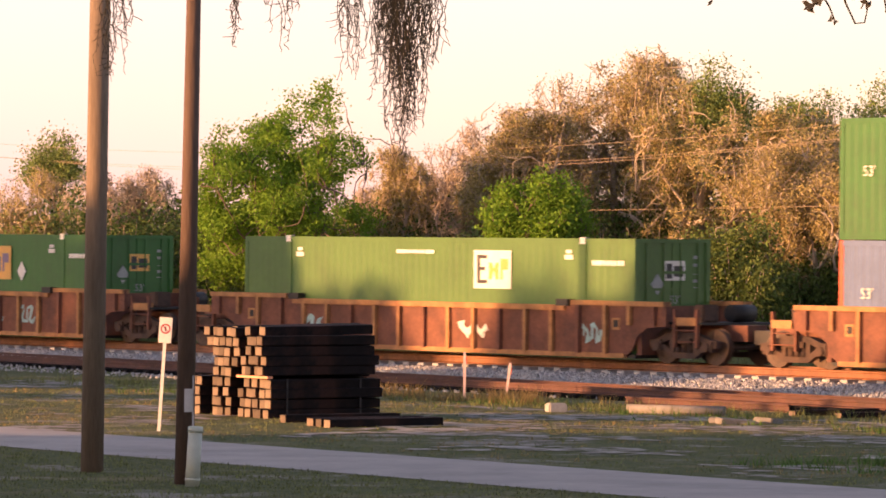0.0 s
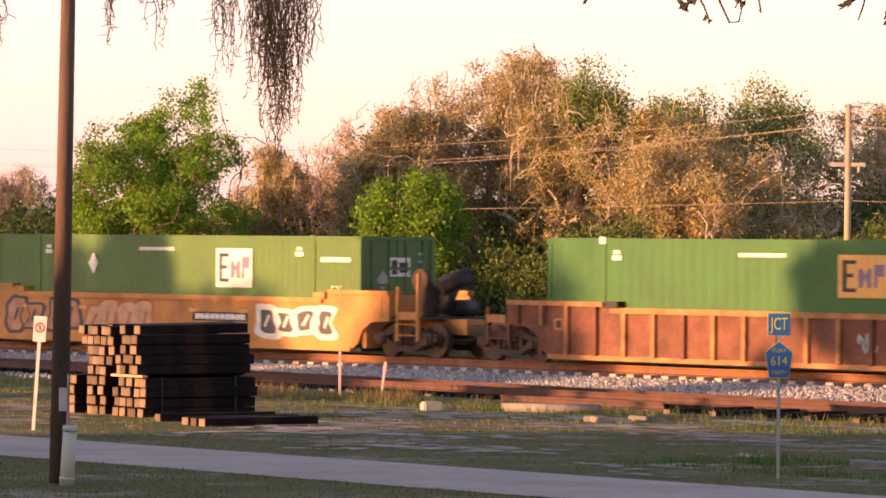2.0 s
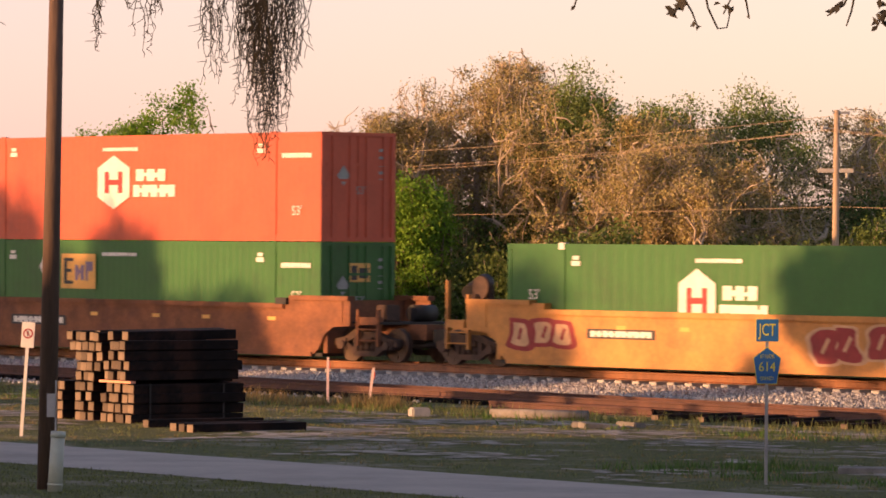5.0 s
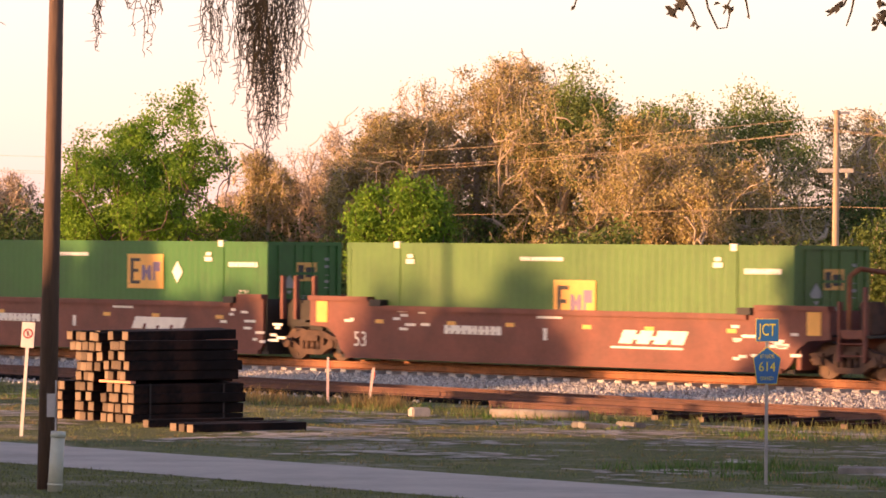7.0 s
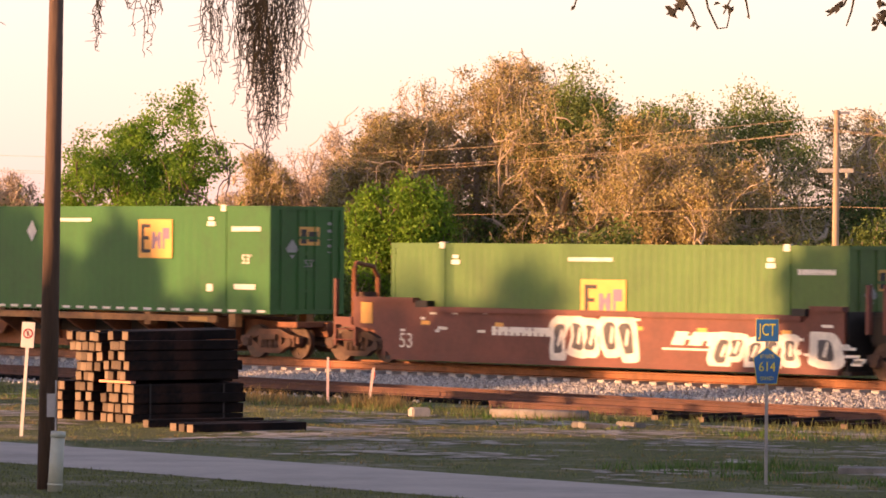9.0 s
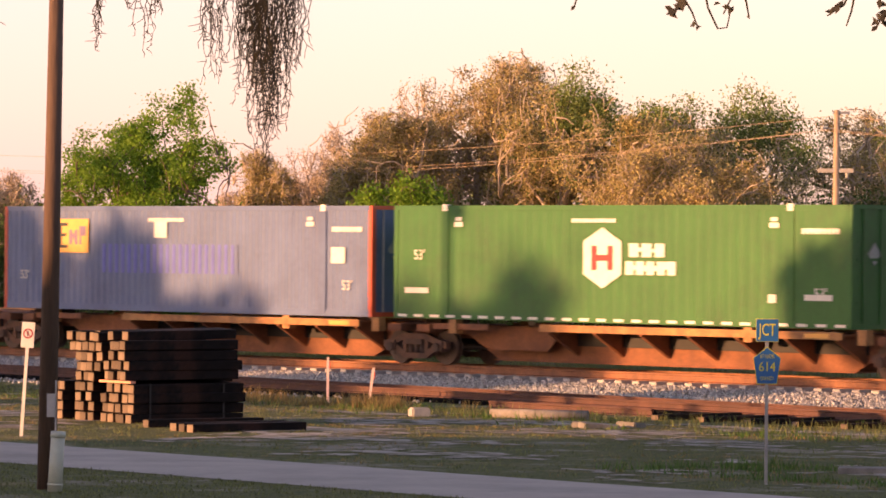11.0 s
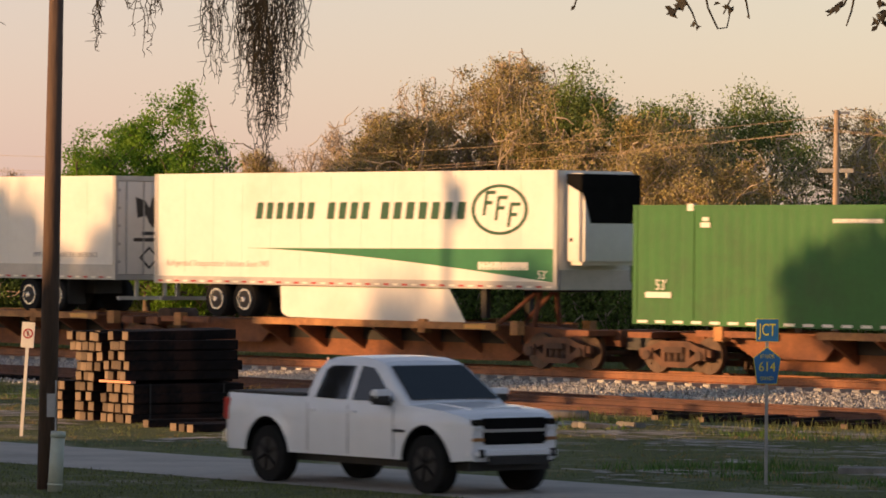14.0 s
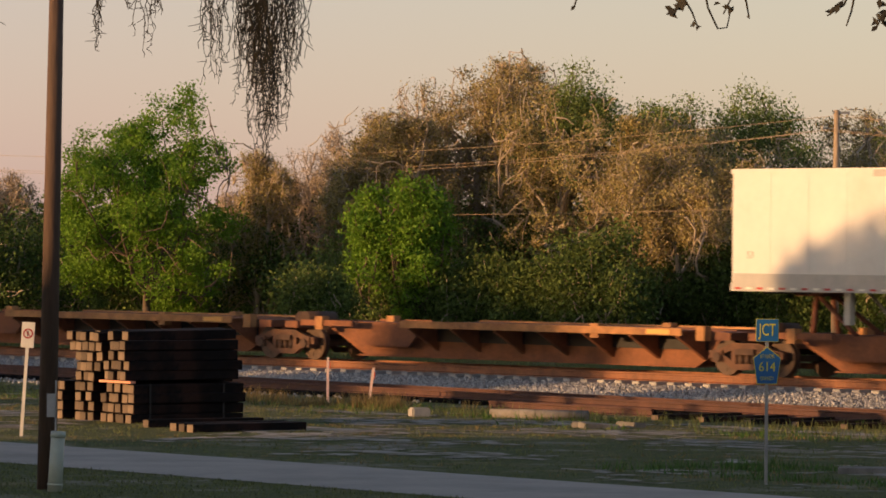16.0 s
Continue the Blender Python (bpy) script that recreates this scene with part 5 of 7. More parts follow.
def blades(name, p0, p1, o0, o1, n, h0, h1, material, label, seed, keep=None, width=0.012):
    """Upright tapering grass blades in tufts."""
    rng = np.random.default_rng(seed)
    m = n // 7
    tp, to = rng.uniform(p0, p1, m), rng.uniform(o0, o1, m)
    if keep is not None:
        ok = np.array([keep(a, b) for a, b in zip(tp, to)])
        tp, to = tp[ok], to[ok]
    m = len(tp)
    p = (tp[:, None] + rng.normal(0, 0.06, (m, 7))).ravel()
    o = (to[:, None] + rng.normal(0, 0.06, (m, 7))).ravel()
    n = len(p)
    z = 0.25 * np.clip((-o - 8) / 16, 0, 1)
    h = rng.uniform(h0, h1, n) * np.repeat(rng.uniform(0.5, 1.3, m), 7)
    c = np.stack([p * TC + o * TS, NEAR - p * TS + o * TC, z - 0.02], 1)
    a = rng.uniform(0, math.tau, n)
    side = np.stack([np.cos(a), np.sin(a), 0 * a], 1) * width
    lean = np.stack([rng.normal(0, 0.35, n), rng.normal(0, 0.35, n), np.ones(n)], 1) * h[:, None]
    v = np.stack([c - side, c + side, c + lean], 1).reshape(-1, 3)
    quick(name, v, np.arange(3 * n).reshape(-1, 3), material, label, "grass")


# ---- trees ----
def limb_tubes(paths, seg=6):
    """Tapered bent tubes round paths of (point, radius)."""
    bm = bmesh.new()
    for path in paths:
        prev = None
        for i, (c, r) in enumerate(path):
            d = (path[min(i + 1, len(path) - 1)][0] - path[max(i - 1, 0)][0]).normalized()
            x = d.orthogonal().normalized()
            y = d.cross(x)
            if prev is not None:
                x = (prev - d * prev.dot(d)).normalized()
                y = d.cross(x)
            prev = x
            ring = [bm.verts.new(c + x * (r * math.cos(k * math.tau / seg)) + y * (r * math.sin(k * math.tau / seg))) for k in range(seg)]
            if i:
                for k in range(seg):
                    bm.faces.new((last[k], last[(k + 1) % seg], ring[(k + 1) % seg], ring[k])).smooth = True
            last = ring
    return bm


def grow(rnd, start, way, length, radius, depth, paths, tips, spread, gnarl, rise_):
    n = 5
    path = [(start, radius)]
    p, d = start.copy(), way.normalized()
    for k in range(n):
        d = (d + Vector((rnd.gauss(0, gnarl), rnd.gauss(0, gnarl), rnd.gauss(0, gnarl) + rise_))).normalized()
        p = p + d * (length / n)
        path.append((p.copy(), radius * (1 - 0.62 * (k + 1) / n)))
        if depth <= 1 and k >= 1:
            tips.append((p.copy(), d.copy()))
    paths.append(path)
    if depth <= 0:
        return
    kids = 3 if depth > 1 else 4
    for k in range(kids):
        i = rnd.randint(2, n)
        base, r = path[i]
        side = Vector((rnd.gauss(0, 1), rnd.gauss(0, 1), rnd.gauss(0.1, 0.5))).normalized()
        dd = (d * (1 - spread) + side * spread).normalized()
        grow(rnd, base, dd, length * rnd.uniform(0.5, 0.8), max(r * 0.78, 0.026), depth - 1, paths, tips, spread, gnarl, rise_)


def leaves_round(rng, tips, per, clump, size, squash=0.8):
    """Small bent leaves scattered in clumps round the tips."""
    c = np.array([t[0] for t in tips])
    n = len(c) * per
    c = np.repeat(c, per, 0) + rng.normal(0, 1, (n, 3)) * clump * np.array([1, 1, squash])
    a = rng.normal(0, 1, (n, 3))
    a /= np.linalg.norm(a, axis=1)[:, None]
    b = np.cross(a, rng.normal(0, 1, (n, 3)))
    b /= np.linalg.norm(b, axis=1)[:, None] + 1e-9
    s = rng.uniform(0.5, 1.3, (n, 1)) * size
    v = np.stack([c - a * s, c + b * s * 0.55, c + a * s, c - b * s * 0.55], 1).reshape(-1, 3)
    return v, np.arange(4 * n).reshape(-1, 4)


def tree(name, label, x, y, height, width, leaf, seed, per=10, clump=0.45, size=0.10, trunk=0.22, lean=0.0, fork=0.3, depth=3, spread=0.55, gnarl=0.22, boughs=6, rise_=0.05, bark=None, squash=0.8, second=None, dome=True, lumps=0.2, every=1, bare=0.0):
    """A trunk that forks into limbs and a crown of small leaves about the limbs' ends, fitted to a height and a width."""
    rnd = random.Random(seed)
    paths, tips = [], []
    top = Vector((lean, 0, fork * height))
    paths.append([(Vector((0, 0, -0.1)), trunk * 1.35), (Vector((lean * 0.2, 0, fork * height * 0.3)), trunk), (Vector((lean * 0.6, 0.05, fork * height * 0.7)), trunk * 0.9), (top, trunk * 0.8)])
    for k in range(boughs):
        a = k * math.tau / boughs + rnd.uniform(-0.4, 0.4)
        up = rnd.uniform(0.5, 1.3)
        grow(rnd, top - Vector((0, 0, rnd.uniform(0, 0.25) * fork * height)), Vector((math.cos(a), math.sin(a), up)), height * 0.42, trunk * 0.55, depth, paths, tips, spread, gnarl, rise_)
    # fit to the height and width wanted
    pts = np.array([t[0] for t in tips])
    kx = width / (np.percentile(pts[:, 0], 94) - np.percentile(pts[:, 0], 6) + 2 * clump)
    kz = (height - clump) / np.percentile(pts[:, 2], 96)

    def fit(v):
        return Vector((v.x * kx, v.y * kx, v.z * kz))
    paths = [[(fit(c), r) for c, r in path] for path in paths]
    tips = [(fit(c), d) for c, d in tips]
    if dome:
        # keep the crown under a rounded, slightly uneven outline
        zc = height * 0.42

        def inside(c, slack=1.0):
            e = 1 + lumps * noise.noise((c.x * 0.5 + seed, c.z * 0.5, c.y * 0.2))
            up = max(0.0, c.z - zc) / (height - zc)
            return abs(c.x / (width * 0.5)) ** 3 + abs(c.y / (width * 0.6)) ** 3 + up ** 3 < (slack * e) ** 3
        tips = [q for q in tips if inside(q[0], 0.97)]
        paths = paths[:1] + [q for q in paths[1:] if inside(q[-1][0], 1.02)]
    if bare:
        # the lower limbs are gone: the crown is a cap on a tall stem
        tips = [q for q in tips if q[0].z > bare * height * (1 + 0.12 * noise.noise((q[0].x, q[0].y, seed)))]
        paths = paths[:1] + [q for q in paths[1:] if q[-1][0].z > bare * height]
    t = thing(name, label, "tree", m=pose(x, y, 0))
    part("trunk", limb_tubes(paths), bark or M_BARK, t)
    rng = np.random.default_rng(seed)
    v, f = leaves_round(rng, tips[::every], per, clump, size, squash)
    quick("crown", v, f, leaf, parent=t)
    if second:
        v, f = leaves_round(rng, tips[::3], max(1, per // 2), clump * 1.2, size, squash)
        quick("leaf_spray", v, f, second, parent=t)
    return t


# ---- the place beyond the train ----
def backwoods():
    S = 1 / 7911.8

    def col(x, y, dist):
        return ((x - 784) * S * dist, dist, EYE + (434 + (x - 784) * 0.0078 - y) * S * dist)

    def put(kind, label, x, y, dist, w, leaf, seed, **k):
        X, Y, h = col(x, y, dist)
        return tree(kind, label, X, Y, h, w * S * dist, leaf, seed, **k)

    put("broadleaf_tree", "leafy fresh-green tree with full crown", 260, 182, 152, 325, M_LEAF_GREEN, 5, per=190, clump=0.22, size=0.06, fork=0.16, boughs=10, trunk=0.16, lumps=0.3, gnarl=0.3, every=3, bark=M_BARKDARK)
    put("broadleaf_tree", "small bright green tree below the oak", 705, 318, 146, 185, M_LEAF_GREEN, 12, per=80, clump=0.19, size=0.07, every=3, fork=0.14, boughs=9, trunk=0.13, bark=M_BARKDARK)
    oak = dict(per=18, clump=0.17, size=0.05, depth=4, gnarl=0.34, spread=0.62, rise_=0.02, trunk=0.34)
    put("live_oak", "spreading oak with sparse brown leaves and bare limbs", 848, 97, 160, 360, M_LEAF_BROWN, 13, fork=0.30, boughs=9, second=M_LEAF_TWIG, **oak)
    put("live_oak", "low spreading oak with thin brown leaves", 690, 200, 157, 260, M_LEAF_BROWN, 22, fork=0.28, boughs=8, second=M_LEAF_TWIG, **oak)
    put("live_oak", "broad oak with pale limbs and thin foliage", 985, 150, 156, 260, M_LEAF_BROWN, 23, fork=0.26, boughs=8, second=M_LEAF_DARK, **oak)
    put("live_oak", "twisted oak with thin brown foliage and pale limbs", 1130, 200, 151, 380, M_LEAF_BROWN, 14, fork=0.22, boughs=8, second=M_LEAF_DARK, **oak)
    put("live_oak", "twisted oak with thin brown foliage and pale limbs", 1330, 222, 152, 380, M_LEAF_BROWN, 15, fork=0.22, boughs=8, second=M_LEAF_DARK, **oak)
    put("live_oak", "brown-leaved oak at the wood's edge", 1540, 196, 160, 330, M_LEAF_BROWN, 16, fork=0.25, boughs=8, second=M_LEAF_TWIG, **oak)
    put("live_oak", "twisted oak with thin brown foliage and pale limbs", 1235, 238, 148, 330, M_LEAF_BROWN, 24, fork=0.20, boughs=8, second=M_LEAF_TWIG, **oak)
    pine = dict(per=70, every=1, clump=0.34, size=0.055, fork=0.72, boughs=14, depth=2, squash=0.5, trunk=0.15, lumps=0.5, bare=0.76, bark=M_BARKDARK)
    put("pine_tree", "dark green flat-topped pine above the oaks", 1048, 124, 157, 165, M_LEAF_PINE, 17, **pine)
    put("pine_tree", "dark green pine above the oaks", 1150, 164, 156, 170, M_LEAF_PINE, 18, **pine)
    put("pine_tree", "dark green rounded pine above the oaks", 1344, 180, 157, 225, M_LEAF_PINE, 19, **pine)
    put("pine_tree", "tall flat-topped pine standing alone", -152, 246, 175, 110, M_LEAF_PINE, 20, **pine)
    put("pine_tree", "dark green pine behind the oaks", 1600, 205, 172, 160, M_LEAF_PINE, 21, **pine)
    bare = dict(per=8, clump=0.14, size=0.04, depth=4, gnarl=0.28, spread=0.5, rise_=0.08, trunk=0.13, boughs=7, fork=0.25)
    for k, (x, y, w) in enumerate(((455, 262, 150), (545, 246, 170), (625, 218, 180), (770, 150, 160), (20, 300, 130), (-60, 308, 160), (-190, 300, 160), (420, 330, 120), (600, 330, 200))):
        put("bare_tree", "nearly leafless twiggy tree with pinkish haze of buds", x, y, 158 + (k * 3) % 8, w, M_LEAF_TWIG if k % 3 else M_LEAF_BROWN, 30 + k, **bare)
    for k, x in enumerate(range(-330, 1760, 130)):
        y = (350, 372, 338, 362)[k % 4] + (40 if 380 < x < 700 else 0)
        put("shrub", ("dense dark green shrub below the trees", "dull green scrub bush below the trees")[k % 2], x + (k * 37) % 50, y, 153 + (k * 7) % 12, 230, (M_LEAF_DARK, M_LEAF_PINE, M_LEAF_DARK)[k % 3], 60 + k,
            per=34, clump=0.45, size=0.075, fork=0.12, boughs=8, depth=2, trunk=0.09, rise_=0.0, spread=0.7)
    for k, x in enumerate(range(-400, 1860, 150)):
        put("shrub", "dim dark green thicket at the back of the wood", x, 375 + (k * 31) % 40, 182, 300, M_LEAF_DARK, 90 + k, per=30, clump=0.7, size=0.2, fork=0.1, boughs=8, depth=2, trunk=0.08, rise_=0.0, spread=0.7)
    for k, x in enumerate(range(560, 1640, 85)):
        put("shrub", "sunlit green scrub bush before the wood", x + (k * 29) % 40, (432, 402, 455, 418, 446)[k % 5] + (30 if x < 980 else 0), 142 + (k * 5) % 6, 135, M_LEAF_SCRUB, 120 + k,
            per=40, clump=0.32, size=0.07, fork=0.12, boughs=8, depth=2, trunk=0.06, rise_=0.0, spread=0.7, lumps=0.5)
    # line of poles with wires beyond the railway
    X, Y, h = col(1478, 195, 138)
    p = thing("utility_pole", "sunlit wooden utility pole with a crossarm", "utility pole", m=pose(X, Y, 0))
    part("pole", rod(bmesh.new(), (0, 0, -0.1), (0.02, 0, h), 0.125, 0.09, 12), M_POLEPALE, p)
    part("crossarm", boxes((-0.55, 0.55, -0.07, 0.07, h - 1.93, h - 1.80)), M_CONCRETE, p, "pale crossarm", bevel=0.01)
    part("bracket", boxes((-0.1, 0.42, -0.05, 0.05, h - 0.12, h - 0.04)), M_POST, p)
    bm = rod(bmesh.new(), (-0.42, -0.1, h - 0.62), (-0.42, -0.1, h - 0.50), 0.06, seg=10)
    rod(bm, (-0.42, -0.1, h - 0.56), (0, 0, h - 0.56), 0.02, seg=6)
    part("insulator", bm, M_CONCRETE, p)
    part("lamp_bracket", rod(bmesh.new(), (0.35, 0, h - 2.1), (0.35, 0, h - 1.93), 0.05, seg=8), M_CONCRETE, p)
    # the wires run beside the railway to the next pole, out of sight
    for x1, y1, sag in ((1474, 205, 1.0), (1455, 231, 1.1), (1470, 229, 1.25), (1482, 366, 0.3)):
        for far in (60.0, -50.0):
            a = Vector(col(x1, y1, 138))
            b = a + Vector((-TC * far, TS * far, 0))
            path = []
            for i in range(25):
                u = i / 24
                path.append((a.lerp(b, u) - Vector((0, 0, sag * 4 * u * (1 - u))), 0.008))
            tagged(part("overhead_wire", limb_tubes([path], 4), M_POLEPALE), "thin sunlit overhead wire", "cable", "overhead wires")



def shade_trees():
    """Trees beyond the view towards the sun, known from the shadows that they throw on the train and the verge."""
    def stand(x, y, h, w, seed, dist=55, per=30, fork=0.55, clear=0.0):
        P = Vector((x, y, 0)) + Vector((TO_SUN.x, TO_SUN.y, 0)) * dist
        tree("roadside_oak", "leafy roadside oak throwing long evening shade", P.x, P.y, h + TO_SUN.z * dist, w, M_LEAF_DARK, seed, per=per * 2, clump=0.5, size=0.28, fork=fork, boughs=8, depth=2, trunk=0.2, lumps=0.4,
             bare=(clear + TO_SUN.z * dist) / (h + TO_SUN.z * dist) if clear else 0.0)
    for k, (x, y, h, w, d) in enumerate(((-12.6, 128.4, 4.5, 6.0, 60), (-17.5, 133.8, 4.3, 6.0, 58), (-9.0, 124.3, 3.5, 2.6, 56), (-6.0, 121.0, 1.6, 3.0, 64), (-1.6, 116.0, 2.5, 2.6, 88), (0.4, 113.7, 1.8, 2.0, 60), (2.3, 111.6, 2.9, 2.0, 75), (9.6, 103.3, 3.9, 2.6, 50), (12.5, 100, 4.2, 4.0, 58), (6.6, 104.9, 0.7, 0.8, 56))):
        stand(x, y, h, w, 200 + k, d, 12 if d > 70 else 30, fork=0.76 if x > 9 else 0.55, clear=1.7 if x > 9 else 0.0)
    # shade over the road and the verge
    for k, (x, y, h, w, d) in enumerate(((4, 60, 2.6, 9, 40), (-3, 66, 2.6, 9, 44), (-7.0, 64.5, 3.3, 5, 42), (-9, 72, 0.6, 6, 40), (2, 76, 1.0, 7, 46), (9, 68, 0.9, 4, 48), (5.5, 53.5, 3.0, 9, 38), (0, 59, 2.9, 7, 40))):
        stand(x, y, h, w, 230 + k, d, 36, 0.25)
    P = Vector((0.1, 114.05, 0)) + Vector((TO_SUN.x, TO_SUN.y, 0)) * 50
    p = thing("utility_pole", "wooden utility pole with a transformer can", "utility pole", m=pose(P.x, P.y, 0))
    h = 10.6 + 0.0
    part("pole", rod(bmesh.new(), (0, 0, -0.1), (0, 0, h + 1.0), 0.17, 0.12, 12), M_POLE, p)
    part("transformer", rod(bmesh.new(), (0.2, -0.3, h - 0.7), (0.2, -0.3, h + 0.3), 0.26, seg=14), M_GREYRAIL, p)


def sky_screen_trees():
    """Unseen trees added on the eye's far sides to hold back low skylight."""
    for k, (x, y, h) in enumerate(((34, 92, 13), (40, 76, 14), (44, 60, 13), (47, 44, 15), (45, 28, 14), (40, 12, 14), (30, -4, 14), (16, -14, 13), (0, -18, 14), (-16, -16, 13))):
        tree("sky_screen_oak", "added unseen oak that holds back skylight", x, y, h - 5, 13, M_LEAF_DARK, 300 + k, per=34, clump=0.9, size=0.5, fork=0.15, boughs=8, depth=2, trunk=0.35)


# ---- the verge: ties, poles, signs ----
def tie_mesh(name, L=2.5):
    bm = boxes((0, L, -0.108, 0.108, 0, 0.18))
    bmesh.ops.bevel(bm, geom=bm.edges[:], offset=0.012, segments=1, affect="EDGES")
    bmesh.ops.recalc_face_normals(bm, faces=bm.faces)
    me = bpy.data.meshes.new(name)
    for f in bm.faces:
        f.material_index = 1 if abs(f.normal.x) > 0.9 else 0
    bm.to_mesh(me)
    bm.free()
    me.materials.append(M_TIE), me.materials.append(M_ENDGRAIN)
    return me


TIE = tie_mesh("railroad_tie")
ALONG = 36.0     # the way the stacked ties lie


def tie_stack(corner, columns, rows, label, seed, z0, skip=(), turn=0.0):
    """Ties stacked crosswise to the view, their pale ends towards the lane."""
    rnd = random.Random(seed)
    s = thing("railroad_tie_stack", label, "railway ties", m=pose(corner[0], corner[1], z0, 0, 0, ALONG + turn))
    for r in range(rows):
        for c in range(columns):
            if (c, r) in skip:
                continue
            o = new("tie", TIE)
            o.parent = s
            o.matrix_basis = pose(rnd.uniform(-0.06, 0.05), 0.115 + c * 0.228 + rnd.uniform(-0.012, 0.012), r * 0.19 + rnd.uniform(-0.008, 0.008), rnd.uniform(-5, 5), rnd.uniform(-0.3, 0.3), rnd.uniform(-0.9, 0.9))
    return s


LOOSE = ((-5.45, 82.3), (-4.86, 80.9), (-4.69, 80.6), (-4.52, 80.3))


def verge():
    K = (-5.80, 84.0)
    u = Vector((math.cos(radians(ALONG)), math.sin(radians(ALONG))))
    w = Vector((-u.y, u.x))
    def base(a, b):
        q = Vector(K) + w * a + u * b
        return (q.x, q.y)
    tie_stack(base(0, 0), 5, 4, "banded bundle of black creosoted ties with pale ends", 3, 0.24, {(4, 3)})
    tie_stack(base(0.12, -0.06), 4, 4, "upper bundle of black creosoted ties with pale ends", 4, 1.05, {(3, 3), (3, 2)}, -1.5)
    tie_stack(base(1.45, 0.0), 3, 4, "low stack of weathered ties beside the tall one", 6, 0.24, {(1, 2)})
    tie_stack(base(2.5, 0.0), 2, 4, "low stack of weathered ties at the pile's end", 7, 0.24)
    tie_stack(base(1.08, -0.05), 5, 5, "upper bundle of weathered ties on the low stacks", 9, 1.01, {(0, 0), (4, 0), (4, 1), (4, 2)}, 1.5)
    tie_stack(base(0.75, 0.25), 2, 4, "inner bundle of dark ties under the heap", 10, 1.0)
    heap = thing("railroad_tie_heap", "few rough brown ties thrown askew on the pile", "railway ties", m=pose(*base(0.35, 0.02), 1.80, 0, 0, ALONG))
    for x, y, z, rx, ry, rz in ((0.10, 0.15, 0.0, 3, -0.6, 2), (-0.05, 0.42, 0.0, -4, -0.4, -2), (0.25, 0.70, 0.0, 6, -0.8, 3), (0.02, 1.0, 0.0, 2, -0.5, -3)):
        o = new("tie", TIE)
        o.parent = heap
        o.matrix_basis = pose(x, y, z, rx, ry, rz)
    k = thing("wooden_lath", "sunlit orange board between two tie bundles", "board", m=pose(*base(-0.02, -0.09), 1.003, 0, 0, ALONG))
    part("board", boxes((0, 0.12, -0.02, 1.1, 0, 0.045)), M_STAKE, k)
    for dx in (0.35, 2.0):
        k = thing("steel_band", "dark steel strap round the tie bundle", "strap", "straps of the tie pile", pose(*base(-0.012, dx), 0.24, 0, 0, ALONG))
        part("strap", boxes((0, 0.04, -0.012, -0.002, 0, 0.76)), M_BLACK, k)
    rnd = random.Random(8)
    for x, y in LOOSE:
        o = new("railroad_tie", TIE)
        tagged(o, "loose dark tie lying in the grass", "railway tie", "loose ties")
        o.matrix_basis = pose(x, y, 0.22, 0, 0, ALONG + rnd.uniform(-3, 3))
    # wooden poles beside the lane
    p = thing("utility_pole", "dark treated wooden pole with a pale tag", "utility pole", m=pose(-5.43, 61.51, 0.25))
    h = 9.5
    part("pole", rod(bmesh.new(), (0, 0, -0.1), (0.12, 0, h), 0.135, 0.085, 16), M_POLEDARK, p)
    part("tag", boxes((0.01, 0.12, -0.15, -0.12, 1.0, 1.32)), M_GREYRAIL, p, "pale plastic tag")
    part("cable_guard", boxes((0.10, 0.135, -0.08, -0.04, 0.0, 1.5)), M_GREYRAIL, p)
    p = thing("utility_pole", "weathered grey-brown wooden pole in sandy ground", "utility pole", m=pose(-7.02, 64.41, 0.25))
    part("pole", rod(bmesh.new(), (0, 0, -0.1), (0.1, 0, 10.5), 0.165, 0.135, 18), M_POLE, p)
    # plastic marker post
    p = thing("cable_marker", "pale green plastic cable pedestal leaning slightly", "utility marker", m=pose(-5.27, 60.97, 0.25, 0, 3, 0))
    part("tube", rod(bmesh.new(), (0, 0, -0.02), (0, 0, 0.74), 0.10, 0.095, 18), M_PVC, p)
    part("cap", rod(bmesh.new(), (0, 0, 0.74), (0, 0, 0.82), 0.108, 0.098, 18), M_PVC, p)
    part("collar", rod(bmesh.new(), (0, 0, 0.08), (0, 0, 0.11), 0.108, 0.108, 18), M_PVC, p)
    # small warning sign
    s = thing("prohibition_sign", "small white prohibition sign on a leaning white post", "road sign", m=pose(-7.36, 78.28, 0.25, 0, 3.5, 0))
    part("post", boxes((-0.028, 0.028, -0.02, 0.02, -0.1, 2.0)), M_MARK, s)
    f = part("sign_face", boxes((-0.115, 0.115, -0.035, -0.02, 1.55, 2.0)), M_MARK, s, bevel=0.006)
    ring = bmesh.new()
    for k in range(20):
        a0, a1 = k * math.tau / 20, (k + 1) * math.tau / 20
        slab(ring, [(r * math.cos(a), 1.80 + r * math.sin(a)) for r, a in ((0.065, a0), (0.088, a0), (0.088, a1), (0.065, a1))], -0.039, -0.034)
    slab(ring, [(-0.055, 1.85), (-0.045, 1.86), (0.055, 1.75), (0.045, 1.74)], -0.0395, -0.034)
    part("red_ring", ring, M_REDMARK, f)
    part("symbol", boxes((-0.012, 0.012, -0.0375, -0.034, 1.755, 1.845)), M_DARKMARK, f)
    # county route sign
    s = thing("route_sign", "blue and yellow county route sign on a steel post", "road sign", m=pose(4.66, 64.15, 0.25, 0, 0, 2))
    part("post", boxes((-0.022, 0.022, -0.02, 0.02, -0.1, 2.38)), M_POST, s)
    j = part("junction_plate", boxes((-0.165, 0.165, -0.035, -0.023, 2.05, 2.38)), M_YELLOWMARK, s, bevel=0.004)
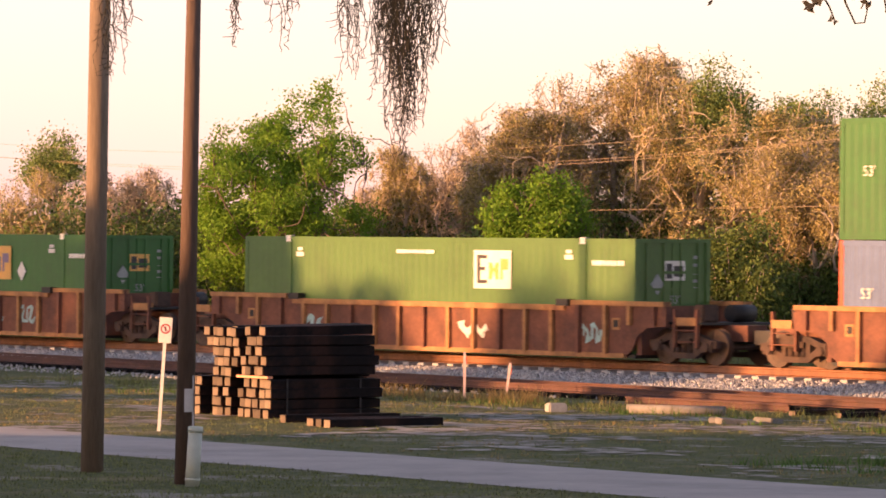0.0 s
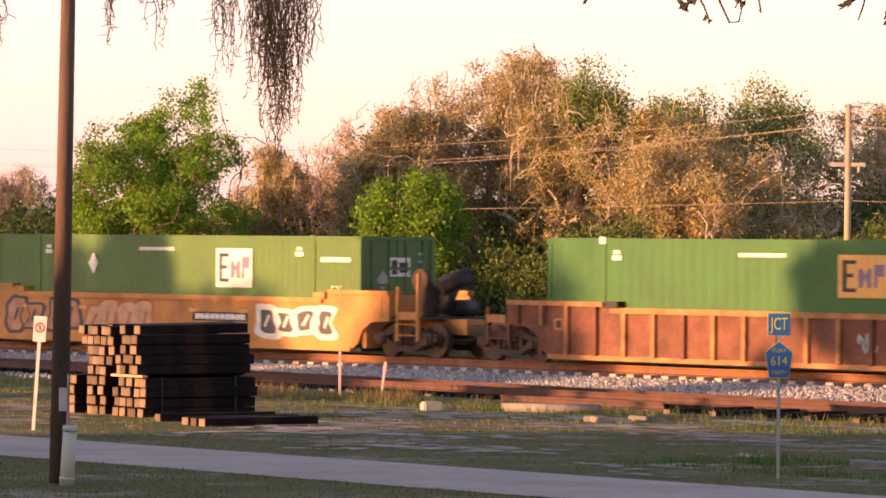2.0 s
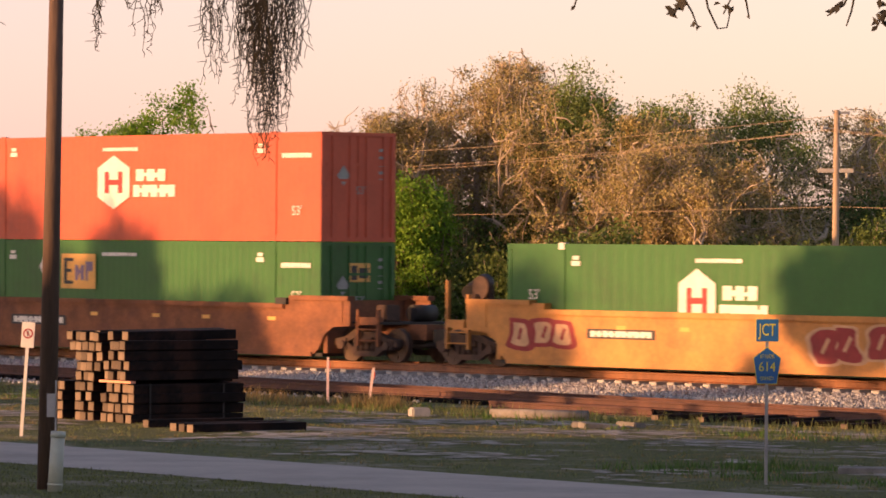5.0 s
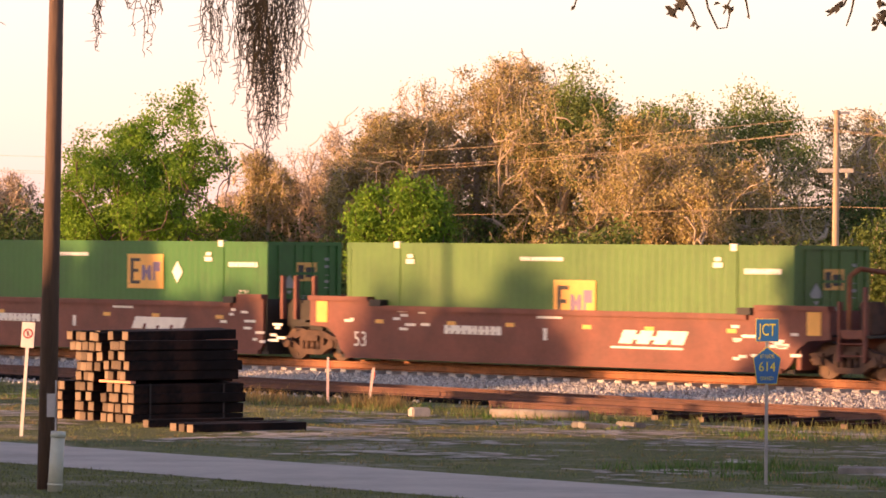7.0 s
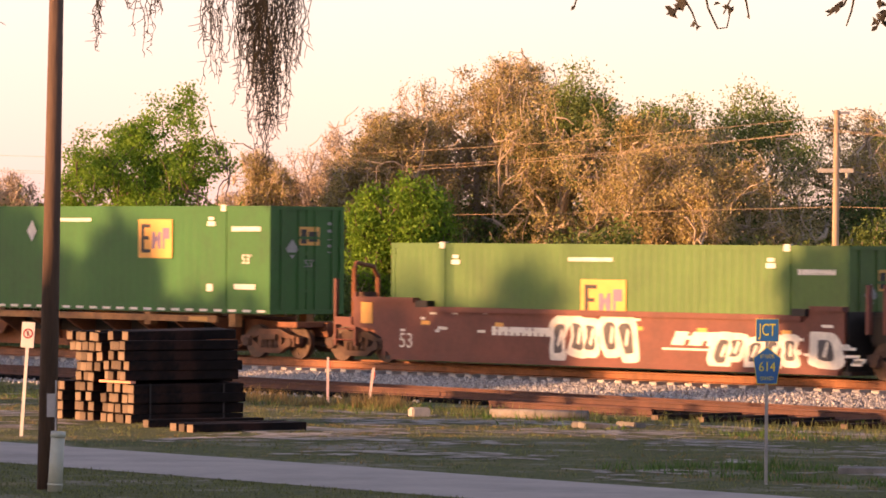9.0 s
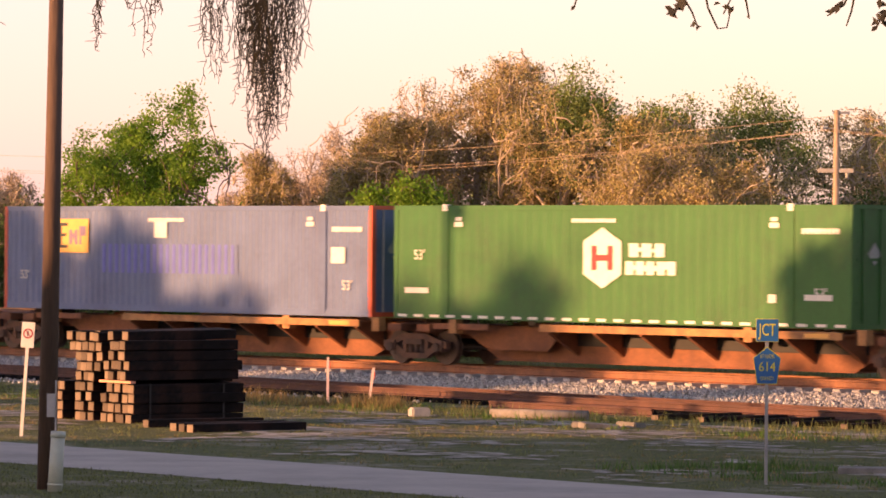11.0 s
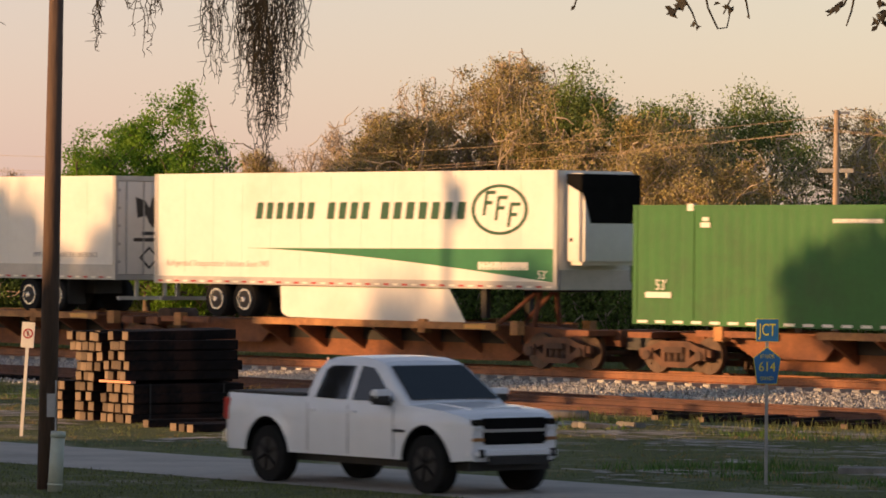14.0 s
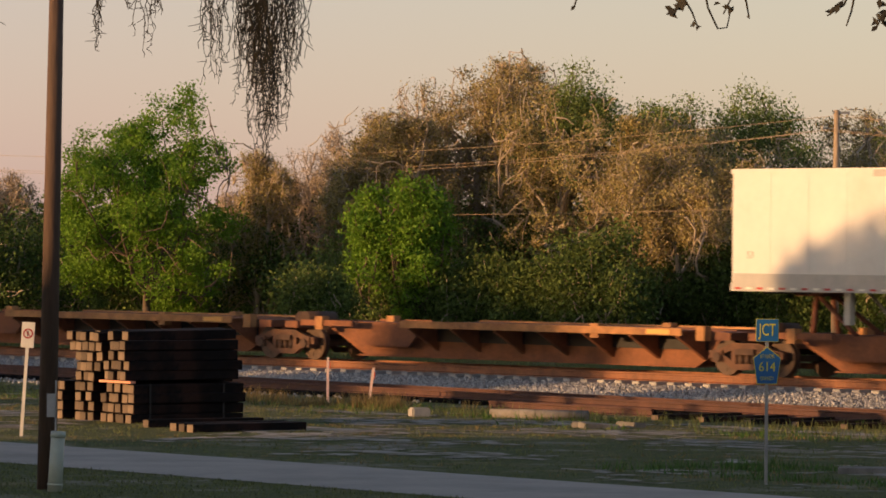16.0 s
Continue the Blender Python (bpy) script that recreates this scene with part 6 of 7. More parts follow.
    part("plate_field", boxes((-0.158, 0.158, -0.038, -0.033, 2.057, 2.373)), M_BLUESIGN, j)
    letters("lettering", "JCT", 0.25, M_YELLOWMARK, j, pose(0, -0.04, 2.215, 90), width=0.25)
    pent = [(-0.20, 1.82), (0.0, 1.98), (0.20, 1.82), (0.145, 1.44), (-0.145, 1.44)]
    pt = part("route_shield", slab(bmesh.new(), pent, -0.035, -0.023), M_YELLOWMARK, s)
    part("shield_field", slab(bmesh.new(), [(a * 0.955, 1.70 + (b - 1.70) * 0.955) for a, b in pent], -0.038, -0.033), M_BLUESIGN, pt)
    letters("lettering", "614", 0.19, M_YELLOWMARK, pt, pose(0, -0.04, 1.685, 90), width=0.235)
    letters("lettering", "ST LUCIE", 0.075, M_YELLOWMARK, pt, pose(0, -0.04, 1.84, 90), width=0.20)
    letters("lettering", "COUNTY", 0.075, M_YELLOWMARK, pt, pose(0, -0.04, 1.525, 90), width=0.20)
    # survey stakes
    for x, y, z, h, lean in ((-2.62, 102.65, 0.03, 1.03, 0), (-1.68, 103.39, 0.01, 0.80, 7)):
        k = thing("survey_stake", "thin pinkish-white survey stake with ribbon tied on top", "stake", "survey stakes", pose(x, y, z, 0, lean, 0))
        part("stake", boxes((-0.03, 0.03, -0.015, 0.015, -0.1, h)), M_STAKEPALE, k)
        part("ribbon", boxes((0.022, 0.055, -0.014, -0.006, h - 0.26, h - 0.1)), M_ORANGE, k)
    # rubble and pipes by the siding
    k = thing("concrete_block", "pale broken concrete block in the grass", "block", m=pose(-0.46, 92.11, 0.1, 0, 0, 20))
    part("block", boxes((-0.2, 0.2, -0.15, 0.15, 0, 0.2)), M_CONCRETE, k, bevel=0.03)
    for x, y, a, L in ((3.05, 86.6, 20, 0.75), (3.7, 87.3, 65, 0.6), (2.75, 87.0, 80, 0.5)):
        k = thing("concrete_slab", "grey concrete slab lying in weeds", "slab", m=pose(x, y, 0.1, 3, 4, a))
        part("slab", boxes((-L / 2, L / 2, -0.2, 0.2, 0, 0.12)), M_OLDCONCRETE, k, bevel=0.02)
    k = thing("concrete_pipe", "pale grey concrete pole lying in the grass", "concrete pole", m=pose(1.2, 92.6, 0.17, 0, 0, -18))
    part("pipe", rod(bmesh.new(), (-0.2, 0, 0), (1.9, 0, 0), 0.1, seg=14), M_OLDCONCRETE, k)
    k = thing("concrete_slab", "pale concrete slab at the lane's far verge", "slab", m=pose(6.6, 67.6, 0.22, 0, 0, -5))
    part("slab", boxes((-0.6, 0.6, -0.3, 0.3, 0, 0.12)), M_OLDCONCRETE, k, bevel=0.02)
    for a, b, o, z in ((11.5, 17.0, -8.8, 0.02),):
        rails("rail", plan(a, o), plan(b, o - 0.3), z, M_RAILDARK, "spare rusty rail lying beside the siding")
    for k in range(10):
        o = new("railroad_tie", TIE)
        tagged(o, "dark tie under the spare rails", "railway tie", "loose ties")
        m = on_track(18.6 + k * 1.35, -10.6, -0.03)
        o.matrix_basis = m @ pose(0, 0, 0, 0, 0, 90)


# ---- the pickup on the lane ----
def pickup():
    """x ahead, y to its left, z up; the middle of the wheelbase at 0."""
    t = thing("pickup_truck", "white four-door pickup truck with black grille", "pickup truck")
    F, R = 1.96, -1.88

    def line(pts, x):
        """Height along a bent line of (x, z)."""
        for (a, p), (b, q) in zip(pts, pts[1:]):
            if x <= b:
                u = max(0.0, (x - a) / (b - a))
                return p + (q - p) * u
        return pts[-1][1]

    def loft(name, xs, low, high, wide, crown, material, parent, label=""):
        """A skin over cross-sections along x: up one side, over the top, down the other."""
        bm = bmesh.new()
        rings = []
        for x in xs:
            a, b = low(x), high(x)
            half = []
            for k in range(11):
                z = a + (b - a) * (k / 10)
                half.append((wide(x, z, b), z))
            top = [(half[-1][0] * (1 - 0.2 * k), b + crown * (1 - (1 - 0.2 * k) ** 2)) for k in range(1, 6)]
            side = half + top
            ring = [(-y, z) for y, z in side] + [(y, z) for y, z in side[-2::-1]]
            rings.append([bm.verts.new((x, y, z)) for y, z in ring])
        n = len(rings[0])
        for p, q in zip(rings, rings[1:]):
            for k in range(n - 1):
                bm.faces.new((p[k], p[k + 1], q[k + 1], q[k])).smooth = True
            bm.faces.new((p[-1], p[0], q[0], q[-1]))
        for r in (rings[0], rings[-1]):
            bm.faces.new(r)
        bmesh.ops.triangulate(bm, faces=[f for f in bm.faces if len(f.verts) > 4])
        o = part(name, bm, material, parent, label)
        md = o.modifiers.new("edges", "EDGE_SPLIT")
        md.split_angle = radians(32)
        return o

    xs = sorted(set([round(-2.95 + 0.08 * k, 3) for k in range(73)] + [c + 0.545 * e for c in (F, R) for e in (-1.001, -1, -0.97, -0.9, 0.9, 0.97, 1, 1.001)] + [-0.93, -0.89, 2.70, 2.76, 2.80]))
    xs = [x for x in xs if x <= 2.80]

    def low(x):
        for c in (F, R):
            if abs(x - c) <= 0.5451:
                return max(0.50, 0.44 + math.sqrt(max(0.0, 0.545 ** 2 - (x - c) ** 2)))
        return 0.46 if x < 2.4 else 0.46 + 0.1 * (x - 2.4)

    DECK = ((-2.95, 1.31), (-0.93, 1.30), (-0.89, 1.26), (1.20, 1.25), (1.7, 1.24), (2.35, 1.19), (2.62, 1.13), (2.74, 1.06), (2.80, 0.98))

    def wide(x, z, top):
        w = 0.985
        w -= 0.21 * max(0.0, (x - 2.2) / 0.6) ** 2 + 0.03 * max(0.0, (-2.75 - x) / 0.2) ** 2
        w -= 0.05 * max(0.0, (z - 1.0) / max(0.05, top - 1.0)) ** 2.2 if top > 1.02 else 0.0
        w -= 0.025 * max(0.0, (0.78 - z) / 0.3) ** 1.5
        # flared lips round the wheels and a crease along the flank
        for c in (F, R):
            d = math.hypot(x - c, z - 0.44)
            if d < 0.68:
                w += 0.025 * (0.68 - d) / 0.14
        return w + 0.008 * math.exp(-((z - 1.04) / 0.03) ** 2)

    loft("body", xs, low, lambda x: line(DECK, x), wide, 0.035, M_TRUCKPAINT, t)
    ROOF = ((-1.0, 1.27), (-0.93, 1.50), (-0.84, 1.74), (-0.72, 1.85), (-0.5, 1.905), (-0.1, 1.92), (0.35, 1.90), (0.6, 1.85), (0.74, 1.79), (1.50, 1.25))

    def cab_side(z, top=1.92):
        u = max(0.0, (z - 1.22) / 0.70)
        return 0.935 - 0.20 * u ** 1.15

    def cab_wide(x, z, top):
        y = cab_side(z)
        edge = max(0.0, 1 - (top - z) / 0.09)
        return y - 0.05 * edge ** 2

    cab_xs = sorted(set([a for a, b in ROOF] + [-1.0 + 0.1 * k for k in range(26)]))
    loft("cab", cab_xs, lambda x: 1.20, lambda x: line(ROOF, x), cab_wide, 0.02, M_TRUCKPAINT, t, "white extended cab with tinted windows")
    part("bed_opening", boxes((-2.84, -1.04, -0.78, 0.78, 1.30, 1.352)), M_BLACK, t)
    for s in (-1, 1):
        part("bed_rail_cap", boxes((-2.92, -1.0, s * 0.885 - 0.05, s * 0.885 + 0.05, 1.315, 1.345)), M_BLACK, t, "black bed rail cap", bevel=0.008)
    part("hood_bulge", slab(bmesh.new(), [(1.50, 1.22), (2.45, 1.17), (2.38, 1.235), (1.55, 1.29)], -0.5, 0.5), M_TRUCKPAINT, t, bevel=0.02)

    def pane(name, pts, s, material=M_GLASS):
        bm = bmesh.new()
        a = [bm.verts.new((x, s * (cab_side(z) + 0.006), z)) for x, z in pts]
        b = [bm.verts.new((v.co.x, v.co.y - s * 0.03, v.co.z)) for v in a]
        n = len(pts)
        bm.faces.new(a), bm.faces.new(b[::-1])
        for k in range(n):
            bm.faces.new((a[k], b[k], b[(k + 1) % n], a[(k + 1) % n]))
        part(name, bm, material, t)
    for s in (-1, 1):
        pane("side_window", [(0.16, 1.29), (1.16, 1.29), (0.62, 1.70), (0.50, 1.77), (0.22, 1.79)], s)
        pane("side_window", [(-0.76, 1.30), (0.02, 1.29), (0.08, 1.79), (-0.48, 1.78), (-0.62, 1.72)], s)
    # windscreen and rear window lie just proud of the cab
    for name, pts in (("windscreen", [(1.42, 1.325), (0.76, 1.793)]), ("rear_window", [(-0.92, 1.36), (-0.74, 1.72)])):
        (x0, z0), (x1, z1) = pts
        s = 1 if x0 > 0 else -1
        bm = bmesh.new()
        ya, yb = 0.80, 0.66
        q = [(x0, -ya, z0), (x0, ya, z0), (x1, yb, z1), (x1, -yb, z1)]
        a = [bm.verts.new((x + s * 0.02, y, z + 0.012)) for x, y, z in q]
        b = [bm.verts.new((x - s * 0.03, y, z - 0.02)) for x, y, z in q]
        bm.faces.new(a), bm.faces.new(b[::-1])
        for k in range(4):
            bm.faces.new((a[k], b[k], b[(k + 1) % 4], a[(k + 1) % 4]))
        part(name, bm, M_GLASS, t)
    part("grille", boxes((2.70, 2.835, -0.585, 0.585, 0.72, 1.10)), M_GRILLE, t, "black grille", bevel=0.03)
    part("grille_bar", boxes((2.82, 2.85, -0.585, 0.585, 0.90, 0.945)), M_GREYRAIL, t)
    part("front_bumper", boxes((2.50, 2.88, -0.81, 0.81, 0.48, 0.72)), M_TRUCKPAINT, t, bevel=0.09)
    part("air_intake", boxes((2.88, 2.905, -0.55, 0.55, 0.44, 0.56)), M_BLACK, t)
    part("underside", boxes((-2.85, 2.7, -0.75, 0.75, 0.34, 0.52)), M_BLACK, t)
    part("rear_bumper", boxes((-3.12, -2.92, -0.95, 0.95, 0.55, 0.75)), M_CHROME, t, bevel=0.04)
    part("tailgate", boxes((-2.985, -2.95, -0.8, 0.8, 0.78, 1.28)), M_TRUCKPAINT, t)
    for s in (-1, 1):
        part("headlight", boxes((2.50, 2.825, s * 0.68 - 0.10, s * 0.68 + 0.115, 0.97, 1.085)), M_GLASS, t, "dark wrap-round headlight", bevel=0.03)
        part("daytime_lamp", boxes((2.52, 2.832, s * 0.68 - 0.10, s * 0.68 + 0.12, 0.925, 0.965)), M_LENS, t, "clear lamp strip", bevel=0.012)
        part("turn_lamp", boxes((2.52, 2.826, s * 0.68 - 0.10, s * 0.68 + 0.12, 0.77, 0.82)), M_RUSTEDGE, t, "dim amber turn lamp", bevel=0.012)
        part("fog_lamp", boxes((2.862, 2.888, s * 0.66 - 0.045, s * 0.66 + 0.045, 0.54, 0.66)), M_BLACK, t)
        part("tail_light", boxes((-2.99, -2.86, s * 0.93 - 0.06, s * 0.93 + 0.045, 0.90, 1.24)), M_REDLAMP, t, "red tail light", bevel=0.02)
        mirror = part("mirror", boxes((0.96, 1.14, s * 1.11 - 0.14, s * 1.11 + 0.14, 1.25, 1.46)), M_BLACK, t, "black wing mirror with a white cap", bevel=0.04)
        part("mirror_cap", boxes((1.0, 1.16, s * 1.11 - 0.145, s * 1.11 + 0.145, 1.35, 1.475)), M_TRUCKPAINT, mirror, bevel=0.03)
        part("mirror_arm", boxes((1.02, 1.10, s * 0.95 - 0.08, s * 0.95 + 0.08, 1.24, 1.29)), M_BLACK, t)
        for x in (-0.60, 0.40):
            part("door_handle", boxes((x - 0.28, x - 0.08, s * 0.985 - 0.03, s * 0.985 + 0.03, 1.10, 1.14)), M_TRUCKPAINT, t, bevel=0.012)
        for x in (-0.86, 0.13, 1.22):
            part("door_gap", boxes((x - 0.003, x + 0.003, s * 0.988 - 0.004, s * 0.988 + 0.004, 0.50, 1.22)), M_BLACK, t)
        part("side_badge", boxes((1.22, 1.50, s * 1.0 - 0.006, s * 1.0 + 0.006, 0.86, 0.90)), M_BLACK, t)
        for x in (R, F):
            bow = [math.pi * k / 14 for k in range(15)]
            pts = [(x + 0.543 * math.cos(a), 0.44 + 0.543 * math.sin(a)) for a in bow] + [(x + 0.505 * math.cos(a), 0.44 + 0.505 * math.sin(a)) for a in bow[::-1]]
            liner = slab(bmesh.new(), pts, *sorted((s * 0.30, s * 0.985)))
            bmesh.ops.triangulate(liner, faces=[f for f in liner.faces if len(f.verts) > 4])
            part("wheel_liner", liner, M_GRILLE, t, "black wheel arch liner")
            part("wheel_well", boxes((x - 0.52, x + 0.52, *sorted((s * 0.50, s * 0.53)), 0.5, 0.96)), M_GRILLE, t)
    t.scale = (0.945, 0.945, 0.945)
    wheels = []
    for x in (R, F):
        for s in (-1, 1):
            w = part("wheel", rod(bmesh.new(), (0, s * -0.14, 0), (0, s * 0.14, 0), 0.42, seg=30), M_TYRE, t, "black tyre on a dark alloy rim")
            w.location = (x, s * 0.83, 0.42)
            rim = bmesh.new()
            rod(rim, (0, s * 0.10, 0), (0, s * 0.146, 0), 0.25, seg=24)
            part("rim", rim, M_BLACK, w)
            sp = bmesh.new()
            for k in range(6):
                a = k * math.tau / 6
                rod(sp, (0.03 * math.cos(a), s * 0.15, 0.03 * math.sin(a)), (0.24 * math.cos(a), s * 0.15, 0.24 * math.sin(a)), 0.022, seg=5)
            part("spokes", sp, M_TYRE, w)
            wheels.append((w, x, s * 0.83))
    return t, wheels


PICKUP, PICKUP_WHEELS = pickup()


def drive():
    """The pickup comes along the lane at a steady pace."""
    def at(t):
        k = (t - 13.8) / 0.7
        return pose(-3.02 + 8.28 * k, 65.85 - 10.4 * k, 0.27, 0, 0, -51.5)
    walk(PICKUP, [(t, at(t)) for t in (0, 4, 8, 12, 14, 16)])
    for w, x, y in PICKUP_WHEELS:
        rows = [(0.0, pose(x, y, 0.42))]
        for k in range(round(12.9 * 30), round(15.0 * 30) + 1):
            rows.append((k / 30, pose(x, y, 0.42, 0, math.degrees(18.25 * (k / 30 - 12.9) / 0.42) % 360, 0)))
        rows.append((16.0, rows[-1][1]))
        walk(w, rows)


# ---- the oak overhead, near the eye ----
def overhang():
    t = thing("overhanging_oak", "live oak reaching over the view with bare twigs", "tree", m=pose(5.6, 29.5, 0.2))
    rnd = random.Random(4)
    limb = [(Vector((0, 0, -0.2)), 0.42), (Vector((-0.1, 0, 2)), 0.34), (Vector((-0.3, -0.2, 4.2)), 0.28), (Vector((-1.6, -0.8, 5.5)), 0.18), (Vector((-3.6, -1.3, 5.85)), 0.12), (Vector((-6.0, -1.5, 5.75)), 0.08), (Vector((-8.4, -1.5, 5.7)), 0.04)]
    part("trunk", limb_tubes([limb], 12), M_BARK, t)
    S = 28.0 / 7911.8

    def at(x, y, d=0.0):
        return Vector(((x - 784) * S - 5.6, 28.0 + d - 29.5, EYE + (434 - y) * S - 0.2))
    twigs, leaf = [], []
    for pts in (((1030, -60), (1022, -20), (1012, 14)), ((1230, -70), (1205, -10), (1190, 25)), ((1205, -10), (1222, 18), (1232, 42)), ((1240, -40), (1250, 10), (1268, 46), (1285, 44), (1292, 12)),
                ((1300, -50), (1318, 0), (1324, 28)), ((1520, -60), (1490, 4), (1462, 22)), ((1512, -30), (1504, 15), (1496, 40)), ((1590, -30), (1562, 20), (1545, 48)), ((1600, 10), (1570, 22), (1550, 18)), ((1270, -60), (1290, -5), (1278, 20))):
        path = [(at(*p, 0.03 * i), 0.008 * (1 - 0.6 * i / len(pts))) for i, p in enumerate(pts)]
        up = path[0][0] + Vector((0, 0, 1.0))
        twigs.append([(up, 0.012)] + path)
    for tw in twigs:
        part("twig", limb_tubes([tw], 5), M_SHADED_MOSS, t)
    for x, y, r in ((1012, 12, 0.018), (1188, 20, 0.045), (1196, 8, 0.04), (1206, 2, 0.05), (1180, 12, 0.03), (1225, 38, 0.025), (1232, 44, 0.02), (1290, 14, 0.03), (1284, 8, 0.03), (1264, 4, 0.02),
                    (1466, 16, 0.03), (1476, 8, 0.035), (1486, 2, 0.04), (1548, 32, 0.035), (1556, 26, 0.04), (1544, 44, 0.03), (1562, 14, 0.04), (1566, 36, 0.04), (1555, 2, 0.04), (1320, 26, 0.012)):
        c = at(x, y)
        for k in range(2):
            a = rnd.uniform(0, math.pi)
            leaf.append((c + Vector((rnd.uniform(-0.01, 0.01), rnd.uniform(-0.02, 0.02), rnd.uniform(-0.01, 0.01))), a, r))
    v, f = [], []
    for c, a, r in leaf:
        u, w = Vector((math.cos(a), 0.2, math.sin(a))), Vector((-math.sin(a), 0.3, math.cos(a)))
        i = len(v)
        v += [tuple(c - u * r), tuple(c + w * r * 0.45), tuple(c + u * r), tuple(c - w * r * 0.45)]
        f.append((i, i + 1, i + 2, i + 3))
    quick("leaves", np.array(v), np.array(f), M_SHADED_MOSS, parent=t)

    def moss(strands, label, seed):
        m = thing("spanish_moss", label, "moss", "hanging moss", pose(5.6, 29.5, 0.2))
        r2 = random.Random(seed)
        for x0, y1, n, w0, w1, top in strands:
            for k in range(n):
                a = r2.gauss(0, 1)
                x = x0 + a * w0
                end = y1 * (1 - 0.55 * abs(r2.gauss(0, 0.55)))
                y = -90 + r2.uniform(0, max(1, end + 60)) * (0 if k % 3 else 0.8)
                path, mine = [], []
                d = r2.uniform(-0.12, 0.12)
                bend = 0.0
                while y < end:
                    q = min(1, max(0, y / max(y1, 1)))
                    path.append((at(x + a * (w1 - w0) * q, y, d), 0.0034 * (1 - 0.45 * q)))
                    y += r2.uniform(6, 13)
                    bend = -bend * 0.25 + r2.gauss(0, 3.2)
                    x += bend
                    d += r2.gauss(0, 0.012)
                    if r2.random() < 0.45 and len(path) > 1:
                        b0 = path[-1][0]
                        e = at(x + r2.gauss(0, 8), y + r2.uniform(-4, 12), d) - at(x, y, d)
                        mine.append([(b0, 0.003), (b0 + e * 0.6 + Vector((0.008, 0, 0)), 0.0026), (b0 + e * 1.1, 0.0015)])
                if len(path) > 1:
                    part("strand", limb_tubes([path] + mine, 3), M_SHADED_MOSS, m)

    moss(((462, 296, 40, 9, 6, 0), (428, 120, 26, 15, 12, 0), (446, 200, 34, 18, 12, 0), (494, 245, 26, 9, 7, 0), (512, 130, 20, 9, 9, 0)), "thick dark hanging beard of spanish moss", 1)
    moss(((376, 172, 9, 5, 5, 0), (372, 90, 10, 10, 7, 0)), "thin hanging strand of spanish moss", 2)
    moss(((172, 118, 7, 4, 4, 0), (262, 104, 5, 4, 4, 0), (225, 28, 5, 22, 8, 0), (270, 40, 5, 8, 6, 0), (-50, 160, 12, 6, 6, 0), (-30, 90, 8, 8, 6, 0)), "thin wisps of spanish moss", 3)


def sandy(p, o):
    """Where the verge is worn bare."""
    worn = math.exp(-((p - 23) / 9) ** 2 - ((o + 14) / 5.5) ** 2)
    return noise.noise((p * 0.34, o * 0.42, 7.3)) + 0.75 * noise.noise((p * 1.7, o * 1.9, 2.1)) + 0.42 * worn > 0.40


def bare_sand():
    bm = bmesh.new()
    s = 0.16
    made = {}

    def vert(i, j):
        if (i, j) not in made:
            p, o = -6 + i * s, -31 + j * s
            m = on_track(p + 0.06 * noise.noise((p * 3, o * 3, 0)), o + 0.06 * noise.noise((p * 3, o * 3, 9)), 0).translation
            made[i, j] = bm.verts.new((m.x, m.y, rise(o) + 0.012))
        return made[i, j]
    for i in range(320):
        for j in range(118):
            if sandy(-6 + (i + 0.5) * s, -31 + (j + 0.5) * s):
                bm.faces.new((vert(i, j), vert(i + 1, j), vert(i + 1, j + 1), vert(i, j + 1)))
    tagged(part("bare_sand", bm, M_SAND), "pale bare sand worn through the grass", "sand", kind="structure")


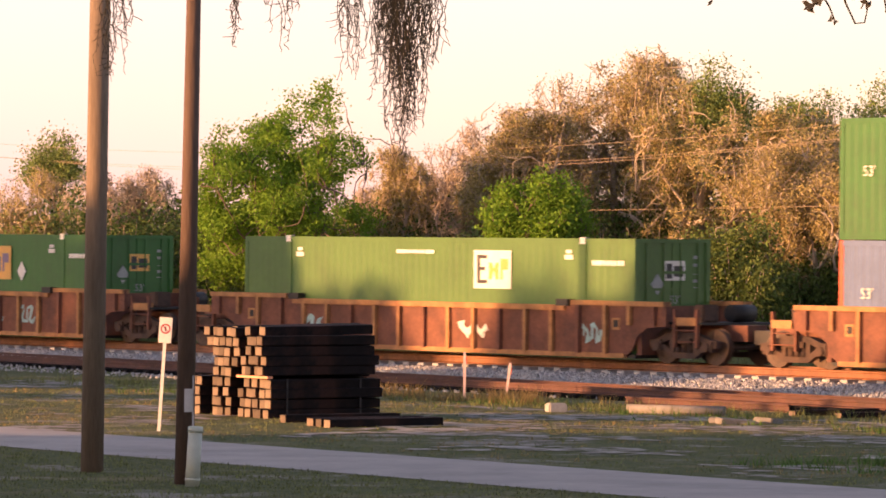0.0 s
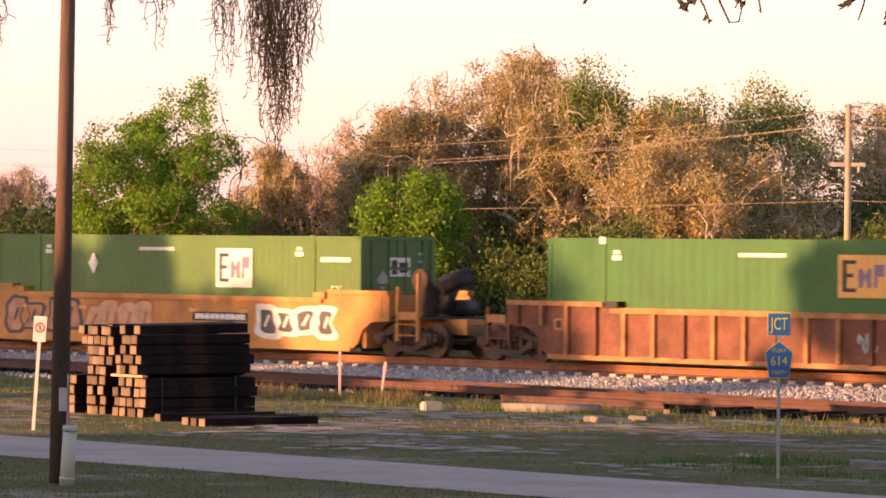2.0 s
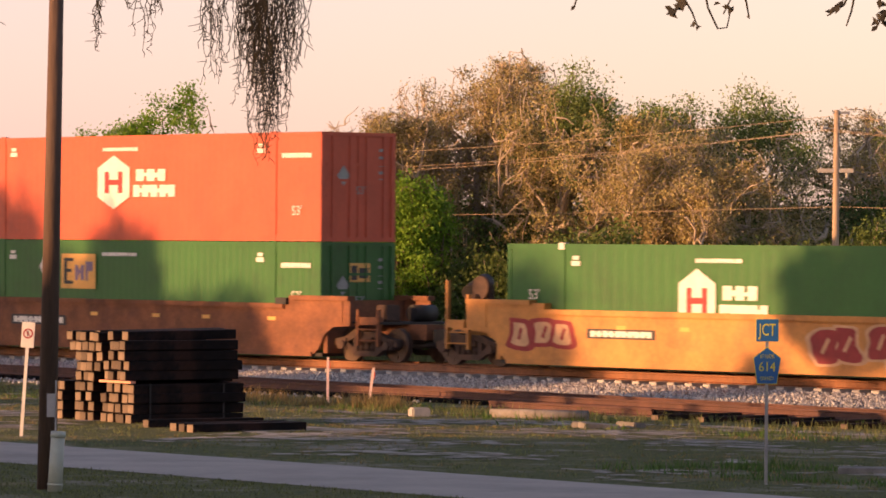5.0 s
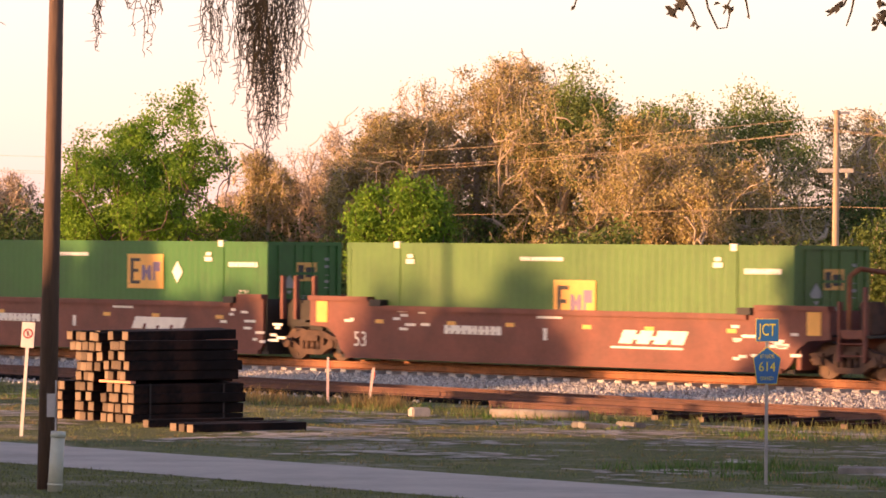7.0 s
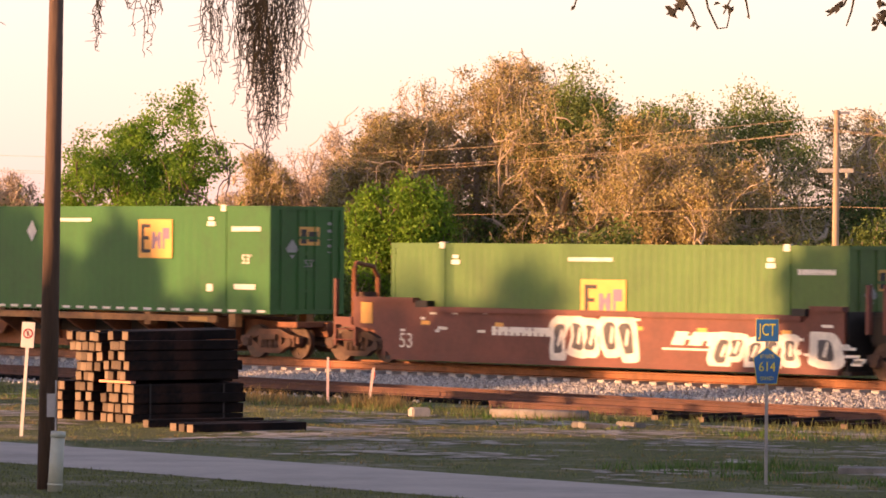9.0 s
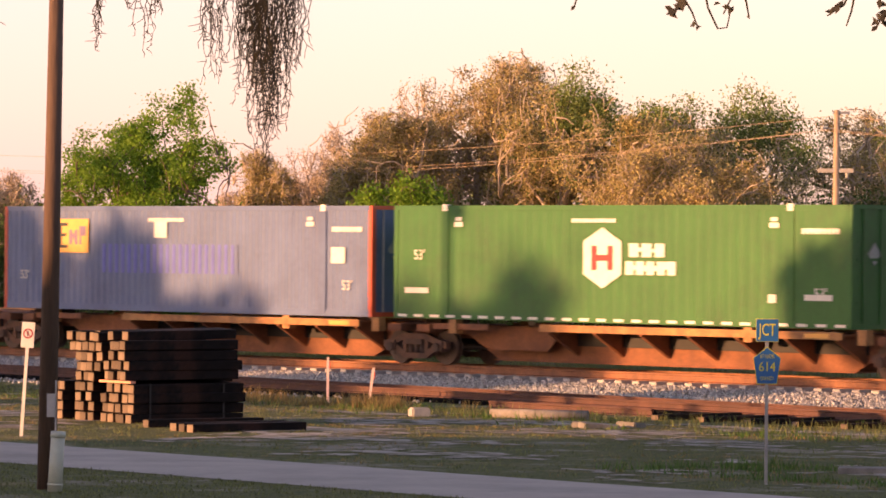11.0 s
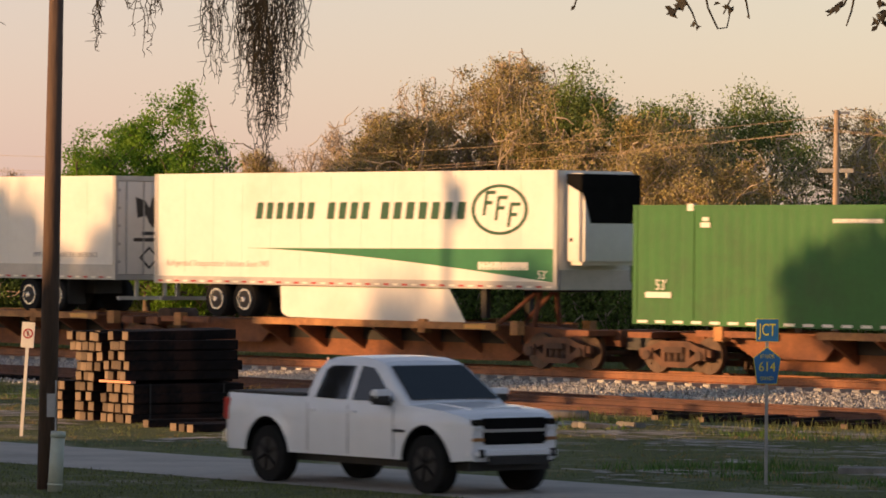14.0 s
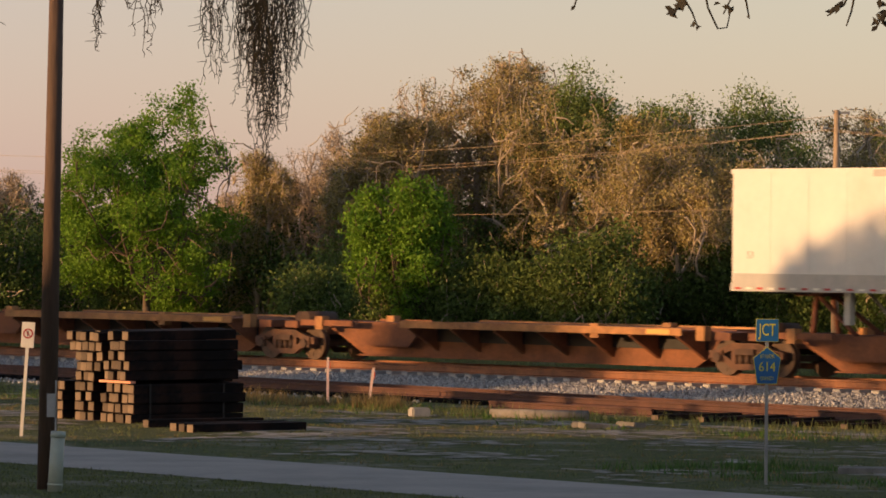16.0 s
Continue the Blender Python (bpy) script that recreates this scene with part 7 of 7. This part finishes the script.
backwoods()
bare_sand()
shade_trees()
sky_screen_trees()
verge()
overhang()
blades("verge_grass", -8, 46, -31.9, -9.0, 120000, 0.015, 0.07, M_GRASS, "short patchy green grass between lane and railway", 1, lambda a, b: (not sandy(a, b) or noise.noise((a * 3, b * 3, 1)) > 0.15) and b > -31.3 - 0.04 * (a - 32))
blades("straw_grass", -8, 46, -30.8, -9.0, 45000, 0.015, 0.08, M_DRY, "dry straw-coloured grass in the verge", 2, lambda a, b: noise.noise((a * 0.3, b * 0.3, 11)) > 0.0 and not sandy(a, b))
blades("lane_grass", 8, 60, -45.0, -34.6, 140000, 0.02, 0.07, M_GRASS, "mown grass on the near side of the lane", 3, lambda a, b: b < -35.4 - 0.04 * (a - 32))
blades("track_weeds", -8, 36, -14.0, -10.0, 5000, 0.06, 0.28, M_GRASS, "tall green-brown weeds along the siding", 4, width=0.01)
blades("far_grass", -60, 40, 5.0, 12.0, 90000, 0.15, 0.55, M_GRASS, "rank green grass behind the railway", 5, width=0.02)
blades("verge_weeds", 2, 34, -17, -9.5, 9000, 0.06, 0.22, M_WEED, "green weeds in loose patches by the siding", 9, lambda a, b: noise.noise((a * 0.4, b * 0.4, 14)) > 0.12 and not sandy(a, b))
blades("straw_tufts", 4, 12, -12.5, -9.5, 4500, 0.15, 0.38, M_DRY, "pale dry grass tufts by the siding", 7, lambda a, b: noise.noise((a * 0.5, b * 0.5, 0)) > 0.05)
blades("green_weeds", 36, 46, -29.0, -25.5, 5000, 0.05, 0.20, M_WEED, "rank green weeds beside the sign", 8, lambda a, b: noise.noise((a * 0.35, b * 0.35, 4)) > -0.1)
sleepers()
stones()


# ---- what moves ----
def motions():
    """The train rolls by at a steady pace; the pickup passes on the road."""
    times = [0, 2, 4, 6, 8, 9, 10, 11.3, 13, 14.5, 16]
    for row in RUNNING:
        ob, place, z = (*row, 0.0)[:3]
        walk(ob, [(t, on_track(place + travel(t), z=RAIL - 0.12 + z)) for t in times])
    # each wheelset turns while it is near the view, and rests before and after
    for w, x, place in WHEELS:
        enter = min(max((-30 - place) / 20.25, 0.0), 15.9)
        leave = min(max((26 - place) / 20.25, 0.1), 16.0)
        rows = []
        for k in range(round(enter * 30), round(leave * 30) + 1):
            rows.append((k / 30, pose(x, 0, 0.45, 0, math.degrees(travel(k / 30) / 0.45) % 360, 0)))
        if rows[0][0] > 0:
            rows.insert(0, (0.0, rows[0][1]))
        if rows[-1][0] < 16:
            rows.append((16.0, rows[-1][1]))
        walk(w, rows)
    drive()


motions()
